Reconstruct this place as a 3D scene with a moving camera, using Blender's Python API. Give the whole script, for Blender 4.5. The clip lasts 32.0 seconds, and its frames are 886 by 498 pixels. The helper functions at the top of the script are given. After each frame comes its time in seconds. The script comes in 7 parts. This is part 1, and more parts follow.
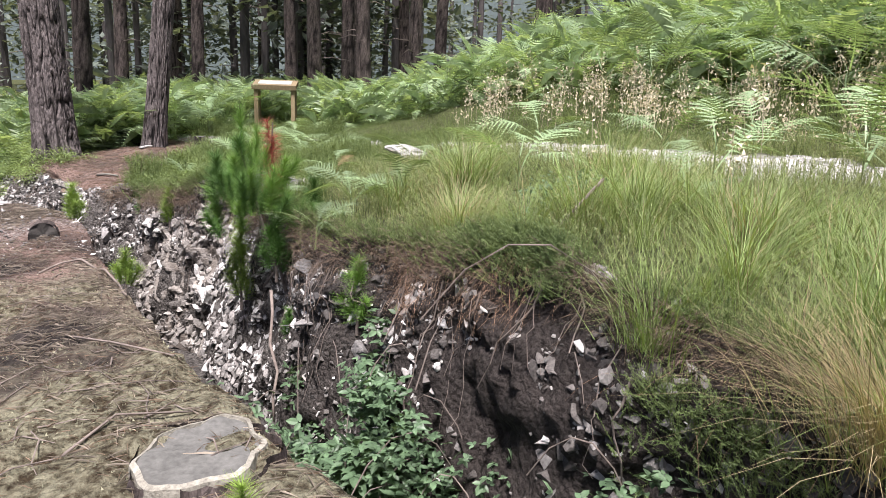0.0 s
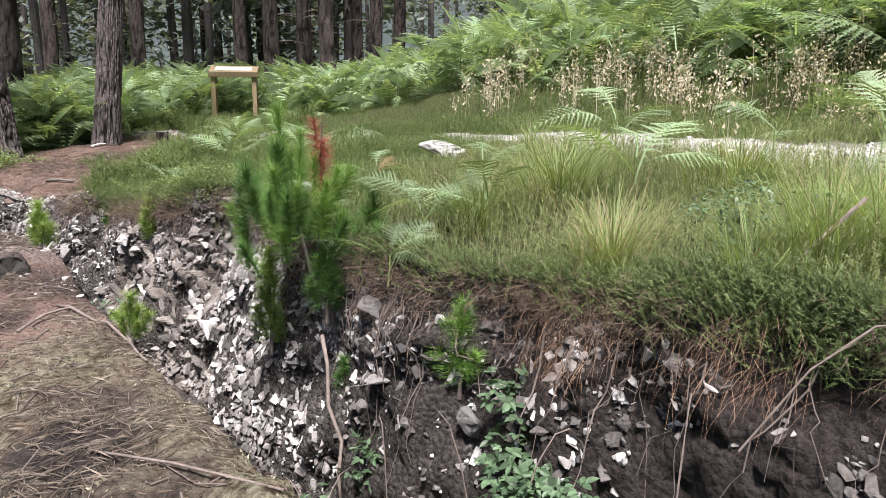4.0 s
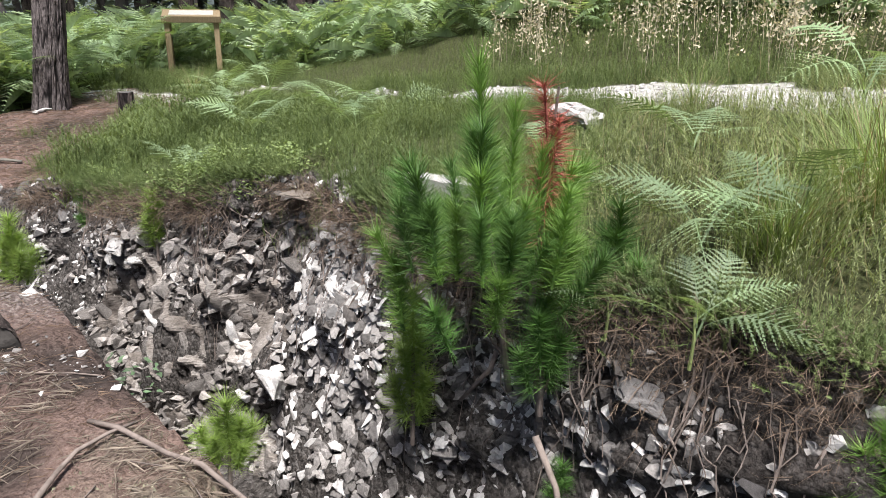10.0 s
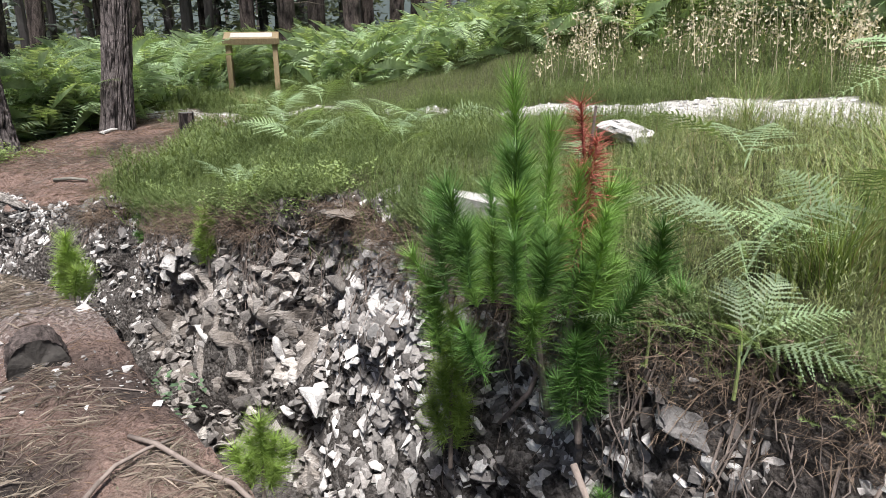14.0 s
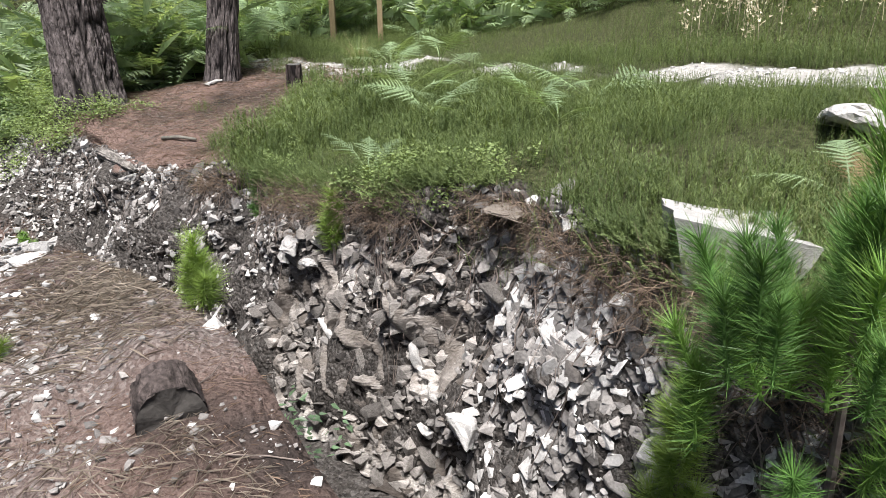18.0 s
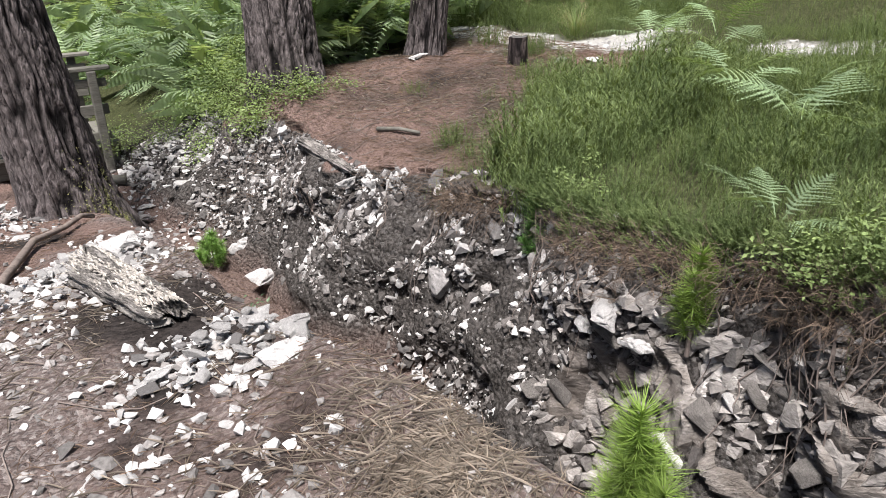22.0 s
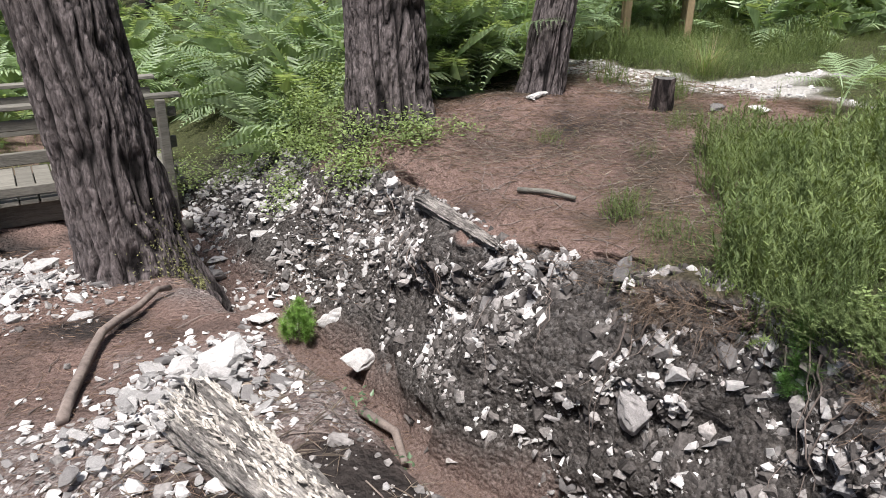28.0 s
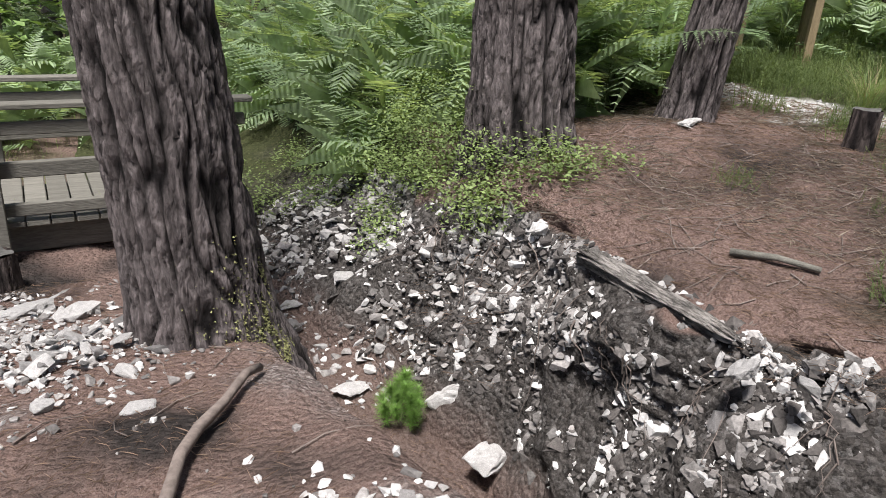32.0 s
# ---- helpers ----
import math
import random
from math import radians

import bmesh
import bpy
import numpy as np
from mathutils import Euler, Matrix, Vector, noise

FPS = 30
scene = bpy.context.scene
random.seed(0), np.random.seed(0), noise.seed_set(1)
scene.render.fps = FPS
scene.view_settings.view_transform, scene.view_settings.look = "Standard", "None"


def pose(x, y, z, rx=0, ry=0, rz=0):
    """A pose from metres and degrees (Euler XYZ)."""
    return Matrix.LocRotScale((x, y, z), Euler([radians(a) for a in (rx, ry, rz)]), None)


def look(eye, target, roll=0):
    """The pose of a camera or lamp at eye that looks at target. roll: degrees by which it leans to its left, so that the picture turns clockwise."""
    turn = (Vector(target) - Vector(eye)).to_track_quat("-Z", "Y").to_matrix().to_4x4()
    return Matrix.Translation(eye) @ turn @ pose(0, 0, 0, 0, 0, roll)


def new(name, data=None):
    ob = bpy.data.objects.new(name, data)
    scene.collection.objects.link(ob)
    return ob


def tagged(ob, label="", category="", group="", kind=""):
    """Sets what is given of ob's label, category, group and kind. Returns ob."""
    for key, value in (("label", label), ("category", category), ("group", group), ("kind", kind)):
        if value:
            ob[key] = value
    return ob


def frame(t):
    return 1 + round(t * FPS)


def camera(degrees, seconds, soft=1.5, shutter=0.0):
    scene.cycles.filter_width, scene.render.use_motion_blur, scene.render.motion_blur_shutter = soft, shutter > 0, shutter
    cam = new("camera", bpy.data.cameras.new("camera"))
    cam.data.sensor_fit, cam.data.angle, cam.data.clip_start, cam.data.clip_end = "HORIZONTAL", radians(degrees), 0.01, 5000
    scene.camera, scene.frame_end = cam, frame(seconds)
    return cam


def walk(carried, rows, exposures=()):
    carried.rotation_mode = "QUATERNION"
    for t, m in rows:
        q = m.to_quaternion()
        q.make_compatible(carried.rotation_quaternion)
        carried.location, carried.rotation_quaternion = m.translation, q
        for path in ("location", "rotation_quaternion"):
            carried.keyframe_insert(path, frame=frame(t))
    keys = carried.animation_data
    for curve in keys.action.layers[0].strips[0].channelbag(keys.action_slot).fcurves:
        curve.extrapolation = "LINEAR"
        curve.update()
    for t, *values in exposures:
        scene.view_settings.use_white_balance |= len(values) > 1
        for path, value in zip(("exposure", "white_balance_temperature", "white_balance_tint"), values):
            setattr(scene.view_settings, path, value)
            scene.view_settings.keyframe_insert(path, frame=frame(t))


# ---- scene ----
PATH = [
    (0, (0.0, 0.0, 1.128), (1.231, 1.511, 0.678), 2.0),
    (0.5, (-0.006, -0.001, 1.134), (1.196, 1.538, 0.699), 2.2),
    (1, (-0.013, 0.01, 1.136), (1.217, 1.532, 0.721), 2.5),
    (1.5, (-0.003, 0.121, 1.125), (1.284, 1.55, 0.574), 1.7),
    (2, (-0.069, 0.313, 1.155), (1.247, 1.729, 0.643), 1.2),
    (2.5, (-0.101, 0.517, 1.118), (1.2, 1.939, 0.582), 3.2),
    (3, (-0.099, 0.834, 1.13), (1.202, 2.275, 0.649), 1.7),
    (3.5, (-0.077, 1.11, 1.085), (1.273, 2.483, 0.545), 2.0),
    (4, (-0.011, 1.337, 1.125), (1.341, 2.727, 0.634), 1.1),
    (4.5, (-0.059, 1.586, 1.053), (1.329, 2.955, 0.605), 4.1),
    (6.5, (0.281, 2.47, 1.014), (1.661, 3.791, 0.423), -1.3),
    (7, (0.22, 2.707, 1.014), (1.513, 4.124, 0.446), -1.7),
    (7.5, (0.18, 2.869, 1.053), (1.55, 4.217, 0.499), -0.7),
    (8, (0.255, 3.092, 1.023), (1.675, 4.364, 0.419), -1.3),
    (8.5, (0.295, 3.255, 1.044), (1.715, 4.508, 0.4), -0.0),
    (9, (0.273, 3.294, 1.061), (1.738, 4.522, 0.474), -0.9),
    (9.5, (0.279, 3.306, 1.059), (1.748, 4.51, 0.431), 0.3),
    (10, (0.27, 3.303, 1.051), (1.716, 4.534, 0.424), 0.4),
    (10.5, (0.28, 3.309, 1.056), (1.685, 4.595, 0.447), 0.3),
    (11, (0.282, 3.308, 1.058), (1.674, 4.606, 0.444), 0.4),
    (11.5, (0.284, 3.295, 1.056), (1.667, 4.602, 0.44), 0.8),
    (12, (0.293, 3.291, 1.058), (1.673, 4.609, 0.458), 0.4),
    (12.5, (0.314, 3.286, 1.058), (1.665, 4.634, 0.462), 0.2),
    (13, (0.322, 3.281, 1.058), (1.659, 4.646, 0.469), -0.3),
    (13.5, (0.33, 3.275, 1.059), (1.671, 4.639, 0.474), -0.5),
    (15.5, (0.34, 3.274, 1.056), (1.714, 4.606, 0.476), -0.6),
    (16, (0.345, 3.319, 1.056), (1.665, 4.687, 0.436), 0.8),
    (16.5, (0.349, 3.504, 1.065), (1.652, 4.928, 0.538), 0.2),
    (17, (0.374, 3.661, 1.093), (1.659, 5.05, 0.447), -0.5),
    (17.5, (0.459, 3.899, 1.117), (1.656, 5.337, 0.41), -1.1),
    (18, (0.477, 4.084, 1.147), (1.628, 5.546, 0.414), -0.5),
    (18.5, (0.4, 4.34, 1.159), (1.504, 5.859, 0.473), -2.3),
    (19, (0.455, 4.59, 1.147), (1.575, 6.101, 0.467), -1.3),
    (19.5, (0.528, 4.838, 1.162), (1.473, 6.473, 0.502), -1.6),
    (20, (0.506, 4.966, 1.173), (1.384, 6.645, 0.531), -1.4),
    (20.5, (0.461, 5.154, 1.141), (1.337, 6.857, 0.563), -1.9),
    (21, (0.392, 5.348, 1.113), (1.242, 7.012, 0.4), -2.1),
    (21.5, (0.42, 5.666, 1.074), (1.298, 7.288, 0.299), -2.1),
    (22, (0.405, 5.881, 1.076), (1.261, 7.493, 0.257), -1.0),
    (22.5, (0.343, 6.073, 1.048), (1.272, 7.697, 0.342), -2.4),
    (23, (0.241, 6.254, 1.072), (1.239, 7.84, 0.371), -3.0),
    (23.5, (0.245, 6.424, 1.051), (1.333, 7.889, 0.231), -1.5),
    (24, (0.309, 6.655, 1.04), (1.355, 8.139, 0.2), 0.2),
    (24.5, (0.296, 6.834, 1.047), (1.169, 8.398, 0.156), 0.8),
    (25, (0.245, 7.013, 1.076), (1.005, 8.706, 0.33), -1.9),
    (25.5, (0.242, 7.2, 1.045), (0.967, 8.916, 0.316), -1.7),
    (27.5, (0.217, 7.208, 1.057), (1.037, 8.872, 0.309), 1.8),
    (28, (0.219, 7.195, 1.046), (1.031, 8.854, 0.279), 0.7),
    (28.5, (0.217, 7.254, 1.02), (1.03, 8.883, 0.192), 2.5),
    (29, (0.243, 7.452, 1.004), (1.01, 9.14, 0.255), 0.6),
    (29.5, (0.229, 7.586, 0.987), (0.882, 9.333, 0.266), 1.3),
    (30, (0.135, 7.769, 0.911), (0.734, 9.55, 0.228), -0.0),
    (30.5, (0.042, 7.934, 0.895), (0.693, 9.663, 0.131), -0.4),
    (31, (0.068, 8.136, 0.855), (0.833, 9.751, -0.043), 1.0),
    (31.5, (0.092, 8.354, 0.877), (0.893, 9.976, 0.022), 3.0),
    (32, (0.009, 8.516, 0.834), (0.801, 10.202, 0.105), 3.5),
]
cam = camera(64.5, 32.0, soft=0.4)
walk(cam, [(t, look(e, a, r)) for t, e, a, r in PATH], [(0, 1.08, 6500, 17), (8, 0.9, 6500, 13), (18, 0.84, 6500, 11), (23, 0.7, 6500, 13), (28, 0.68, 6500, 13), (30, 0.78, 6500, 13), (31, 0.6, 6500, 12), (32, 0.52, 6500, 12)])

# ---- light ----
world = bpy.data.worlds.new("sky_world")
scene.world = world
world.use_nodes = True
wn = world.node_tree.nodes
sky = wn.new("ShaderNodeTexSky")
sky.sky_type, sky.sun_disc = "NISHITA", False
sky.sun_elevation, sky.sun_rotation = radians(67), radians(220)
sky.air_density, sky.dust_density = 1.0, 3.0
wn["Background"].inputs[1].default_value = 0.052
world.node_tree.links.new(sky.outputs[0], wn["Background"].inputs[0])
sun_lamp = bpy.data.lights.new("sun", "SUN")
sun_lamp.energy, sun_lamp.angle, sun_lamp.color = 4.8, radians(12), (1.0, 0.975, 0.945)
sun = new("sun", sun_lamp)
sun.matrix_world = look((0, 0, 20), (10 * math.sin(radians(40)), 10 * math.cos(radians(40)), 20 - 10 * math.tan(radians(67))))

# ---- noise and plan ----
def hash3(i, j, k):
    n = (i * 374761393 + j * 668265263 + k * 2147483647 + 1013904223).astype(np.int64) & 0xFFFFFFFF
    n = ((n ^ (n >> 13)) * 1274126177) & 0xFFFFFFFF
    return ((n ^ (n >> 16)) & 0xFFFF) / 65535.0


def vnoise(x, y, z=0.0):
    """Smooth value noise, -1 to 1, on arrays."""
    x, y, z = np.broadcast_arrays(np.asarray(x, float), np.asarray(y, float), np.asarray(z, float))
    i, j, k = np.floor(x).astype(np.int64), np.floor(y).astype(np.int64), np.floor(z).astype(np.int64)
    u, v, w = x - i, y - j, z - k
    u, v, w = (a * a * (3 - 2 * a) for a in (u, v, w))
    out = 0
    for a in (0, 1):
        for b in (0, 1):
            for c in (0, 1):
                out = out + hash3(i + a, j + b, k + c) * (u if a else 1 - u) * (v if b else 1 - v) * (w if c else 1 - w)
    return out * 2 - 1


def fbm(x, y, z=0.0, octaves=4):
    return sum(vnoise(x * 2**o + 17 * o, y * 2**o - 9 * o, z * 2**o) / 2**o for o in range(octaves))


# the trench runs along y: near lip, far lip, and their heights
KY = [-60, -6, 0, 1.8, 3.4, 5, 6.5, 7.4, 8, 9, 10, 11, 12, 13, 14.2, 15.5, 110]
NEAR_X = [0.7, 0.7, 0.85, 0.95, 1.0, 1.15, 1.3, 1.15, 0.95, 0.8, 0.72, 0.6, 0.5, 0.35, 0.1, -0.3, -0.3]
FAR_X = [1.9, 1.9, 2.0, 2.2, 2.27, 2.4, 2.65, 2.5, 2.45, 2.4, 1.98, 1.92, 1.75, 1.6, 1.5, 1.4, 1.4]
NEAR_Z = [-0.1, -0.1, -0.08, -0.02, -0.1, -0.16, -0.1, -0.15, -0.18, -0.26, -0.48, -0.68, -0.92, -1.1, -1.15, -1.15, -1.1]
FAR_Z = [0.3, 0.3, 0.36, 0.42, 0.2, 0.22, 0.2, 0.0, -0.1, -0.22, -0.4, -0.42, -0.42, -0.6, -0.8, -0.8, -0.8]
FLOOR_Z = [-0.3, -0.5, -0.9, -1.0, -1.2, -1.45, -1.5, -1.5, -1.5, -1.55, -1.6, -1.55, -1.32, -1.1, -1.05, -1.15, -1.1]
FOOT = [0.4, 0.4, 0.4, 0.4, 0.4, 0.42, 0.42, 0.4, 0.4, 0.42, 0.42, 0.4, 0.6, 0.95, 1.0, 1.0, 1.0]
SHOULDER = [0.06, 0.06, 0.06, 0.06, 0.06, 0.06, 0.06, 0.06, 0.06, 0.06, 0.1, 0.16, 0.28, 0.35, 0.3, 0.1, 0.1]
PATH_Z = [-0.2, -0.2, -0.2, -0.2, -0.22, -0.24, -0.24, -0.26, -0.32, -0.44, -0.58, -0.72, -0.85, -1.0, -1.1, -1.15, -1.1]
# plateau heights at four distances east of the trench
EAST_Y = [-60, 0, 3, 5, 7, 8.5, 10, 12, 14, 16, 20, 110]
Z4 = [0.5, 0.52, 0.52, 0.5, 0.33, 0.12, 0.0, -0.02, -0.05, -0.2, -0.1, 0.3]
Z7 = [0.6, 0.58, 0.56, 0.54, 0.42, 0.32, 0.25, 0.15, 0.05, 0.0, 0.1, 0.4]
Z10 = [1.9, 1.9, 1.9, 1.85, 1.75, 1.6, 1.35, 0.75, 0.2, 0.1, 0.2, 0.5]
Z14 = [3.2, 3.2, 3.1, 2.9, 2.6, 2.2, 1.8, 1.2, 0.6, 0.4, 0.3, 0.6]


def key(y, values, at=KY):
    return np.interp(y, at, values)


def stations(y):
    """x and z of the cross-section's stations at y."""
    xn, xf = key(y, NEAR_X) + 0.05 * vnoise(y * 2.1, 3.3), key(y, FAR_X) + 0.06 * vnoise(y * 1.9, 8.1)
    zn, zf, zb, zp = key(y, NEAR_Z), key(y, FAR_Z), key(y, FLOOR_Z), key(y, PATH_Z)
    one = np.ones_like(np.asarray(y, float))
    zl = zp * 0.6 - 0.3
    xs = [-80 * one, -14 * one, -3 * one, -0.6 * one, xn - 0.12, xn, xn + 0.16, xn + 0.3, np.maximum(xf - key(y, FOOT), xn + 0.42), np.maximum(xf - 0.4 * key(y, FOOT), xn + 0.55),
          xf, xf + 0.25, 4.2 * one, 7 * one, 10 * one, 14 * one, 120 * one]
    zs = [zl + 1.2, zl, zp - 0.02, zp, zn, zn - 0.04, zb * 0.7 + zn * 0.3, zb, zb, zb * 0.38 + zf * 0.62,
          zf, zf + key(y, SHOULDER), key(y, Z4, EAST_Y), key(y, Z7, EAST_Y), key(y, Z10, EAST_Y), key(y, Z14, EAST_Y), key(y, Z14, EAST_Y) + 3.5]
    return np.array(xs), np.array(zs)


def bumps(x, y):
    """Roughness of the ground's height."""
    d = 0.05 * fbm(x * 0.9, y * 0.9, 2.0, 3) + 0.018 * fbm(x * 5, y * 5, 5.0, 3)
    d = d + 0.055 * np.abs(vnoise(x * 3.2 + 0.6 * vnoise(y * 2, x), y * 4.5, 8.0)) * (np.abs(y - 3) < 4) * (x < 1.3)
    d = d + 0.028 * np.abs(vnoise(x * 8 + vnoise(y * 5, x * 5), y * 11, 6.0)) * (np.abs(y - 2.5) < 3.5) * (x < 1.2)
    return d


def ground_z(x, y):
    x, y = np.atleast_1d(np.asarray(x, float)), np.atleast_1d(np.asarray(y, float))
    xs, zs = stations(y)
    out = np.array([np.interp(x[n], xs[:, n], zs[:, n]) for n in range(len(x))])
    return out + bumps(x, y)


def gz(x, y):
    return float(ground_z(x, y)[0])


def path_amount(x, y):
    """White gravel path on the far side: 1 on it, 0 off it."""
    y = np.asarray(y, float)
    mid = np.interp(y, [-20, 2, 4.6, 7.5, 9.2, 11, 12.2, 13.4], [6.0, 5.8, 5.7, 5.95, 5.85, 5.35, 5.0, 4.9])
    half = np.interp(y, [-20, 4.8, 6, 7.5, 9, 11, 12.2, 13.2, 13.8], [0.75, 0.8, 0.65, 0.27, 0.27, 0.36, 0.5, 0.5, 0.0])
    edge = 0.36 * fbm(x * 1.3, y * 1.3, 9.0)
    branch = np.where((x > 4.3) & (x < 6.2), 0.36 - np.abs(y - np.interp(x, [4.3, 5.0, 6.2], [12.2, 12.1, 11.6])), -1)
    return np.clip((np.maximum(half - np.abs(x - mid), branch) + edge) / 0.25, 0, 1)


# ---- materials ----
def mat(name):
    m = bpy.data.materials.new(name)
    m.use_nodes = True
    return m, m.node_tree.nodes, m.node_tree.links, m.node_tree.nodes["Principled BSDF"]


def node(nodes, kind, **values):
    n = nodes.new(kind)
    for k, v in values.items():
        n.inputs[k.replace("_", " ")].default_value = v
    return n


def ramp(nodes, links, source, stops):
    r = nodes.new("ShaderNodeValToRGB")
    e = r.color_ramp.elements
    while len(e) < len(stops):
        e.new(0.5)
    for el, (p, c) in zip(e, stops):
        el.position, el.color = p, (*c, 1)
    links.new(source, r.inputs[0])
    return r.outputs[0]


def blend(nodes, links, fac, a, b, mode="MIX"):
    m = nodes.new("ShaderNodeMix")
    m.data_type, m.blend_type = "RGBA", mode
    for s, v in ((0, fac), (6, a), (7, b)):
        if isinstance(v, (int, float)):
            m.inputs[s].default_value = v
        elif isinstance(v, tuple):
            m.inputs[s].default_value = (*v, 1)
        else:
            links.new(v, m.inputs[s])
    return m.outputs[2]


def bumped(nodes, links, bsdf, height, strength=0.5, distance=0.02):
    b = node(nodes, "ShaderNodeBump", Strength=strength, Distance=distance)
    links.new(height, b.inputs["Height"])
    links.new(b.outputs[0], bsdf.inputs["Normal"])


def coords(nodes, links, scale=(1, 1, 1), world_space=True):
    c = nodes.new("ShaderNodeNewGeometry" if world_space else "ShaderNodeTexCoord")
    m = nodes.new("ShaderNodeMapping")
    m.inputs["Scale"].default_value = scale
    links.new(c.outputs["Position" if world_space else "Object"], m.inputs[0])
    return m.outputs[0]


def noise_tex(nodes, links, vec, scale, detail=6, rough=0.6):
    n = node(nodes, "ShaderNodeTexNoise", Scale=scale, Detail=detail, Roughness=rough)
    links.new(vec, n.inputs["Vector"])
    return n.outputs[0]


def simple_mat(name, dark, light, scale=8.0, rough=0.8, bump=0.4, stretch=(1, 1, 1), random_amount=0.25, spec=0.3, translucent=0.0, metal=0.0, island=False, world_space=False, distance=0.01, band=(0.3, 0.7)):
    """Two-tone noise material with fine grain, varied from piece to piece."""
    m, n, l, b = mat(name)
    v = coords(n, l, stretch, world_space)
    big, fine = noise_tex(n, l, v, scale, 4), noise_tex(n, l, v, scale * 6, 6)
    col = ramp(n, l, big, [(band[0], dark), (band[1], light)])
    col = blend(n, l, 0.5, col, ramp(n, l, fine, [(0.25, tuple(c * 0.55 for c in dark)), (0.75, tuple(min(1, c * 1.25) for c in light))]))
    info = n.new("ShaderNodeNewGeometry" if island else "ShaderNodeObjectInfo")
    rnd = info.outputs["Random Per Island" if island else "Random"]
    tone = ramp(n, l, rnd, [(0.0, (1 - random_amount,) * 3), (1.0, (1 + random_amount,) * 3)])
    col = blend(n, l, 1.0, col, tone, "MULTIPLY")
    l.new(col, b.inputs["Base Color"])
    b.inputs["Roughness"].default_value, b.inputs["Specular IOR Level"].default_value = rough, spec
    b.inputs["Metallic"].default_value = metal
    if bump:
        bumped(n, l, b, fine, bump, distance)
    if translucent:
        t = n.new("ShaderNodeBsdfTranslucent")
        l.new(blend(n, l, 1.0, col, (1.25, 1.2, 0.55), "MULTIPLY"), t.inputs[0])
        mix = n.new("ShaderNodeMixShader")
        mix.inputs[0].default_value = translucent
        l.new(b.outputs[0], mix.inputs[1])
        l.new(t.outputs[0], mix.inputs[2])
        l.new(mix.outputs[0], n["Material Output"].inputs[0])
    return m


def ground_material():
    m, n, l, b = mat("forest_floor")
    v = coords(n, l)
    zone = n.new("ShaderNodeVertexColor")
    zone.layer_name = "zone_a"
    zone2 = n.new("ShaderNodeVertexColor")
    zone2.layer_name = "zone_b"
    sa, sb = n.new("ShaderNodeSeparateColor"), n.new("ShaderNodeSeparateColor")
    l.new(zone.outputs[0], sa.inputs[0])
    l.new(zone2.outputs[0], sb.inputs[0])
    n1, n2, n3 = noise_tex(n, l, v, 3, 5), noise_tex(n, l, v, 28, 6, 0.7), noise_tex(n, l, v, 110, 4, 0.7)
    soil = blend(n, l, 0.5, ramp(n, l, n1, [(0.3, (0.035, 0.028, 0.026)), (0.7, (0.075, 0.062, 0.057))]), ramp(n, l, n2, [(0.35, (0.014, 0.012, 0.011)), (0.7, (0.11, 0.095, 0.088))]))
    moss = blend(n, l, 0.55, ramp(n, l, n1, [(0.35, (0.15, 0.13, 0.085)), (0.65, (0.32, 0.315, 0.225))]), ramp(n, l, n2, [(0.3, (0.06, 0.045, 0.03)), (0.7, (0.42, 0.4, 0.3))]))
    lumps = noise_tex(n, l, v, 19, 4, 0.65)
    # dark multiply paints crevice shadow between the moss lumps
    moss = blend(n, l, 1.0, moss, ramp(n, l, lumps, [(0.38, (0.24, 0.19, 0.16)), (0.56, (1.12, 1.12, 1.08))]), "MULTIPLY")
    needle = blend(n, l, 0.6, ramp(n, l, n1, [(0.3, (0.15, 0.064, 0.048)), (0.7, (0.3, 0.168, 0.132))]), ramp(n, l, n3, [(0.3, (0.07, 0.05, 0.045)), (0.7, (0.5, 0.4, 0.35))]))
    cells = node(n, "ShaderNodeTexVoronoi", Scale=75.0)
    l.new(v, cells.inputs["Vector"])
    bits = ramp(n, l, cells.outputs["Color"], [(0.3, (0.16, 0.145, 0.14)), (0.6, (0.3, 0.28, 0.27)), (0.85, (0.55, 0.53, 0.51))])
    gravel = blend(n, l, 0.62, needle, bits)
    white = blend(n, l, 0.25, ramp(n, l, n2, [(0.3, (0.6, 0.58, 0.54)), (0.7, (0.86, 0.84, 0.8))]), bits)
    chips = node(n, "ShaderNodeTexVoronoi", Scale=34.0)
    l.new(v, chips.inputs["Vector"])
    chips2 = node(n, "ShaderNodeTexVoronoi", Scale=80.0)
    l.new(v, chips2.inputs["Vector"])
    tones = [(0.22, (0.012, 0.011, 0.01)), (0.45, (0.068, 0.058, 0.051)), (0.7, (0.165, 0.15, 0.139)), (0.9, (0.4, 0.38, 0.365))]
    soil_chips = blend(n, l, 0.5, ramp(n, l, chips.outputs["Color"], tones), ramp(n, l, chips2.outputs["Color"], tones))
    rock = blend(n, l, 0.55, soil_chips, ramp(n, l, n2, [(0.36, (0.016, 0.0145, 0.0135)), (0.68, (0.19, 0.172, 0.16))]))
    turf = ramp(n, l, n2, [(0.3, (0.03, 0.036, 0.015)), (0.55, (0.09, 0.1, 0.045)), (0.8, (0.2, 0.18, 0.1))])
    col = blend(n, l, sb.outputs[0], soil, rock)
    for fac, c in ((sa.outputs[1], needle), (sa.outputs[2], gravel), (sa.outputs[0], moss), (sb.outputs[2], turf), (sb.outputs[1], white)):
        col = blend(n, l, fac, col, c)
    l.new(col, b.inputs["Base Color"])
    b.inputs["Roughness"].default_value = 0.95
    b.inputs["Specular IOR Level"].default_value = 0.15
    both = n.new("ShaderNodeMath")
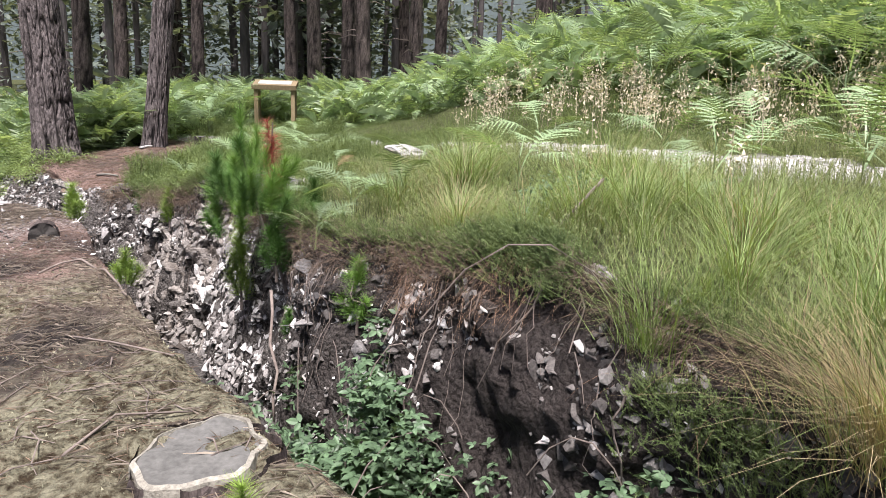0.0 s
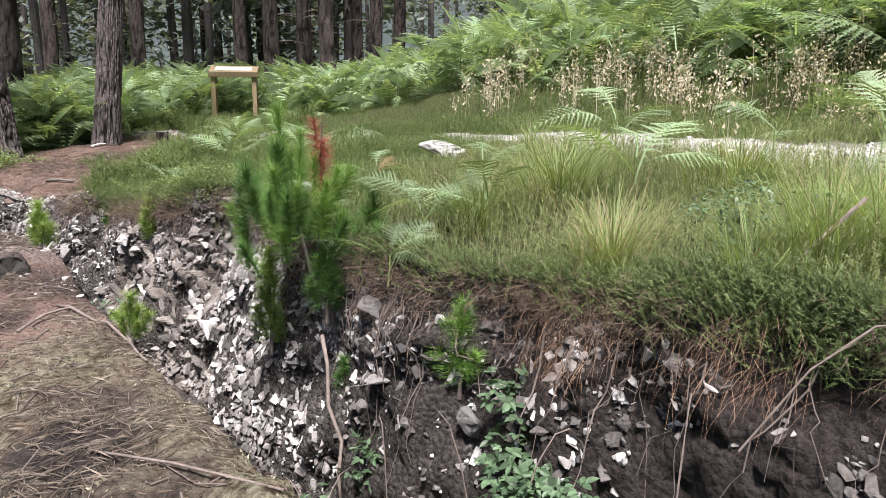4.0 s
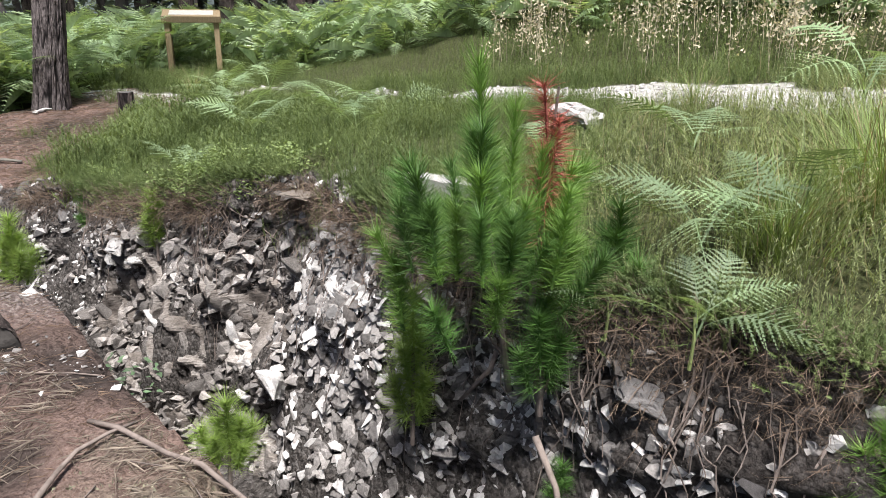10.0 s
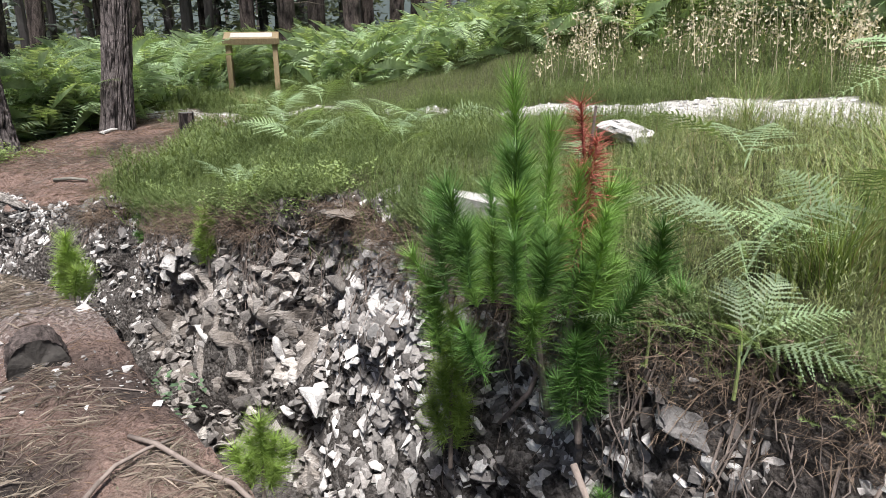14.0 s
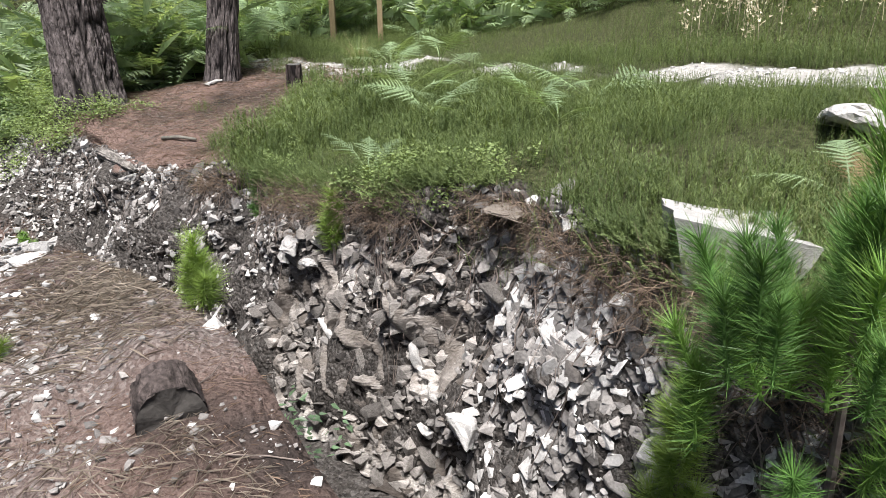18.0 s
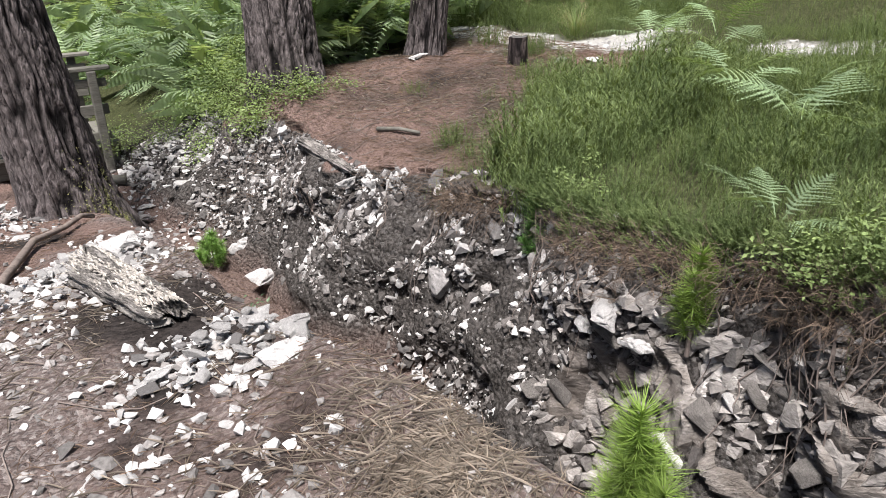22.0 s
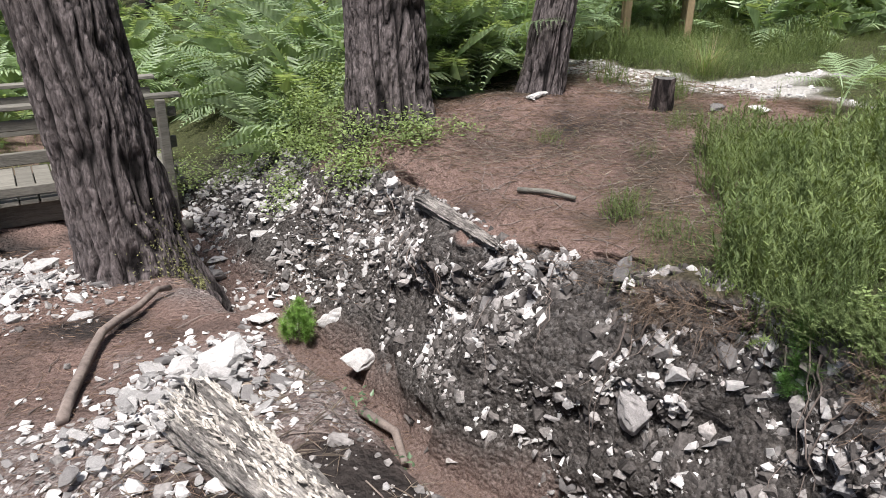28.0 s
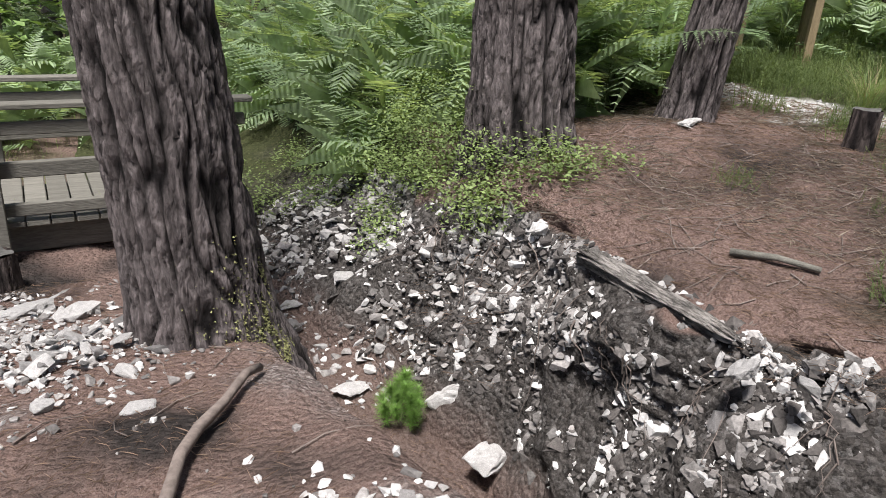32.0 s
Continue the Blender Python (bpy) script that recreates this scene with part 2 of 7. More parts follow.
    l.new(n2, both.inputs[0])
    l.new(lumps, both.inputs[1])
    add = n.new("ShaderNodeMath")
    l.new(both.outputs[0], add.inputs[0])
    edge = n.new("ShaderNodeMath")
    edge.operation = "MULTIPLY_ADD"
    l.new(chips.outputs["Distance"], edge.inputs[0])
    edge.inputs[1].default_value = -1.4
    l.new(n3, edge.inputs[2])
    l.new(edge.outputs[0], add.inputs[1])
    bumped(n, l, b, add.outputs[0], 0.9, 0.03)
    return m


def bark_material(name, ridge, crack, tint):
    m, n, l, b = mat(name)
    c = n.new("ShaderNodeVertexColor")
    c.layer_name = "relief"
    v = coords(n, l, (1, 1, 0.3), False)
    fine, mid = noise_tex(n, l, v, 70, 6, 0.7), noise_tex(n, l, v, 9, 5)
    shift = n.new("ShaderNodeVectorMath")
    shift.operation = "MULTIPLY_ADD"
    wave = node(n, "ShaderNodeTexNoise", Scale=14.0, Detail=3.0)
    l.new(v, wave.inputs["Vector"])
    l.new(wave.outputs["Color"], shift.inputs[0])
    shift.inputs[1].default_value = (0.05, 0.05, 0.05)
    l.new(v, shift.inputs[2])
    plate = node(n, "ShaderNodeTexVoronoi", Scale=21.0)
    plate.feature = "DISTANCE_TO_EDGE"
    l.new(shift.outputs[0], plate.inputs["Vector"])
    flake = node(n, "ShaderNodeTexVoronoi", Scale=48.0)
    l.new(shift.outputs[0], flake.inputs["Vector"])
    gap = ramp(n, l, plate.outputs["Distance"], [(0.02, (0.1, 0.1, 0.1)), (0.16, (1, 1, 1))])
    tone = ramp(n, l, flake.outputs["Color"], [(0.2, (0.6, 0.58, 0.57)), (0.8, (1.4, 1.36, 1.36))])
    # crack depth drives the colour: furrow shade is painted in, near black
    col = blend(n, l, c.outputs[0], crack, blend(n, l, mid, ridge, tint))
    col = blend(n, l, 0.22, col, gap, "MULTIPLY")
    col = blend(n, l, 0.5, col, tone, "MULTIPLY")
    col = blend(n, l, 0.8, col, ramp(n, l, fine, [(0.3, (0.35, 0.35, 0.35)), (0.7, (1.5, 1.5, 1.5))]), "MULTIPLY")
    l.new(col, b.inputs["Base Color"])
    b.inputs["Roughness"].default_value, b.inputs["Specular IOR Level"].default_value = 0.92, 0.2
    h = n.new("ShaderNodeMath")
    h.operation = "MULTIPLY_ADD"
    l.new(gap, h.inputs[0])
    h.inputs[1].default_value = 0.35
    l.new(fine, h.inputs[2])
    bumped(n, l, b, h.outputs[0], 0.9, 0.02)
    return m


GROUND = ground_material()
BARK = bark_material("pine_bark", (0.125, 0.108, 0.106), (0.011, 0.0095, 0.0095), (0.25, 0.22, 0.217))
BARK_FAR = bark_material("far_pine_bark", (0.1, 0.082, 0.078), (0.015, 0.012, 0.012), (0.16, 0.13, 0.12))
ROCK = simple_mat("shale_rock", (0.14, 0.13, 0.128), (0.29, 0.278, 0.27), 9, 0.85, 0.6, (1, 1, 2.5), 0.4)
ROCK_WHITE = simple_mat("pale_shale", (0.34, 0.325, 0.315), (0.68, 0.665, 0.65), 7, 0.85, 0.9, (1, 1, 2), 0.25)
ROCK_DARK = simple_mat("dark_shale", (0.045, 0.042, 0.042), (0.115, 0.108, 0.107), 9, 0.85, 0.6, (1, 1, 2.5), 0.4)
RUBBLE = simple_mat("shale_rubble", (0.11, 0.1, 0.094), (0.34, 0.322, 0.308), 12, 0.88, 0.5, (1, 1, 1), 0.5, island=True, world_space=True)
RUBBLE_WHITE = simple_mat("pale_rubble", (0.36, 0.35, 0.34), (0.64, 0.625, 0.61), 12, 0.88, 0.5, (1, 1, 1), 0.3, island=True, world_space=True)
WOOD_GREY = simple_mat("weathered_timber", (0.1, 0.095, 0.08), (0.24, 0.23, 0.2), 3, 0.85, 0.5, (1, 12, 12), 0.15)
WOOD_TAN = simple_mat("stained_timber", (0.2, 0.15, 0.085), (0.36, 0.28, 0.17), 3, 0.75, 0.4, (14, 14, 1.5), 0.12)
WOOD_DEAD = simple_mat("rotten_wood", (0.018, 0.015, 0.013), (0.56, 0.52, 0.48), 5, 0.95, 0.9, (5, 1.2, 5), 0.1, distance=0.04, band=(0.47, 0.6))
WOOD_CUT = simple_mat("cut_wood_face", (0.07, 0.069, 0.064), (0.15, 0.147, 0.138), 7, 0.9, 0.5, (1, 1, 1), 0.1)
TWIG = simple_mat("dead_twig", (0.1, 0.08, 0.07), (0.26, 0.215, 0.19), 6, 0.9, 0.5, (1, 1, 1), 0.3, island=True, world_space=True)


# ---- mesh helpers ----
def mesh_object(name, verts, faces, material, smooth=False):
    me = bpy.data.meshes.new(name)
    me.from_pydata([tuple(map(float, v)) for v in verts], [], faces)
    me.materials.append(material)
    if smooth:
        me.polygons.foreach_set("use_smooth", [True] * len(me.polygons))
    me.update()
    return new(name, me)


def quick_mesh(name, verts, faces, material, smooth=False):
    """A large mesh from numpy arrays; faces all of one size."""
    verts, faces = np.asarray(verts, np.float32), np.asarray(faces, np.int32)
    me = bpy.data.meshes.new(name)
    k = faces.shape[1]
    me.vertices.add(len(verts))
    me.vertices.foreach_set("co", verts.ravel())
    me.loops.add(faces.size)
    me.loops.foreach_set("vertex_index", faces.ravel())
    me.polygons.add(len(faces))
    me.polygons.foreach_set("loop_start", np.arange(len(faces), dtype=np.int32) * k)
    me.polygons.foreach_set("loop_total", np.full(len(faces), k, np.int32))
    me.polygons.foreach_set("use_smooth", np.full(len(faces), smooth))
    me.materials.append(material)
    me.update(calc_edges=True)
    me.validate()
    return me


def part(name, bm, material, parent=None, label="", smooth=False):
    """Links a bmesh, or a mesh, as one object under a thing or part."""
    if isinstance(bm, bmesh.types.BMesh):
        me = bpy.data.meshes.new(name)
        bm.to_mesh(me)
        bm.free()
        me.materials.append(material)
        if smooth:
            me.polygons.foreach_set("use_smooth", [True] * len(me.polygons))
    else:
        me = bm
    ob = new(name, me)
    if parent:
        ob.parent = parent
    if label:
        ob["label"] = label
    return ob


def box(bm, size, at=(0, 0, 0), turn=(0, 0, 0), bevel=0.006):
    g = bmesh.ops.create_cube(bm, size=1)
    m = pose(*at, *turn) @ Matrix.Diagonal((*size, 1))
    bmesh.ops.transform(bm, matrix=m, verts=g["verts"])
    if bevel:
        edges = list({e for v in g["verts"] for e in v.link_edges})
        bmesh.ops.bevel(bm, geom=edges, offset=bevel, segments=1, affect="EDGES")
    return bm


def tube(points, radii, sides=7, wobble=0.0, seed=0):
    """Vertices and quads of a tapered tube along points, closed at both ends by a point."""
    rng = np.random.RandomState(seed)
    pts = np.asarray(points, float)
    verts, faces = [], []
    for n, p in enumerate(pts):
        d = Vector(pts[min(n + 1, len(pts) - 1)] - pts[max(n - 1, 0)]).normalized()
        a = d.orthogonal().normalized()
        c = d.cross(a)
        for s in range(sides):
            ang = 2 * math.pi * s / sides
            r = radii[n] * (1 + wobble * rng.uniform(-1, 1))
            verts.append(tuple(Vector(p) + (a * math.cos(ang) + c * math.sin(ang)) * r))
    for n in range(len(pts) - 1):
        for s in range(sides):
            faces.append((n * sides + s, n * sides + (s + 1) % sides, (n + 1) * sides + (s + 1) % sides, (n + 1) * sides + s))
    faces.append(tuple(range(sides))[::-1])
    faces.append(tuple((len(pts) - 1) * sides + s for s in range(sides)))
    return verts, faces


# ---- ground ----
def build_ground():
    rows = np.concatenate([np.linspace(-60, -3.5, 12), np.arange(-3, 14.6, 0.045), np.arange(14.7, 22, 0.2), np.geomspace(22.5, 110, 14)])
    counts = [8, 14, 24, 34, 6, 6, 6, 8, 14, 22, 10, 50, 40, 18, 10, 12]
    grid = []
    for y in rows:
        xs, zs = stations(y)
        px, pz, seg = [], [], []
        for n, c in enumerate(counts):
            f = np.linspace(0, 1, c, endpoint=False)
            px.append(xs[n] + (xs[n + 1] - xs[n]) * f)
            pz.append(zs[n] + (zs[n + 1] - zs[n]) * f)
            seg.append(n + f)
        px.append([xs[-1]]), pz.append([zs[-1]]), seg.append([len(counts)])
        grid.append((np.concatenate(px), np.concatenate(pz), np.concatenate(seg)))
    gx, gzz, gs = (np.array([g[k] for g in grid]) for k in range(3))
    gy = rows[:, None] * np.ones_like(gx)
    gzz = gzz + bumps(gx, gy)
    # broken, layered faces of the two banks
    far = np.clip(np.minimum(gs - 7.8, 10.6 - gs) / 0.4, 0, 1)
    near = np.clip(np.minimum(gs - 5.0, 7.2 - gs) / 0.4, 0, 1)
    rough = 0.1 * fbm(gy * 2.2, gzz * 2.6 + gy * 0.5, 1.0, 4) + 0.035 * np.abs(vnoise(gy * 9, gzz * 14 + gy * 5, 3.0)) + 0.02 * vnoise(gy * 24, gzz * 30, 7.0)
    gx = gx - rough * far - 0.7 * rough * near
    gzz = gzz + 0.03 * vnoise(gy * 11, gx * 13, 5.0) * (far + near)
    h, w = gx.shape
    idx = np.arange(h * w).reshape(h, w)
    quads = np.stack([idx[:-1, :-1], idx[:-1, 1:], idx[1:, 1:], idx[1:, :-1]], -1).reshape(-1, 4)
    verts = np.stack([gx, gy, gzz], -1).reshape(-1, 3)
    me = quick_mesh("ground", verts, quads, GROUND, True)
    x, y, s = gx.ravel(), gy.ravel(), gs.ravel()
    nz = fbm(x * 1.5, y * 1.5, 4.0)
    def soft(v):
        return np.clip(v, 0, 1)
    left = soft((5.3 - s) * 4)
    moss = left * soft((5.5 - y) * 0.9 + nz * 0.9) * soft(1.45 + nz * 1.25) * soft((x + 6) * 0.5)
    needle = left * soft(1.5 + nz * 1.4) * 0.95
    gravel = left * soft((y - 4.2) * 0.35 + nz * 1.2) * soft((10.8 - y) + nz * 2) * 0.9
    wall = soft(np.minimum(s - 5.4, 10.3 - s) * 3) * soft(0.3 + (y - 3.6) * 0.8 + nz * 0.4)
    floor = soft(np.minimum(s - 6.9, 8.4 - s) * 3)
    needle = np.maximum(needle, floor * 0.7 * soft((y - 8.6) * 1.5))
    east = soft((s - 10.0) * 5)
    bare = soft((y - 8.8 - 0.35 * (x - 2.4)) * 0.9 + nz * 0.5) * soft((5.2 - x) * 1.2 + nz) * soft((13.4 - y))
    turf = east * (1 - bare)
    turf = np.maximum(turf, soft((y - 14.2) * 1.2 + nz) * (s > 3.5))
    turf = np.maximum(turf, soft((y - 13.4) * 1.2 + nz) * soft((-0.8 - x) * 1.5 + nz))
    turf = np.maximum(turf, soft((-2.4 - x) * 0.6 + nz * 0.8))
    needle = np.maximum(needle, east * bare * soft(1.15 + nz))
    path = path_amount(x, y) * (s > 10.5)
    for name, chans in (("zone_a", (moss, needle, gravel)), ("zone_b", (wall, path, turf))):
        at = me.color_attributes.new(name, "FLOAT_COLOR", "POINT")
        at.data.foreach_set("color", np.stack([*chans, np.ones_like(x)], -1).astype(np.float32).ravel())
    ob = new("ground", me)
    return tagged(ob, "forest floor cut by a stony trench with bare shale banks", "ground", kind="structure")


ground = build_ground()


# ---- trees ----
def trunk_mesh(name, radius, height, lean, material, sides=200, step=0.022, flare=0.35, seed=0.0, depth=0.1, plates=40):
    """A standing trunk with root flare and deep plated bark; its base is at the origin."""
    zs = np.arange(-0.4, height + step, step)
    ang = np.linspace(0, 2 * math.pi, sides, endpoint=False)
    a, z = np.meshgrid(ang, zs)
    r = radius * (1 - 0.035 * np.maximum(z, 0)) * (1 + flare * np.exp(-np.maximum(z, -0.2) * 3.4) * (0.75 + 0.5 * vnoise(np.cos(a) * 2 + seed, np.sin(a) * 2, 0.5)))
    k = plates / (2 * math.pi)
    cx, cy = np.cos(a) * k, np.sin(a) * k
    warp = 0.7 * vnoise(cx * 0.6 + seed, cy * 0.6, z * 3.5)
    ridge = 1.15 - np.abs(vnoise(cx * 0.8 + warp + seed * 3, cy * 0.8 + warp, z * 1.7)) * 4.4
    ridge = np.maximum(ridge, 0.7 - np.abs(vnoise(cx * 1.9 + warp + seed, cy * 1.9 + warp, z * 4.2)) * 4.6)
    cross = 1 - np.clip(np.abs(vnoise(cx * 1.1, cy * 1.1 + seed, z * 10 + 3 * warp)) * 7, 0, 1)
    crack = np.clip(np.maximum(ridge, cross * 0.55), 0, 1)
    fine = vnoise(cx * 4, cy * 4, z * 22 + seed)
    r = r * (1 - depth * crack + 0.03 * fine + 0.02 * vnoise(cx * 0.4, cy * 0.4, z * 0.9 + seed))
    x, y = np.cos(a) * r + lean[0] * z, np.sin(a) * r + lean[1] * z
    h, w = a.shape
    i = np.arange(h * w).reshape(h, w)
    j = np.roll(i, -1, 1)
    quads = np.stack([i[:-1], j[:-1], j[1:], i[1:]], -1).reshape(-1, 4)
    me = quick_mesh(name, np.stack([x, y, z], -1).reshape(-1, 3), quads, material, True)
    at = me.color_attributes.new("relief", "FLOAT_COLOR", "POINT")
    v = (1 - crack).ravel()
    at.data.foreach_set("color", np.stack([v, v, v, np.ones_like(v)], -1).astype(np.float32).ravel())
    return me


def thing(name, at, label, category, group="", kind="", turn=0.0):
    ob = new(name)
    ob.matrix_world = pose(*at, 0, 0, turn)
    ob.empty_display_size = 0.1
    return tagged(ob, label, category, group, kind)


TREES = [
    # x, y, base radius, lean x, lean y, label
    (2.2, 12.2, 0.3, -0.03, 0.02, "large upright pine trunk with deeply furrowed bark beside the trench"),
    (3.72, 12.45, 0.185, 0.1, -0.06, "pine trunk leaning towards the gravel path"),
    (0.28, 11.75, 0.305, -0.105, 0.03, "large leaning pine trunk at the trench edge with mossy roots"),
]
main_trees = []
for n, (x, y, r, lx, ly, label) in enumerate(TREES):
    tree = thing("pine_tree", (x, y, gz(x, y) - 0.05), label, "tree", "pines by the trench")
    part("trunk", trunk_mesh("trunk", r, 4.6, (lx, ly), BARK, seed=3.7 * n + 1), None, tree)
    main_trees.append((tree, lx, ly, r))


# ---- lectern, bridge, stumps ----
def lectern(at, turn):
    t = thing("lectern_stand", at, "low stained timber lectern stand with two square legs", "stand", turn=turn)
    top = part("top_board", box(bmesh.new(), (0.95, 0.5, 0.05), (0, 0, 1.02), (12, 0, 0)), WOOD_TAN, t)
    part("front_rail", box(bmesh.new(), (0.97, 0.035, 0.11), (0, -0.25, 0.945), (12, 0, 0)), WOOD_TAN, t)
    part("back_rail", box(bmesh.new(), (0.97, 0.035, 0.11), (0, 0.24, 1.05), (12, 0, 0)), WOOD_TAN, t)
    for s in (-0.4, 0.4):
        part("leg", box(bmesh.new(), (0.09, 0.09, 1.28), (s, -0.16, 0.28)), WOOD_TAN, t)
        part("leg", box(bmesh.new(), (0.09, 0.09, 1.35), (s, 0.17, 0.32)), WOOD_TAN, t)
        part("side_rail", box(bmesh.new(), (0.035, 0.46, 0.09), (s * 1.14, 0, 0.985), (12, 0, 0)), WOOD_TAN, t)
    part("panel", box(bmesh.new(), (0.72, 0.34, 0.012), (0, 0.0, 1.052), (12, 0, 0), 0.002), PANEL, top, "pale printed information panel")
    return t


PANEL = simple_mat("panel_face", (0.45, 0.44, 0.4), (0.6, 0.58, 0.53), 5, 0.4, 0.0, random_amount=0.0)
lectern((7.15, 14.9, gz(7.15, 14.9)), -33)


# ---- small geometry makers ----
rng = np.random.RandomState(7)
LEAF = simple_mat("bracken_leaf", (0.16, 0.25, 0.12), (0.37, 0.49, 0.3), 4, 0.45, 0.0, random_amount=0.3, spec=0.4, translucent=0.42)
LEAF_FAR = simple_mat("far_bracken", (0.13, 0.21, 0.1), (0.46, 0.58, 0.36), 1.5, 0.45, 0.0, random_amount=0.4, spec=0.55, translucent=0.42, island=True, world_space=True)
FERN_DRY = simple_mat("dry_bracken", (0.22, 0.14, 0.07), (0.4, 0.3, 0.16), 5, 0.8, 0.0, random_amount=0.3, translucent=0.2)
HEATHER = simple_mat("heather_green", (0.05, 0.09, 0.032), (0.235, 0.3, 0.12), 3.0, 0.65, 0.0, random_amount=0.35, translucent=0.3, island=True, world_space=True)
LOW_GREEN = simple_mat("low_heath_green", (0.14, 0.175, 0.075), (0.38, 0.42, 0.22), 3.0, 0.65, 0.0, random_amount=0.4, translucent=0.3, island=True, world_space=True)
GRASS = simple_mat("grass_green", (0.1, 0.165, 0.05), (0.3, 0.39, 0.15), 1.6, 0.55, 0.0, random_amount=0.35, translucent=0.35, island=True, world_space=True)
STRAW = simple_mat("dry_grass", (0.26, 0.2, 0.11), (0.45, 0.37, 0.23), 1.6, 0.7, 0.0, random_amount=0.35, translucent=0.2, island=True, world_space=True)
NEEDLES = simple_mat("needle_litter", (0.14, 0.09, 0.066), (0.4, 0.29, 0.21), 2.5, 0.8, 0.0, random_amount=0.45, island=True, world_space=True)
PINE = simple_mat("pine_needles", (0.045, 0.11, 0.03), (0.13, 0.26, 0.06), 9, 0.5, 0.0, random_amount=0.25, spec=0.4, translucent=0.15)
PINE_MID = simple_mat("fresh_pine_needles", (0.09, 0.2, 0.035), (0.25, 0.42, 0.1), 9, 0.5, 0.0, random_amount=0.2, spec=0.4, translucent=0.2)
PINE_LIGHT = simple_mat("young_pine_needles", (0.14, 0.24, 0.04), (0.3, 0.42, 0.1), 9, 0.5, 0.0, random_amount=0.2, spec=0.4, translucent=0.2)
PINE_DEAD = simple_mat("dead_pine_needles", (0.3, 0.075, 0.06), (0.52, 0.17, 0.14), 9, 0.7, 0.0, random_amount=0.15, translucent=0.15)
BRAMBLE = simple_mat("bramble_leaf", (0.05, 0.09, 0.05), (0.15, 0.235, 0.13), 5, 0.45, 0.0, random_amount=0.4, spec=0.45, translucent=0.25, island=True, world_space=True)
BILBERRY = simple_mat("bilberry_leaf", (0.12, 0.19, 0.065), (0.29, 0.37, 0.15), 2.5, 0.55, 0.0, random_amount=0.35, translucent=0.3, island=True, world_space=True)
# forest foliage tone lifted towards blue-grey, distance haze put into its colour
FOREST = simple_mat("forest_foliage", (0.08, 0.105, 0.095), (0.23, 0.27, 0.23), 0.5, 0.6, 0.0, random_amount=0.4, translucent=0.3, island=True, world_space=True)
BROADLEAF = simple_mat("broad_leaf", (0.13, 0.22, 0.07), (0.28, 0.4, 0.15), 1.0, 0.45, 0.0, random_amount=0.3, translucent=0.35, island=True, world_space=True)
MOSS = simple_mat("moss_tuft", (0.12, 0.108, 0.07), (0.38, 0.375, 0.265), 2.0, 0.9, 0.0, random_amount=0.4, island=True, world_space=True)
STRAW_OLD = simple_mat("old_straw", (0.22, 0.175, 0.135), (0.44, 0.38, 0.31), 2.0, 0.85, 0.0, random_amount=0.4, island=True, world_space=True)
DEAD_HEATH = simple_mat("dead_heath", (0.07, 0.05, 0.04), (0.23, 0.17, 0.125), 3.0, 0.9, 0.0, random_amount=0.45, island=True, world_space=True)
SEED = simple_mat("seed_head", (0.42, 0.36, 0.26), (0.72, 0.65, 0.5), 3, 0.8, 0.0, random_amount=0.3, translucent=0.2, island=True, world_space=True)


class Heap:
    """Collects transformed copies of small templates into one triangle mesh."""

    def __init__(self):
        self.v, self.f, self.count = [], [], 0

    def add(self, verts, faces, m=None):
        verts = np.asarray(verts, float)
        if m is not None:
            m = np.array(m)
            verts = verts @ m[:3, :3].T + m[:3, 3]
        self.v.append(verts)
        self.f.append(np.asarray(faces, np.int64) + self.count)
        self.count += len(verts)

    def scatter(self, verts, faces, at, yaw, tilt, lean, scale):
        """Many copies at once: places, turns about z, tilts away from z towards a heading, and scales."""
        verts, faces = np.asarray(verts, float), np.asarray(faces, np.int64)
        at, yaw, tilt, lean, scale = (np.asarray(a, float) for a in (at, yaw, tilt, lean, scale))
        n = len(at)
        if not n:
            return
        scale = scale[:, None] * np.ones(3) if scale.ndim == 1 else scale
        v = verts[None] * scale[:, None, :]
        c, s = np.cos(yaw)[:, None], np.sin(yaw)[:, None]
        v = np.stack([v[..., 0] * c - v[..., 1] * s, v[..., 0] * s + v[..., 1] * c, v[..., 2]], -1)
        ax = np.stack([-np.sin(lean), np.cos(lean), np.zeros(n)], -1)
        ct, st = np.cos(tilt)[:, None, None], np.sin(tilt)[:, None, None]
        dot = (v * ax[:, None]).sum(-1, keepdims=True)
        v = v * ct + np.cross(np.broadcast_to(ax[:, None], v.shape), v) * st + ax[:, None] * dot * (1 - ct)
        v = v + at[:, None]
        f = faces[None] + (np.arange(n) * len(verts))[:, None, None] + self.count
        self.v.append(v.reshape(-1, 3))
        self.f.append(f.reshape(-1, faces.shape[1]))
        self.count += n * len(verts)

    def object(self, name, material, label, category, smooth=False, parent=None):
        me = quick_mesh(name, np.concatenate(self.v), np.concatenate(self.f), material, smooth)
        ob = new(name, me)
        if parent:
            ob.parent = parent
            ob["kind"] = "stuff"
            return ob
        return tagged(ob, label, category, kind="stuff")


def tris(faces):
    return [t for f in faces for t in ((f[0], f[k], f[k + 1]) for k in range(1, len(f) - 1))]


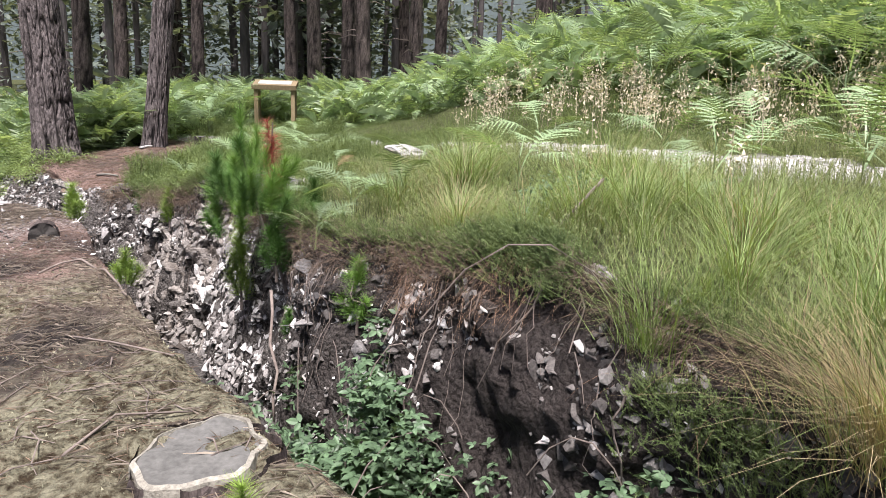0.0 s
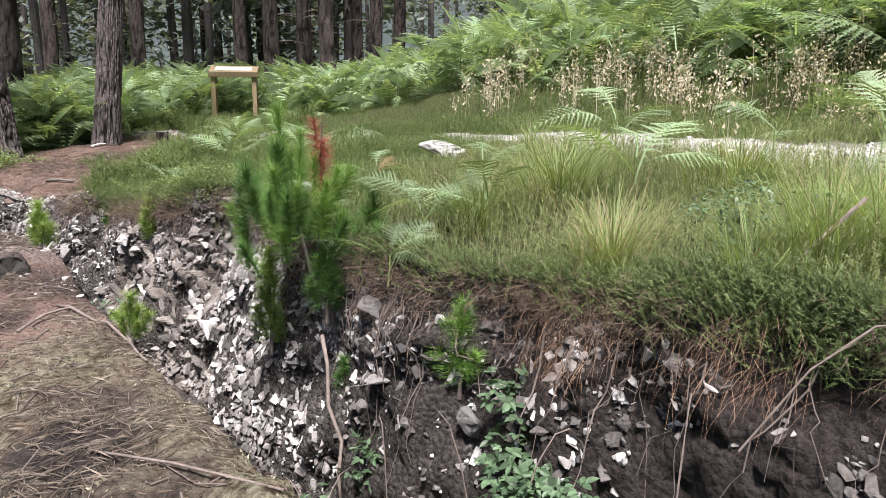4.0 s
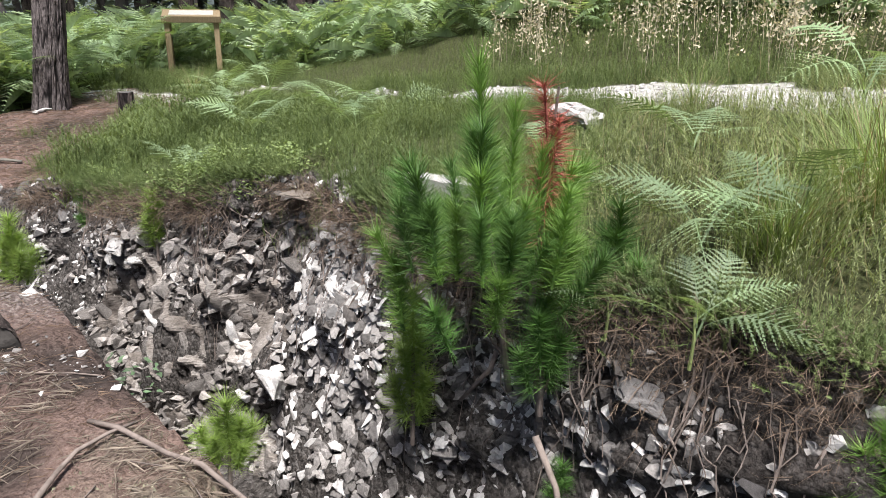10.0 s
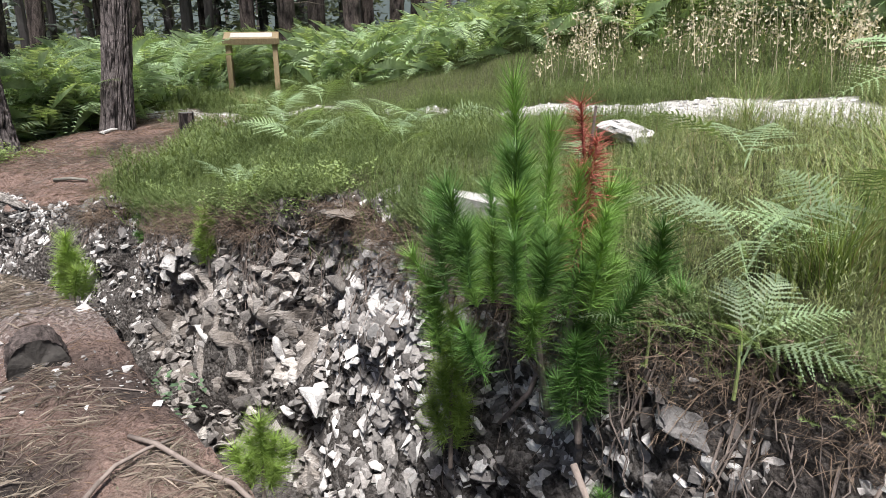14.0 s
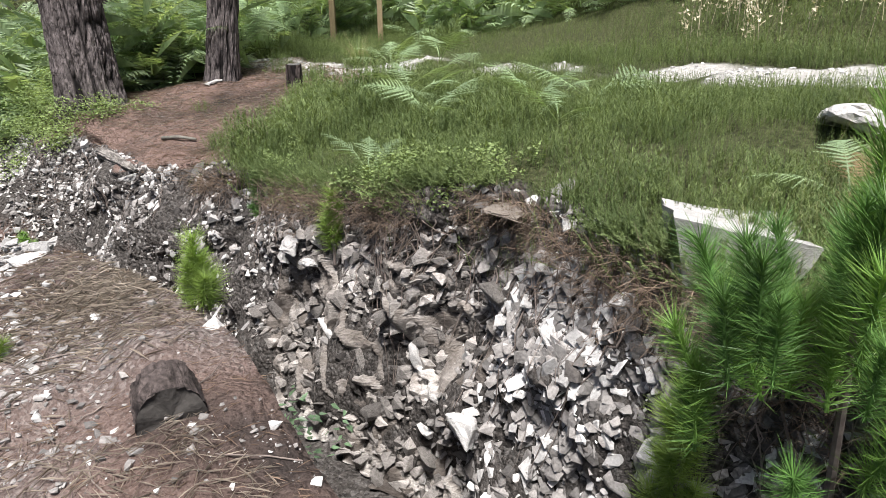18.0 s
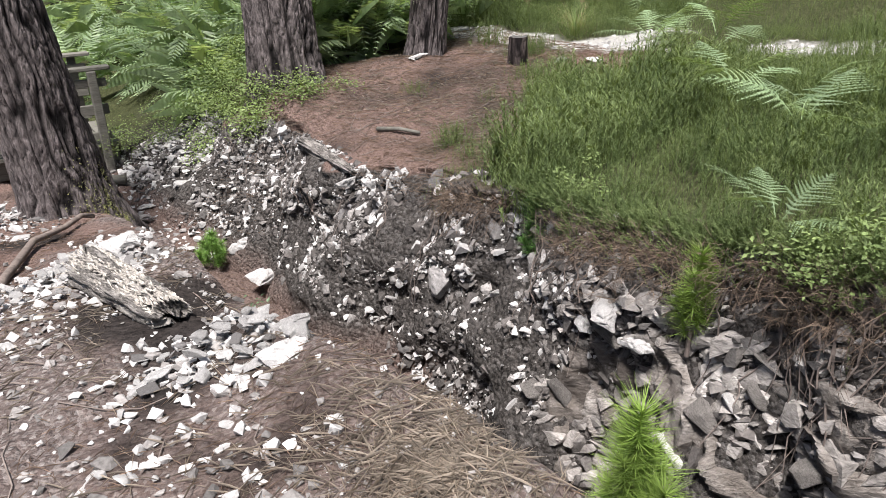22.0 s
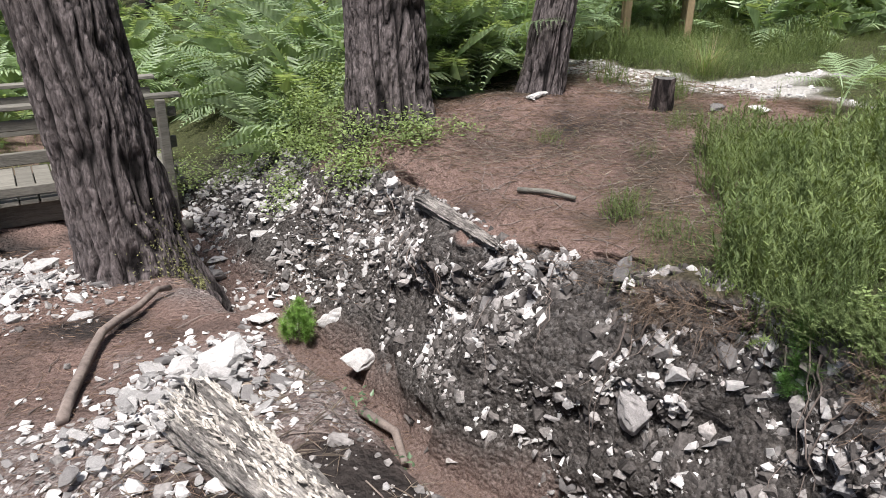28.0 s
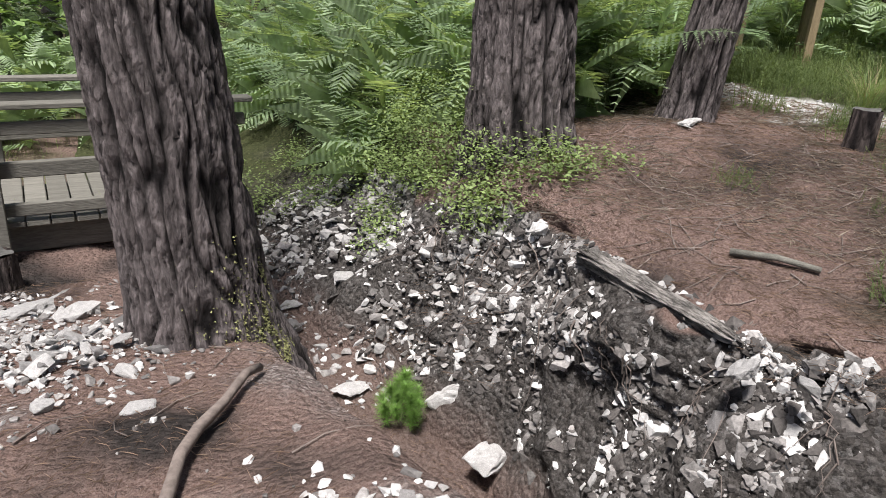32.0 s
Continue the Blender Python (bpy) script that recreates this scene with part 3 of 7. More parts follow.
def hull(seed, size, points=13):
    """An angular stone: the hull of a few points in a box."""
    r = np.random.RandomState(seed)
    bm = bmesh.new()
    for p in r.uniform(-0.5, 0.5, (points, 3)):
        m = max(abs(p)) or 1
        p = p / m * 0.5 * r.uniform(0.8, 1.0) if r.rand() < 0.75 else p
        bm.verts.new(tuple(p * size))
    res = bmesh.ops.convex_hull(bm, input=bm.verts)
    bmesh.ops.delete(bm, geom=list({e for e in res["geom_interior"] + res["geom_unused"] if isinstance(e, bmesh.types.BMVert)}), context="VERTS")
    bm.verts.index_update()
    v = np.array([tuple(q.co) for q in bm.verts])
    f = [tuple(q.index for q in fc.verts) for fc in bm.faces]
    bm.free()
    return v, f


SHARDS = [hull(n, (1, 0.75, 0.34), 12) for n in range(10)]
CHUNKS = [hull(50 + n, (1, 0.8, 0.65), 13) for n in range(8)]


def stone_mesh(name, v, f, material):
    """One shared stone, 1 m across, with chipped edges."""
    bm = bmesh.new()
    vs = [bm.verts.new(tuple(p)) for p in v]
    for q in f:
        bm.faces.new([vs[k] for k in q])
    bmesh.ops.recalc_face_normals(bm, faces=bm.faces)
    bmesh.ops.bevel(bm, geom=list(bm.edges), offset=0.025, segments=1, affect="EDGES")
    me = bpy.data.meshes.new(name)
    bm.to_mesh(me)
    bm.free()
    me.materials.append(material)
    return me


STRATA = simple_mat("bedded_slate", (0.07, 0.062, 0.056), (0.4, 0.37, 0.345), 7, 0.85, 0.9, (1.5, 1.5, 7), 0.25, distance=0.02)
ROCK_BROWN = simple_mat("brown_shale", (0.14, 0.115, 0.095), (0.32, 0.28, 0.24), 8, 0.9, 0.6, (1, 1, 2), 0.1)
STONES = {m.name: [stone_mesh("stone", v, f, m) for v, f in SHARDS[:6] + CHUNKS[:4]] for m in (ROCK, ROCK_WHITE, ROCK_DARK, ROCK_BROWN, STRATA)}


def wall_point(y, s):
    """A place on the far bank's face, s from its foot (0) to its lip (1)."""
    xs, zs = stations(np.asarray(y, float))
    k = np.where(s < 0.45, 8 + s / 0.45, np.where(s < 1, 9 + (s - 0.45) / 0.55, 10 + (s - 1) / 0.5))
    lo = np.minimum(k.astype(int), 10)
    f, n = k - lo, np.arange(len(lo))
    x = xs[lo, n] + (xs[lo + 1, n] - xs[lo, n]) * f
    z = zs[lo, n] + (zs[lo + 1, n] - zs[lo, n]) * f
    z = z + bumps(x, y)
    x = x - 0.1 * fbm(y * 2.2, z * 2.6 + y * 0.5, 1.0, 4) * np.clip(np.minimum(s * 4, (1.15 - s) * 3), 0, 1)
    return np.stack([x, y, z], -1)


# ---- far bank: rubble of pale and dark shale ----
def paleness(y):
    return np.interp(y, [0, 3, 4.6, 5.3, 6.3, 7.2, 8.2, 10, 12, 14], [0.1, 0.3, 0.4, 0.6, 0.6, 0.15, 0.45, 0.5, 0.5, 0.5])


def bank_rubble():
    """Chips packed in the face, with beds of flat shards."""
    heaps = {"pale": Heap(), "grey": Heap(), "dark": Heap()}
    n = 56000
    y = rng.uniform(0.3, 13.8, n)
    y = np.where(rng.rand(n) < 0.45, rng.uniform(7.8, 13.2, n), y)
    s = rng.beta(1.5, 1.2, n) * np.where(y > 9, 1.16, 1.03)
    p = wall_point(y, s)
    keep = vnoise(y * 2.4, p[:, 2] * 3.0, 6.0) + 0.4 * vnoise(y * 9, p[:, 2] * 9, 2.0) > -0.35
    keep &= (rng.rand(n) < np.interp(y, [3.6, 4.8], [0.7, 1.0]))
    keep &= (rng.rand(n) < 0.22) | (y < 6.3) | (y > 8.1) | (s > 0.75)
    y, s, p = y[keep], s[keep], p[keep]
    n = len(y)
    size = np.where(y > 8.2, 0.011, 0.014) + np.where(y > 8.2, 0.085, 0.08) * rng.rand(n) ** np.where(y > 8.2, 4.2, 3.2)
    kind = rng.rand(n)
    cls = np.where(kind < paleness(y) * 0.46, 0, np.where(kind < 0.45 + 0.25 * paleness(y), 1, 2))
    pick = rng.randint(0, 18, n)
    for c, name in enumerate(("pale", "grey", "dark")):
        for t in range(18):
            m = (cls == c) & (pick == t)
            v, f = (SHARDS + CHUNKS)[t]
            k = m.sum()
            heaps[name].scatter(v, tris(f), p[m] + rng.normal(0, 0.01, (k, 3)) + size[m, None] * np.array([0.16, 0, -0.05]), rng.uniform(0, 6.3, k), rng.normal(0.85, 0.4, k), rng.normal(3.4, 0.6, k), size[m, None] * rng.uniform(0.7, 1.4, (k, 3)))
    # close-packed flat shards round the white boulders
    n = 1700
    y = np.clip(rng.normal(5.75, 0.38, n), 4.9, 6.9)
    s = rng.uniform(0.03, 0.84, n)
    p = wall_point(y, s)
    size = 0.035 + 0.075 * rng.rand(n) ** 1.8
    cls = np.where(rng.rand(n) < np.exp(-((y - 5.75) / 0.5) ** 2) * (0.2 + 0.4 * s), 0, 1)
    for c, name in enumerate(("pale", "grey")):
        for t in range(10):
            m = (cls == c) & (np.arange(n) % 10 == t)
            v, f = SHARDS[t]
            k = m.sum()
            heaps[name].scatter(v, tris(f), p[m] + np.array([-0.01, 0, 0]), rng.normal(0.6, 0.9, k), rng.normal(1.0, 0.25, k), rng.normal(3.3, 0.45, k), size[m, None] * np.array([1.3, 0.9, 0.75]) * rng.uniform(0.75, 1.25, (k, 3)))
    # a fan of pale shards under the young pine
    n = 800
    y, s = np.clip(rng.normal(4.72, 0.2, n), 4.2, 5.2), rng.uniform(0.12, 0.66, n)
    p = wall_point(y, s)
    size = 0.03 + 0.06 * rng.rand(n) ** 1.8
    for t in range(10):
        m = np.arange(n) % 10 == t
        v, f = SHARDS[t]
        k = m.sum()
        heaps["pale" if t < 6 else "grey"].scatter(v, tris(f), p[m], rng.normal(0.6, 0.9, k), rng.normal(1.0, 0.25, k), rng.normal(3.3, 0.45, k), size[m, None] * np.array([1.3, 0.9, 0.75]) * rng.uniform(0.75, 1.25, (k, 3)))
    heaps["pale"].object("pale_rubble", RUBBLE_WHITE, "pale angular shale chips in the bank of the trench", "rubble", parent=None)
    heaps["grey"].object("grey_rubble", RUBBLE, "grey angular shale chips in the bank of the trench", "rubble")
    heaps["dark"].object("dark_rubble", RUBBLE_DARK, "dark broken shale in the bank of the trench", "rubble")


RUBBLE_DARK = simple_mat("dark_rubble", (0.035, 0.031, 0.029), (0.14, 0.127, 0.119), 12, 0.9, 0.5, (1, 1, 1), 0.5, island=True, world_space=True)
bank_rubble()


def bank_stones():
    """The larger stones of the far bank, each a part of the ground."""
    n = 300
    y = np.concatenate([rng.uniform(2.4, 5, 55), rng.uniform(4.9, 6.3, 80), rng.uniform(8.1, 9.6, 85), rng.uniform(9.4, 13, 80)])
    s = rng.beta(1.4, 1.2, n)
    p = wall_point(y, s)
    for k in range(n):
        pale = paleness(y[k])
        r = rng.rand()
        m = ROCK_WHITE if r < pale * 0.62 else ROCK if r < 0.82 else ROCK_DARK
        me = STONES[m.name][rng.randint(0, 10)]
        d = (0.045 if y[k] > 8.1 else 0.055) + 0.085 * rng.rand() ** 2.2
        ob = part("stone", me, None, ground)
        ob.matrix_basis = Matrix.Translation(Vector(p[k]) + Vector((0.02, 0, 0))) @ Euler((rng.normal(0, 0.5), rng.normal(-0.6, 0.5), rng.uniform(0, 6.3))).to_matrix().to_4x4() @ Matrix.Diagonal((d * rng.uniform(0.9, 1.5), d, d * rng.uniform(0.6, 1.1), 1))


def ledges():
    """Beds of fractured slate packed in the middle of the bank, dipping along it."""
    dip0 = radians(36)
    for row, v in enumerate(np.arange(-1.5, 1.5, 0.07)):
        for u in np.arange(-1.7, 1.7, 0.15):
            u = u + 0.085 * (row % 2) + rng.normal(0, 0.025)
            y = 7.2 - u * math.cos(dip0) - v * math.sin(dip0)
            z = -0.75 - u * math.sin(dip0) + v * math.cos(dip0)
            if not 6.25 + 0.15 * math.sin(v * 5) < y < 8.15 + 0.15 * math.sin(v * 7):
                continue
            zb, zf = float(key(y, FLOOR_Z)), float(key(y, FAR_Z))
            zm = zb * 0.38 + zf * 0.62
            s = 0.45 * (z - zb) / (zm - zb) if z < zm else 0.45 + 0.55 * (z - zm) / (zf - zm)
            if not 0.02 < s < 0.74 + 0.08 * math.sin(y * 9):
                continue
            if rng.rand() < 0.72:
                continue
            p = wall_point(np.array([y]), np.array([s]))[0]
            r = rng.rand()
            m = STRATA if r < 0.76 else ROCK_DARK if r < 0.88 else ROCK_WHITE
            ob = part("ledge", STONES[m.name][rng.randint(0, 10)], None, ground)
            dip = dip0 + rng.normal(0, 0.22)
            along = Vector((rng.normal(0, 0.14), -math.cos(dip), -math.sin(dip))).normalized()
            out = Vector((-1, rng.normal(0, 0.15), 0.25 + rng.normal(0, 0.1)))
            out = (out - along * out.dot(along)).normalized()
            across = along.cross(out)
            turn = Matrix((along, out, across)).transposed().to_4x4()
            ob.matrix_basis = Matrix.Translation(Vector(p) + out * rng.normal(-0.02, 0.03)) @ turn @ Matrix.Diagonal((0.125 * rng.uniform(0.6, 1.6), rng.uniform(0.14, 0.22), 0.17 * rng.uniform(0.6, 1.5), 1))


def nearest_cells(u, v, pts):
    """Index of the nearest cell centre and the gap to the second nearest."""
    i, gap = np.empty(len(u), int), np.empty(len(u))
    for a in range(0, len(u), 2000):
        d = np.hypot(u[a:a + 2000, None] - pts[None, :, 0], v[a:a + 2000, None] - pts[None, :, 1])
        two = np.partition(d, 1, axis=1)[:, :2]
        i[a:a + 2000], gap[a:a + 2000] = d.argmin(1), two[:, 1] - two[:, 0]
    return i, gap


def outcrop():
    """Solid slate in the middle of the bank, split into dipping blocks by open joints."""
    r = np.random.RandomState(23)
    ys, ss = np.arange(5.95, 8.4, 0.0125), np.arange(0.0, 0.86, 0.0085)
    yy, sg = (q.ravel() for q in np.meshgrid(ys, ss))
    p = wall_point(yy, sg)
    c, s = math.cos(radians(36)), math.sin(radians(36))
    u = -(yy - 7.2) * c - (p[:, 2] + 0.75) * s + 0.05 * vnoise(yy * 4, p[:, 2] * 4)
    v = -(yy - 7.2) * s + (p[:, 2] + 0.75) * c + 0.05 * vnoise(yy * 4, p[:, 2] * 4, 5.0)
    big = r.uniform(-2, 2, (420, 2))
    small = r.uniform(-2, 2, (2600, 2)) * (1, 1.0)
    i, gap = nearest_cells(u, v * 1.9, big * (1, 1.9))
    j, gap2 = nearest_cells(u, v * 2.4, small * (1, 2.4))
    lift, tilt = r.uniform(-1, 1, 420), r.normal(0, 1, (420, 2))
    lift2, tilt2 = r.uniform(-1, 1, 2600), r.normal(0, 1, (2600, 2))
    d = 0.024 * lift[i] + 0.12 * ((u - big[i, 0]) * tilt[i, 0] + (v - big[i, 1]) * tilt[i, 1])
    d += 0.012 * lift2[j] + 0.22 * ((u - small[j, 0]) * tilt2[j, 0] + (v - small[j, 1]) * tilt2[j, 1])
    d -= 0.045 * np.exp(-gap / 0.014) + 0.014 * np.exp(-gap2 / 0.008)
    g = np.pad(d.reshape(len(ss), len(ys)), 1, mode="edge")
    d = (0.4 * g[1:-1, 1:-1] + 0.15 * (g[:-2, 1:-1] + g[2:, 1:-1] + g[1:-1, :-2] + g[1:-1, 2:])).ravel()
    edge = np.minimum(np.minimum(yy - 5.95, 8.4 - yy) / 0.35, (0.86 - sg) / 0.16) + 0.5 * vnoise(yy * 5, p[:, 2] * 5, 9.0)
    fade = np.clip(edge, 0, 1)
    d = (d + 0.02) * fade - 0.06 * (1 - fade)
    p = p + np.array([-0.93, 0, 0.37]) * d[:, None]
    h, w = len(ss), len(ys)
    k = np.arange(h * w).reshape(h, w)
    quads = np.stack([k[:-1, :-1], k[:-1, 1:], k[1:, 1:], k[1:, :-1]], -1).reshape(-1, 4)[:, ::-1]
    me = quick_mesh("rock_outcrop", p, quads, CRAG)
    pale = np.where(r.rand(420)[i] < 0.12, 0.9, 0.45 + 0.22 * r.normal(0, 1, 420)[i] + 0.12 * lift2[j])
    at = me.color_attributes.new("bed", "FLOAT_COLOR", "POINT")
    pale = np.clip(pale, 0, 1)
    at.data.foreach_set("color", np.stack([pale, pale, pale, np.ones_like(pale)], -1).astype(np.float32).ravel())
    tagged(new("rock_outcrop", me), "fractured brown-grey slate outcrop split by dark joints", "rock", kind="structure")


def crag_material():
    m, n, l, b = mat("crag_slate")
    c = n.new("ShaderNodeVertexColor")
    c.layer_name = "bed"
    v = coords(n, l, (1.5, 1.5, 4))
    v.node.inputs["Rotation"].default_value = (radians(-36), 0, 0)
    grain, wide = noise_tex(n, l, v, 30, 6, 0.7), noise_tex(n, l, v, 5, 4)
    col = ramp(n, l, c.outputs[0], [(0.05, (0.1, 0.088, 0.08)), (0.45, (0.2, 0.182, 0.168)), (0.75, (0.36, 0.34, 0.322)), (0.95, (0.66, 0.645, 0.63))])
    col = blend(n, l, 0.75, col, ramp(n, l, grain, [(0.3, (0.45, 0.43, 0.41)), (0.7, (1.4, 1.38, 1.36))]), "MULTIPLY")
    col = blend(n, l, 0.6, col, ramp(n, l, wide, [(0.35, (0.6, 0.55, 0.5)), (0.65, (1.2, 1.2, 1.2))]), "MULTIPLY")
    l.new(col, b.inputs["Base Color"])
    b.inputs["Roughness"].default_value, b.inputs["Specular IOR Level"].default_value = 0.85, 0.25
    bumped(n, l, b, grain, 0.8, 0.02)
    return m


CRAG = crag_material()
outcrop()


def slate_beds():
    """Small splinters of slate packed between the beds."""
    heap, n = Heap(), 1500
    y, s = rng.uniform(6.2, 8.25, n), rng.uniform(0.01, 0.8, n)
    p = wall_point(y, s) + rng.normal(0, 0.012, (n, 3))
    keep = vnoise(y * 3.1, p[:, 2] * 3.5, 4.0) > -0.45
    y, p = y[keep], p[keep]
    n = len(y)
    size = 0.025 + 0.09 * rng.rand(n) ** 2.2
    for t in range(18):
        m = np.arange(n) % 18 == t
        v, f = (SHARDS + CHUNKS)[t]
        j = m.sum()
        heap.scatter(np.array(v)[:, [1, 0, 2]], tris(f), p[m], rng.normal(0, 0.3, j), rng.normal(0.63, 0.25, j), rng.normal(1.57, 0.4, j), size[m, None] * np.stack([rng.uniform(0.8, 1.4, j), rng.uniform(0.9, 1.6, j), rng.uniform(0.8, 1.5, j)], -1))
    heap.object("slate_beds", STRATA_CHIPS, "fractured brown-grey slate splinters in dipping beds", "slate")


STRATA_CHIPS = simple_mat("slate_splinters", (0.055, 0.049, 0.044), (0.42, 0.39, 0.365), 9, 0.85, 0.7, (1, 1, 3), 0.5, island=True, world_space=True)
slate_beds()


def single_stone(at, size, turn=(0, 0, 0), material=None, seed=0, label="", category="stone", name="white_stone", group=""):
    v, f = (CHUNKS + SHARDS)[seed % 18]
    me = stone_mesh(name, v, f, material or ROCK_WHITE)
    if max(size) > 0.15:
        bm = bmesh.new()
        bm.from_mesh(me)
        bmesh.ops.triangulate(bm, faces=bm.faces)
        for _ in range(2):
            bmesh.ops.subdivide_edges(bm, edges=[e for e in bm.edges if e.calc_length() > 0.12], cuts=1, use_grid_fill=True)
        bmesh.ops.triangulate(bm, faces=bm.faces)
        bm.normal_update()
        co = np.array([tuple(q.co) for q in bm.verts])
        push = 0.05 * fbm(co[:, 0] * 3 + seed, co[:, 1] * 3, co[:, 2] * 3) - 0.05 * (np.abs(vnoise(co[:, 0] * 4, co[:, 1] * 4 + seed, co[:, 2] * 6)) < 0.1)
        for q, d in zip(list(bm.verts), push):
            q.co += q.normal * float(d)
        bm.to_mesh(me)
        bm.free()
    ob = new(name, me)
    ob.matrix_world = pose(*at, *turn) @ Matrix.Diagonal((*size, 1))
    return tagged(ob, label or "pale angular shale stone lying on bare ground", category, group)


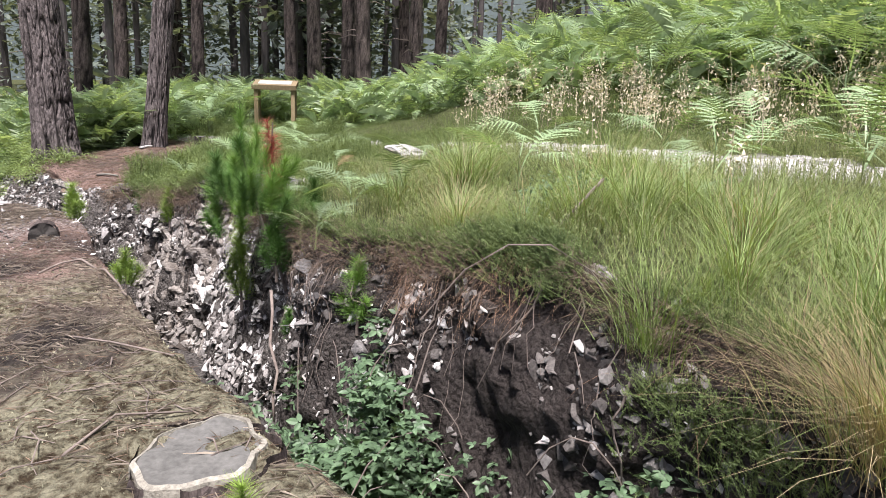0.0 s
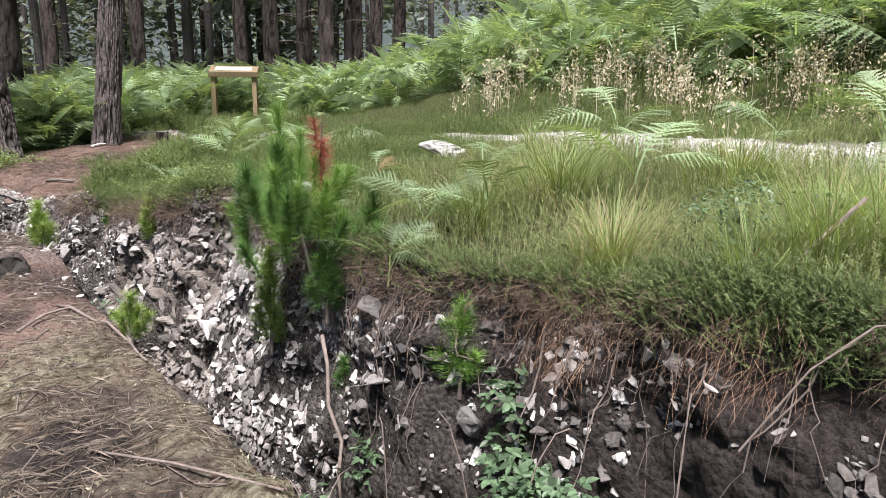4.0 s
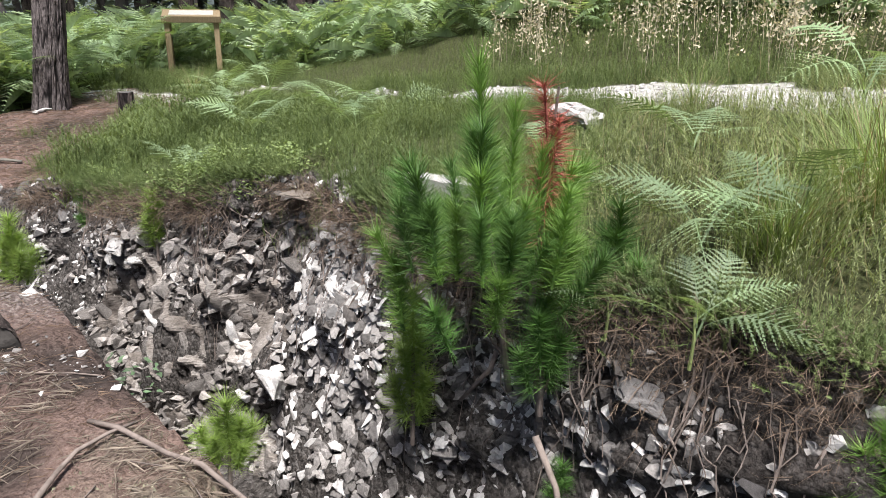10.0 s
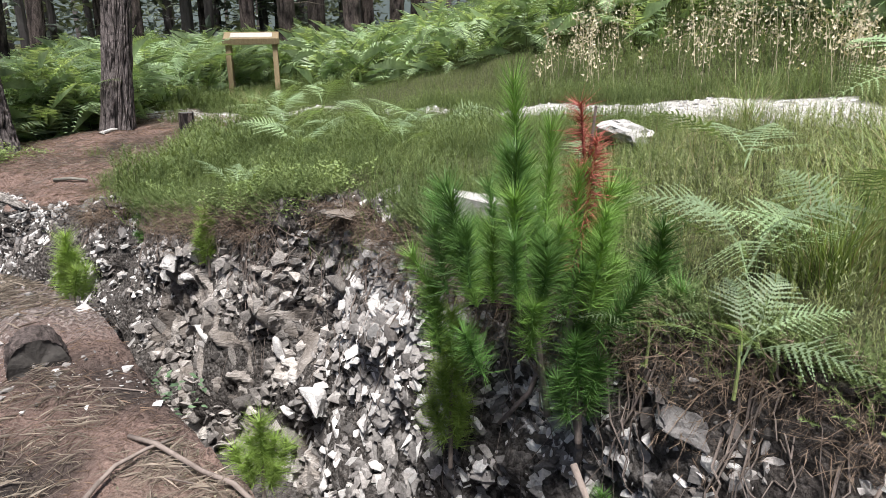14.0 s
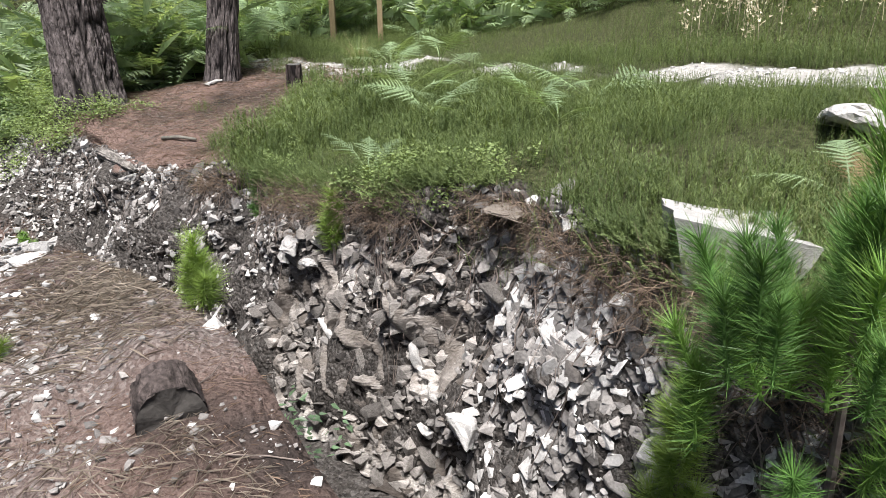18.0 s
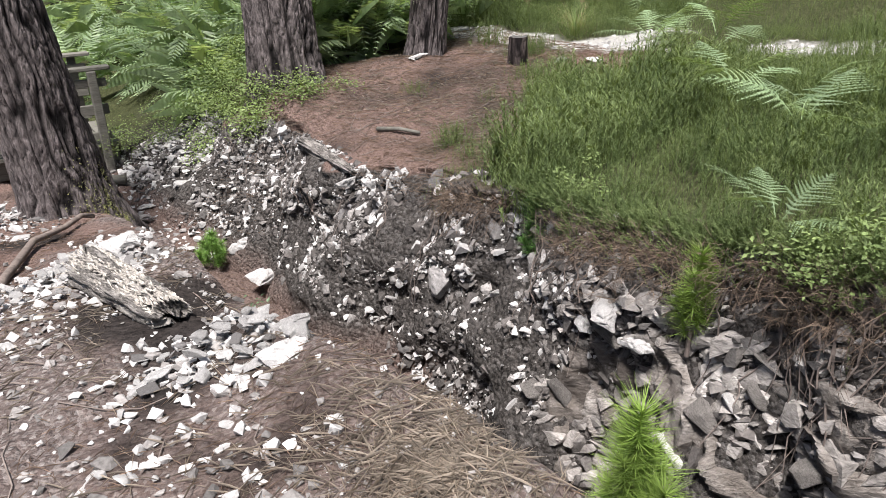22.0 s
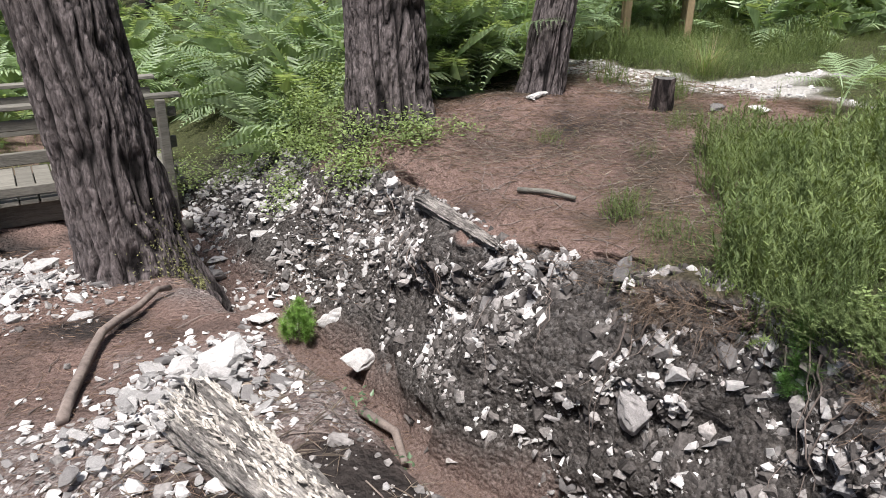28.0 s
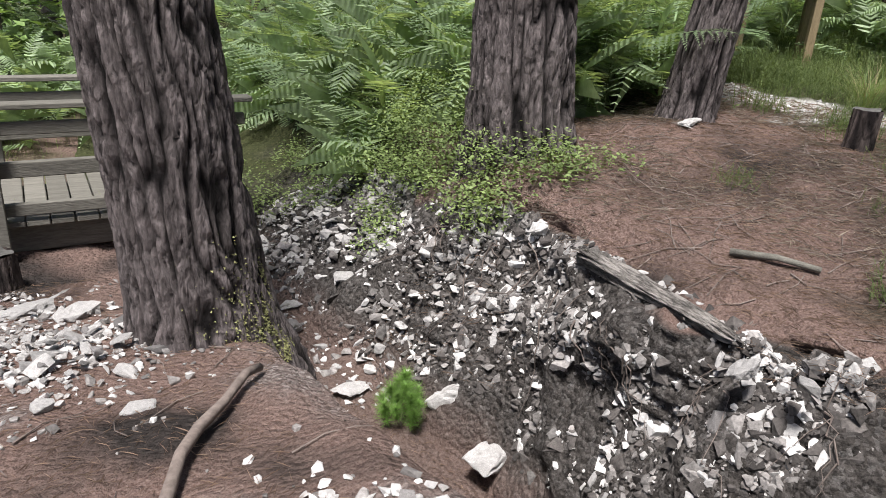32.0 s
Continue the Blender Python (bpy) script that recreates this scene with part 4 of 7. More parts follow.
for at, size, turn, material, seed, label in (
    ((2.39, 6.19, -0.84), (0.3, 0.24, 0.24), (10, 20, 30), ROCK_WHITE, 0, "bright white boulder jutting from the trench bank"),
    ((2.38, 5.8, -0.28), (0.2, 0.2, 0.36), (0, 15, 60), ROCK_WHITE, 1, "smooth white boulder set in the trench bank"),
    ((2.6, 6.3, 0.14), (0.34, 0.3, 0.09), (6, 8, 30), ROCK_BROWN, 13, "flat brown slab lying on the lip of the bank"),
    ((2.78, 6.12, 0.25), (0.2, 0.12, 0.04), (4, -6, 10), ROCK, 12, "thin pale slab lying on the grass edge"),
    ((2.18, 9.15, -0.77), (0.14, 0.3, 0.32), (25, 14, 4), ROCK, 3, "cracked grey block set in the trench bank"),
    ((2.45, 7.9, -0.42), (0.2, 0.16, 0.16), (10, 0, 40), ROCK_WHITE, 4, "pale block among shale rubble in the bank"),
    ((2.44, 7.72, -0.5), (0.22, 0.13, 0.14), (0, 10, 80), ROCK_WHITE, 5, "pale block among shale rubble in the bank"),
    ((2.4, 8.05, -0.55), (0.14, 0.13, 0.2), (0, 30, 10), ROCK_WHITE, 6, "pale block among shale rubble in the bank"),
    ((1.88, 10.0, -0.38), (0.17, 0.11, 0.1), (0, 0, 20), ROCK_WHITE, 7, "white stone resting on the bank's edge"),
    ((1.98, 9.82, -0.36), (0.1, 0.09, 0.08), (0, 0, 50), ROCK_WHITE, 0, "small white stone resting on the bank's edge"),
    ((1.45, 11.42, -1.27), (0.3, 0.26, 0.36), (10, 20, 0), ROCK_WHITE, 1, "pale boulder at the corner of the trench"),
    ((1.52, 11.03, -1.42), (0.34, 0.26, 0.22), (0, 0, 40), ROCK_WHITE, 2, "pale boulder low in the trench bank"),
    ((1.1, 12.94, -1.05), (0.3, 0.22, 0.1), (5, 15, 30), ROCK_WHITE, 11, "flat pale slab on the rubble slope"),
    ((0.95, 13.15, -1.08), (0.24, 0.22, 0.16), (0, 10, 60), ROCK, 12, "grey slab on the rubble slope"),
    ((1.08, 12.25, -1.48), (0.3, 0.2, 0.1), (5, 10, 10), ROCK_WHITE, 13, "flat white slab low in the trench"),
    ((1.3, 12.2, -1.36), (0.2, 0.16, 0.18), (0, 40, 10), ROCK_WHITE, 14, "pale block low in the trench"),
    ((2.14, 3.62, -0.3), (0.16, 0.36, 0.14), (20, 10, 10), ROCK, 11, "long grey slab set in the trench bank"),
    ((2.16, 4.08, -0.06), (0.14, 0.2, 0.2), (10, 20, 30), ROCK, 4, "grey block set in the bank under bracken"),
    ((2.08, 3.9, -0.4), (0.14, 0.28, 0.14), (0, 15, 60), ROCK, 12, "grey slab set in the trench bank"),
    ((2.1, 3.3, -0.42), (0.12, 0.2, 0.16), (30, 10, 20), ROCK, 6, "grey block set in the trench bank"),
    ((3.95, 5.4, 0.5), (0.55, 0.42, 0.3), (12, 8, 30), ROCK_WHITE, 5, "large white boulder half sunk beside the gravel path"),
    ((1.25, 6.5, -0.12), (0.16, 0.13, 0.12), (0, 0, 30), ROCK_WHITE, 4, ""),
    ((0.53, 7.08, -0.19), (0.18, 0.12, 0.06), (0, 0, 20), ROCK, 10, "flat grey stone lying on gravel"),
    ((0.25, 7.55, -0.21), (0.2, 0.1, 0.06), (0, 0, 50), ROCK_WHITE, 12, "flat white stone lying on gravel"),
    ((0.5, 6.85, -0.17), (0.1, 0.08, 0.06), (0, 0, 0), ROCK, 6, "small grey stone lying on gravel"),
    ((0.86, 7.82, -0.15), (0.22, 0.17, 0.11), (12, 0, 40), ROCK_WHITE, 2, "smooth white stone at the trench edge"),
    ((3.5, 12.16, None), (0.32, 0.17, 0.14), (0, 0, 30), ROCK_WHITE, 13, "flat white stone at the foot of a pine"),
    ((4.35, 11.05, None), (0.34, 0.26, 0.12), (0, 0, 10), ROCK, 14, "pale flat stone beside a small stump"),
    ((4.55, 10.8, None), (0.26, 0.2, 0.08), (0, 0, 70), ROCK_WHITE, 15, "pale flat stone beside a small stump"),
    ((0.5, 9.65, None), (0.27, 0.2, 0.17), (8, 5, 40), ROCK_WHITE, 3, "large cracked white stone heading a loose heap"),
    ((0.34, 9.73, None), (0.17, 0.13, 0.1), (20, 5, 10), ROCK_WHITE, 6, "white stone in a loose heap"),
    ((0.28, 9.47, None), (0.15, 0.12, 0.09), (0, 25, 70), ROCK_WHITE, 1, "white stone in a loose heap"),
    ((0.92, 7.98, None), (0.16, 0.1, 0.12), (70, 0, 20), ROCK_WHITE, 12, "white slab standing on edge in a stone heap"),
    ((0.86, 12.55, None), (0.3, 0.16, 0.09), (0, 12, 30), ROCK_WHITE, 11, "flat pale slab on the rubble slope"),
    ((0.78, 12.3, None), (0.24, 0.22, 0.12), (8, 18, 60), ROCK, 2, "grey block on the rubble slope"),
    ((1.2, 12.45, None), (0.22, 0.16, 0.12), (20, 10, 10), ROCK_WHITE, 13, "pale slab on the rubble slope"),
    ((1.25, 12.95, None), (0.2, 0.2, 0.1), (0, 20, 80), ROCK_WHITE, 9, "pale slab on the rubble slope"),
    ((1.0, 11.75, None), (0.26, 0.17, 0.12), (5, 8, 20), ROCK_WHITE, 15, "flat white slab low in the trench"),
    ((-0.55, 12.3, None), (0.3, 0.2, 0.14), (0, 5, 20), ROCK_WHITE, 4, "rounded white stone beside a leaning pine"),
    ((-0.3, 12.15, None), (0.22, 0.2, 0.12), (10, 0, 50), ROCK_WHITE, 7, "rounded white stone beside a leaning pine"),
    ((0.33, 10.26, -0.63), (0.13, 0.1, 0.07), (0, 0, 10), ROCK_WHITE, 5, "white stone lying on needle litter"),
    ((-0.37, 11.03, -0.7), (0.13, 0.09, 0.06), (10, 0, 60), ROCK_WHITE, 6, "white stone lying on needle litter"),
    ((-0.05, 10.9, -0.69), (0.15, 0.1, 0.06), (10, 0, 0), ROCK_WHITE, 16, "white stone lying on needle litter"),
):
    x, y, z = at
    z = gz(x, y) + size[2] * 0.2 if z is None else z
    if x > 1.9 and 5.5 < y < 10.5 and z < key(y, FAR_Z) - 0.12:
        zb, zf = float(key(y, FLOOR_Z)), float(key(y, FAR_Z))
        zm = zb * 0.38 + zf * 0.62
        x = float(wall_point(np.array([y]), np.array([0.45 * (z - zb) / (zm - zb) if z < zm else 0.45 + 0.55 * (z - zm) / (zf - zm)]))[0, 0]) - 0.02
    single_stone((x, y, z), size, turn, material, seed, label)


def slab_boulder():
    """A flat-topped block with broken, undercut sides."""
    bm = bmesh.new()
    bmesh.ops.create_cube(bm, size=1)
    bmesh.ops.subdivide_edges(bm, edges=list(bm.edges), cuts=4, use_grid_fill=True)
    bmesh.ops.triangulate(bm, faces=bm.faces)
    co = np.array([tuple(q.co) for q in bm.verts])
    low = np.clip(0.5 - co[:, 2], 0, 1)
    chip = 0.15 * fbm(co[:, 0] * 2.3, co[:, 1] * 2.3, co[:, 2] * 3, 3)
    for q, k, c in zip(list(bm.verts), low, chip):
        side = 1 - 0.42 * float(k) + float(c)
        q.co.x, q.co.y = q.co.x * side, q.co.y * side * (1.1 if q.co.x > 0 else 0.92)
        q.co.z += 0.5 * float(c) + 0.1 * q.co.y
    me = bpy.data.meshes.new("white_boulder")
    bm.to_mesh(me)
    bm.free()
    me.materials.append(ROCK_WHITE)
    ob = new("white_boulder", me)
    ob.matrix_world = pose(2.55, 5.2, 0.2, 4, 6, 38) @ Matrix.Diagonal((0.42, 0.42, 0.36, 1))
    tagged(ob, "large flat-topped pale boulder on the bank behind a young pine", "boulder")


slab_boulder()


def stone_piles():
    """Heaps of white stones on the near bank."""
    for cx, cy, rx, ry, n, big in ((0.7, 8.02, 0.34, 0.22, 70, 0.1), (0.38, 9.5, 0.3, 0.4, 110, 0.105), (-0.3, 11.55, 0.4, 0.32, 70, 0.12), (-0.75, 12.2, 0.4, 0.3, 24, 0.16), (0.1, 9.2, 0.35, 0.6, 60, 0.075)):
        for k in range(n):
            a, r = rng.uniform(0, 6.3), rng.rand() ** 0.6
            x, y = cx + rx * r * math.cos(a), cy + ry * r * math.sin(a)
            if math.hypot(x - 0.28, y - 11.75) < 0.33:
                continue
            d = big * (0.22 + 0.62 * rng.rand() ** 1.8)
            me = STONES[(ROCK_WHITE if rng.rand() < 0.72 else ROCK).name][rng.randint(0, 10)]
            ob = new("white_stone", me)
            h = 0.06 * max(0, 1 - r)
            ob.matrix_world = pose(x, y, gz(x, y) + d * 0.18 + h, rng.uniform(-30, 30), rng.uniform(-30, 30), rng.uniform(0, 360)) @ Matrix.Diagonal((d * rng.uniform(1, 1.4), d, d * 0.75, 1))
            tagged(ob, "white angular shale stone in a loose heap", "stone", "heaped white stones")


def ground_chips():
    heap, grey = Heap(), Heap()
    for hp, n in ((heap, 5200), (grey, 30000)):
        x, y = rng.uniform(-1.15, 1.25, n), rng.uniform(4.3, 12.8, n)
        keep = (fbm(x * 1.3, y * 1.3, 11.0) + np.interp(y, [4, 5.5, 7, 10, 13], [-0.9, 0.0, 0.45, 0.25, 0.25]) > rng.rand(n) * 0.7) & (x < key(y, NEAR_X) - 0.02)
        x, y = x[keep], y[keep]
        k = len(x)
        d = 0.006 + 0.034 * rng.rand(k) ** 4.2
        z = ground_z(x, y) + d * 0.12
        pick = rng.randint(0, 18, k)
        for t in range(18):
            m = pick == t
            v, f = (SHARDS + CHUNKS)[t]
            j = m.sum()
            hp.scatter(v, tris(f), np.stack([x, y, z], -1)[m], rng.uniform(0, 6.3, j), rng.normal(0, 0.25, j), rng.uniform(0, 6.3, j), d[m, None] * rng.uniform(0.8, 1.4, (j, 3)))
    # small chips among the heaped stones
    for cx, cy, rx, ry, n in ((0.7, 8.02, 0.36, 0.24, 350), (0.38, 9.5, 0.34, 0.5, 600), (-0.3, 11.6, 0.55, 0.4, 800), (-0.75, 12.2, 0.5, 0.4, 450), (0.1, 9.2, 0.4, 0.7, 420), (-0.2, 8.6, 0.6, 0.9, 350), (0.5, 7.5, 0.5, 0.5, 200)):
        x, y = cx + rx * rng.normal(0, 0.55, n), cy + ry * rng.normal(0, 0.55, n)
        keep = x < key(y, NEAR_X) - 0.02
        x, y = x[keep], y[keep]
        n = len(x)
        d = 0.014 + 0.04 * rng.rand(n) ** 2.2
        z = ground_z(x, y) + d * 0.2
        for t in range(18):
            m = np.arange(n) % 18 == t
            v, f = (SHARDS + CHUNKS)[t]
            j = m.sum()
            (heap if t % 5 < 3 else grey).scatter(v, tris(f), np.stack([x, y, z], -1)[m], rng.uniform(0, 6.3, j), rng.normal(0, 0.35, j), rng.uniform(0, 6.3, j), d[m, None] * rng.uniform(0.8, 1.4, (j, 3)))
    # trench floor and head slope
    x, y = rng.uniform(0.3, 1.7, 1500), rng.uniform(11.6, 13.9, 1500)
    z = ground_z(x, y)
    d = 0.015 + 0.07 * rng.rand(1500) ** 3
    for t in range(18):
        m = np.arange(1500) % 18 == t
        v, f = (SHARDS + CHUNKS)[t]
        j = m.sum()
        (heap if t % 3 else grey).scatter(v, tris(f), np.stack([x, y, z], -1)[m], rng.uniform(0, 6.3, j), rng.normal(0, 0.35, j), rng.uniform(0, 6.3, j), d[m, None] * rng.uniform(0.8, 1.4, (j, 3)))
    # path
    n = 5000
    x, y = rng.uniform(4.2, 8.6, n), rng.uniform(1.0, 13.8, n)
    keep = path_amount(x, y) > 0.4
    x, y = x[keep], y[keep]
    k = len(x)
    v, f = CHUNKS[0]
    heap.scatter(v, tris(f), np.stack([x, y, ground_z(x, y)], -1), rng.uniform(0, 6.3, k), rng.normal(0, 0.3, k), rng.uniform(0, 6.3, k), rng.uniform(0.015, 0.06, k))
    heap.object("white_chippings", RUBBLE_WHITE, "scattered white shale chippings on trodden ground", "gravel")
    grey.object("grey_chippings", RUBBLE, "scattered grey shale chippings on trodden ground", "gravel")


stone_piles()
ground_chips()

# ---- plants ----
def blade(bend=0.5, width=0.012, segs=3):
    v, f = [], []
    for k in range(segs + 1):
        t = k / segs
        w = width * (1 - t) ** 0.7
        x, z = bend * t * t, t * (1 - 0.25 * bend * t)
        v += [(x, -w / 2, z), (x, w / 2, z)] if k < segs else [(x, 0, z)]
    for k in range(segs - 1):
        a = 2 * k
        f += [(a, a + 1, a + 3), (a, a + 3, a + 2)]
    f.append((2 * segs - 2, 2 * segs - 1, 2 * segs))
    return v, f


def sprig(seed, leaves=30, width=0.085, length=0.066):
    """An upright heath sprig, 1 m tall before scaling."""
    r = np.random.RandomState(seed)
    v, f = [(-0.012, 0, 0), (0.012, 0, 0), (0.02, 0.01, 1)], [(0, 1, 2)]
    for k in range(leaves):
        z = 0.15 + 0.85 * (k + r.rand()) / leaves
        a = r.uniform(0, 6.3)
        d = np.array([math.cos(a), math.sin(a), r.uniform(0.5, 1.3)]) * length * r.uniform(0.7, 1.3)
        s = np.array([-math.sin(a), math.cos(a), 0]) * width * 0.3
        p = np.array([0.02 * z, 0, z])
        b = len(v)
        v += [tuple(p - s * 0.4), tuple(p + s * 0.4), tuple(p + d)]
        f.append((b, b + 1, b + 2))
    return v, f


def region_points(n, x0, x1, y0, y1, test):
    x, y = rng.uniform(x0, x1, n), rng.uniform(y0, y1, n)
    k = test(x, y)
    return x[k], y[k]


def spread(heap, templates, x, y, h, tilt=0.25, sink=0.01, z=None):
    pick = rng.randint(0, len(templates), len(x))
    z = ground_z(x, y) if z is None else z
    for t, (v, f) in enumerate(templates):
        m = pick == t
        k = m.sum()
        heap.scatter(v, f, np.stack([x, y, z - sink], -1)[m], rng.uniform(0, 6.3, k), np.abs(rng.normal(0, tilt, k)), rng.uniform(0, 6.3, k), h[m])


SPRIGS = [sprig(n) for n in range(5)]
BLADES = [blade(b, 0.011) for b in (0.25, 0.5, 0.8)]
BLADES_FINE = [blade(b, 0.006) for b in (0.3, 0.6, 0.9)]


def heather_bed():
    heap = Heap()
    def bed(x, y):
        n = fbm(x * 1.1, y * 1.1, 21.0)
        lip = x > key(y, FAR_X) - 0.06 + 0.1 * n
        bare = (y - 9.25 - 0.75 * (x - 2.5) + 0.5 * n) > 0
        return lip & ~bare & (path_amount(x, y) < 0.2) & (x < 6.6) & (y < 12) & ((y < 10.4) | (x < 4.2) | (vnoise(x * 7, y * 7, 2.0) > 0.1))
    x, y = region_points(56000, 2.2, 6.6, 4.6, 12, bed)
    near = np.interp(x, [2.3, 4, 6.6], [1, 0.9, 0.7])
    k = rng.rand(len(x)) < near
    x, y = x[k], y[k]
    h = (0.12 + 0.13 * rng.rand(len(x))) * (1 + 0.5 * fbm(x * 0.8, y * 0.8, 3.0) + 0.5 * fbm(x * 1.9, y * 1.9, 33.0, 2) + 0.35 * fbm(x * 4, y * 4, 13.0, 2)) * np.interp(y, [5, 7, 9.5], [0.7, 0.85, 1.2]) * np.interp(x, [3.5, 5.2], [1, 0.6]) * np.where(x > 3.9, np.interp(y, [9.6, 10.6], [1, 0.45]), 1)
    spread(heap, SPRIGS, x, y, np.maximum(h, 0.06), 0.35)
    heap.object("heather_bed", HEATHER, "low bed of fresh green heather on the far bank", "heather")
    heap = Heap()
    x, y = region_points(22000, 5.2, 9.6, 3.0, 13.0, lambda x, y: (path_amount(x, y) < 0.1) & (x > np.interp(y, [3, 9, 12, 13], [6.6, 6.3, 5.4, 5.0])))
    spread(heap, SPRIGS, x, y, rng.uniform(0.14, 0.26, len(x)) * np.interp(y, [8, 10], [1, 0.5]), 0.45)
    x, y = region_points(9000, 4.4, 8.2, 12.2, 15.2, lambda x, y: (path_amount(x, y) < 0.1) & (np.abs((x - 7.15) * 0.86 - (y - 14.9) * 0.51) < 1.5))
    spread(heap, SPRIGS, x, y, rng.uniform(0.1, 0.3, len(x)) * (1 + 0.5 * fbm(x * 1.5, y * 1.5, 4.0)), 0.5)
    heap.object("heath_slope", HEATHER, "green heath on the slope beyond the gravel path", "heather")
    for cx, cy, w, n, hh in ((2.67, 10.0, 0.06, 110, 0.16), (2.62, 9.6, 0.09, 120, 0.13), (3.0, 11.2, 0.06, 60, 0.12), (3.3, 10.6, 0.05, 40, 0.1), (4.4, 11.6, 0.1, 120, 0.16), (3.9, 10.9, 0.08, 90, 0.14), (2.3, 9.35, 0.08, 90, 0.1), (4.7, 11.9, 0.12, 120, 0.18)):
        heap = Heap()
        x, y = cx + rng.normal(0, w, n), cy + rng.normal(0, w, n)
        spread(heap, SPRIGS, x, y, rng.uniform(0.6, 1.1, n) * hh, 0.4)
        heap.object("heather_tuft", HEATHER, "small green heather tuft on needle litter", "heather")
    # mixed short growth over the right-hand end of the bank
    heap = Heap()
    x, y = region_points(26000, 1.7, 7, -1.5, 5.2, lambda x, y: (x > key(y, FAR_X) - 0.02) & (path_amount(x, y) < 0.2))
    h = 0.09 + 0.13 * rng.rand(len(x)) * (1 + 0.6 * fbm(x, y, 6.0))
    spread(heap, SPRIGS, x, y, np.maximum(h, 0.05), 0.4)
    heap.object("low_heath", LOW_GREEN, "low green heath and leafy growth on the bank", "heather")


# a broad stand of moor grass at the start of the bank: many small clumps
GRASS_CLUMPS = [(random.Random(k).uniform(1.95, 3.5), random.Random(k + 99).uniform(0.2, 2.3), 0.16, 260, random.Random(k + 7).uniform(0.26, 0.46), 0.05 + 0.3 * (k % 5 == 0)) for k in range(34)]


def grass_growth():
    green, straw = Heap(), Heap()
    x, y = region_points(15000, 1.75, 7.2, -1.5, 5.4, lambda x, y: (x > key(y, FAR_X)) & (fbm(x * 0.9, y * 0.9, 31.0) > -0.35) & (path_amount(x, y) < 0.15))
    h = 0.12 + 0.2 * rng.rand(len(x)) * (1 + 0.5 * fbm(x * 0.7, y * 0.7, 2.0))
    k = rng.rand(len(x)) < 0.86
    spread(green, BLADES_FINE, x[k], y[k], h[k], 0.45)
    spread(straw, BLADES_FINE, x[~k], y[~k], h[~k] * 1.2, 0.4)
    # tufts: x, y, spread, blades, height, share of straw
    for cx, cy, sp, n, hh, dry in ((2.42, 2.85, 0.2, 800, 0.36, 0.3), (1.9, 0.5, 0.22, 1500, 0.38, 0.7), (3.2, 3.7, 0.3, 800, 0.5, 0.15), (4.4, 4.9, 0.2, 300, 0.3, 0.2),
                                 (5.6, 12.4, 0.2, 350, 0.4, 0.2), (3.9, 3.0, 0.4, 900, 0.42, 0.15), (2.75, 3.9, 0.25, 600, 0.36, 0.15), *GRASS_CLUMPS):
        a, r = rng.uniform(0, 6.3, n), np.abs(rng.normal(0, sp * 0.5, n))
        x, y = cx + r * np.cos(a), cy + r * np.sin(a)
        m = rng.rand(n) < dry
        z = ground_z(x, y)
        lip = key(y, FAR_X)
        z = np.where(x < lip, np.maximum(z, key(y, FAR_Z) - 0.12), z)
        lean = a + rng.normal(0, 0.7, n)
        tilt = 0.1 + 0.55 * rng.rand(n) * np.minimum(1, r / sp + 0.25)
        for hp, mm in ((green, ~m), (straw, m)):
            for t, (v, f) in enumerate(BLADES_FINE):
                q = mm & (np.arange(n) % 3 == t)
                hp.scatter(np.array(v) * (1, 1.1, 1), f, np.stack([x, y, z], -1)[q], lean[q], tilt[q], lean[q], hh * rng.uniform(0.6, 1.4, q.sum()))
    # sparse grass at the path's edge, on the left, and beyond the bridge
    x, y = region_points(7000, 5.6, 10, -1, 6, lambda x, y: (path_amount(x, y) < 0.1) & (fbm(x, y, 41.0) > -0.2))
    spread(green, BLADES, x, y, rng.uniform(0.15, 0.35, len(x)), 0.4)
    x, y = region_points(7500, -9, 2.5, 13.2, 24, lambda x, y: fbm(x * 0.7, y * 0.7, 43.0) > -0.1)
    spread(green, BLADES, x, y, rng.uniform(0.15, 0.4, len(x)), 0.4)
    green.object("long_grass", GRASS, "long arching green moor grass in tufts", "grass")
    straw.object("dry_grass", STRAW, "dry straw-coloured grass among green tufts", "grass")


def seed_stems():
    heap = Heap()
    n = 1500
    x, y = rng.uniform(3.2, 10.0, n), rng.uniform(-0.5, 8.5, n)
    keep = (path_amount(x, y) < 0.1) & (x > key(y, FAR_X) + 0.6)
    keep &= ((x > 6.9) & (fbm(x * 0.8, y * 0.8, 14.0) > -0.15)) | ((y < 3) & (rng.rand(n) < 0.06))
    x, y = x[keep], y[keep]
    for px, py in zip(x, y):
        z = gz(px, py)
        h = rng.uniform(0.35, 0.8)
        lean = rng.normal(0, 0.12, 2)
        v, f = tube([(px, py, z), (px + lean[0] * h * 0.4, py + lean[1] * h * 0.4, z + h * 0.55), (px + lean[0] * h, py + lean[1] * h, z + h)], [0.0022, 0.0018, 0.0012], 3)
        heap.add(v, tris(f))
        m = 30
        t = rng.uniform(0.42, 1.05, m)
        at = np.stack([px + lean[0] * h * t, py + lean[1] * h * t, z + h * t], -1) + rng.normal(0, 0.04, (m, 3))
        heap.scatter([(0, -0.3, 0), (0, 0.3, 0), (0.15, 0, 1)], [(0, 1, 2)], at, rng.uniform(0, 6.3, m), rng.uniform(0.2, 1.5, m), rng.uniform(0, 6.3, m), rng.uniform(0.02, 0.045, m))
    heap.object("seeding_grass", SEED, "tall pale grass stems with seed heads", "grass")


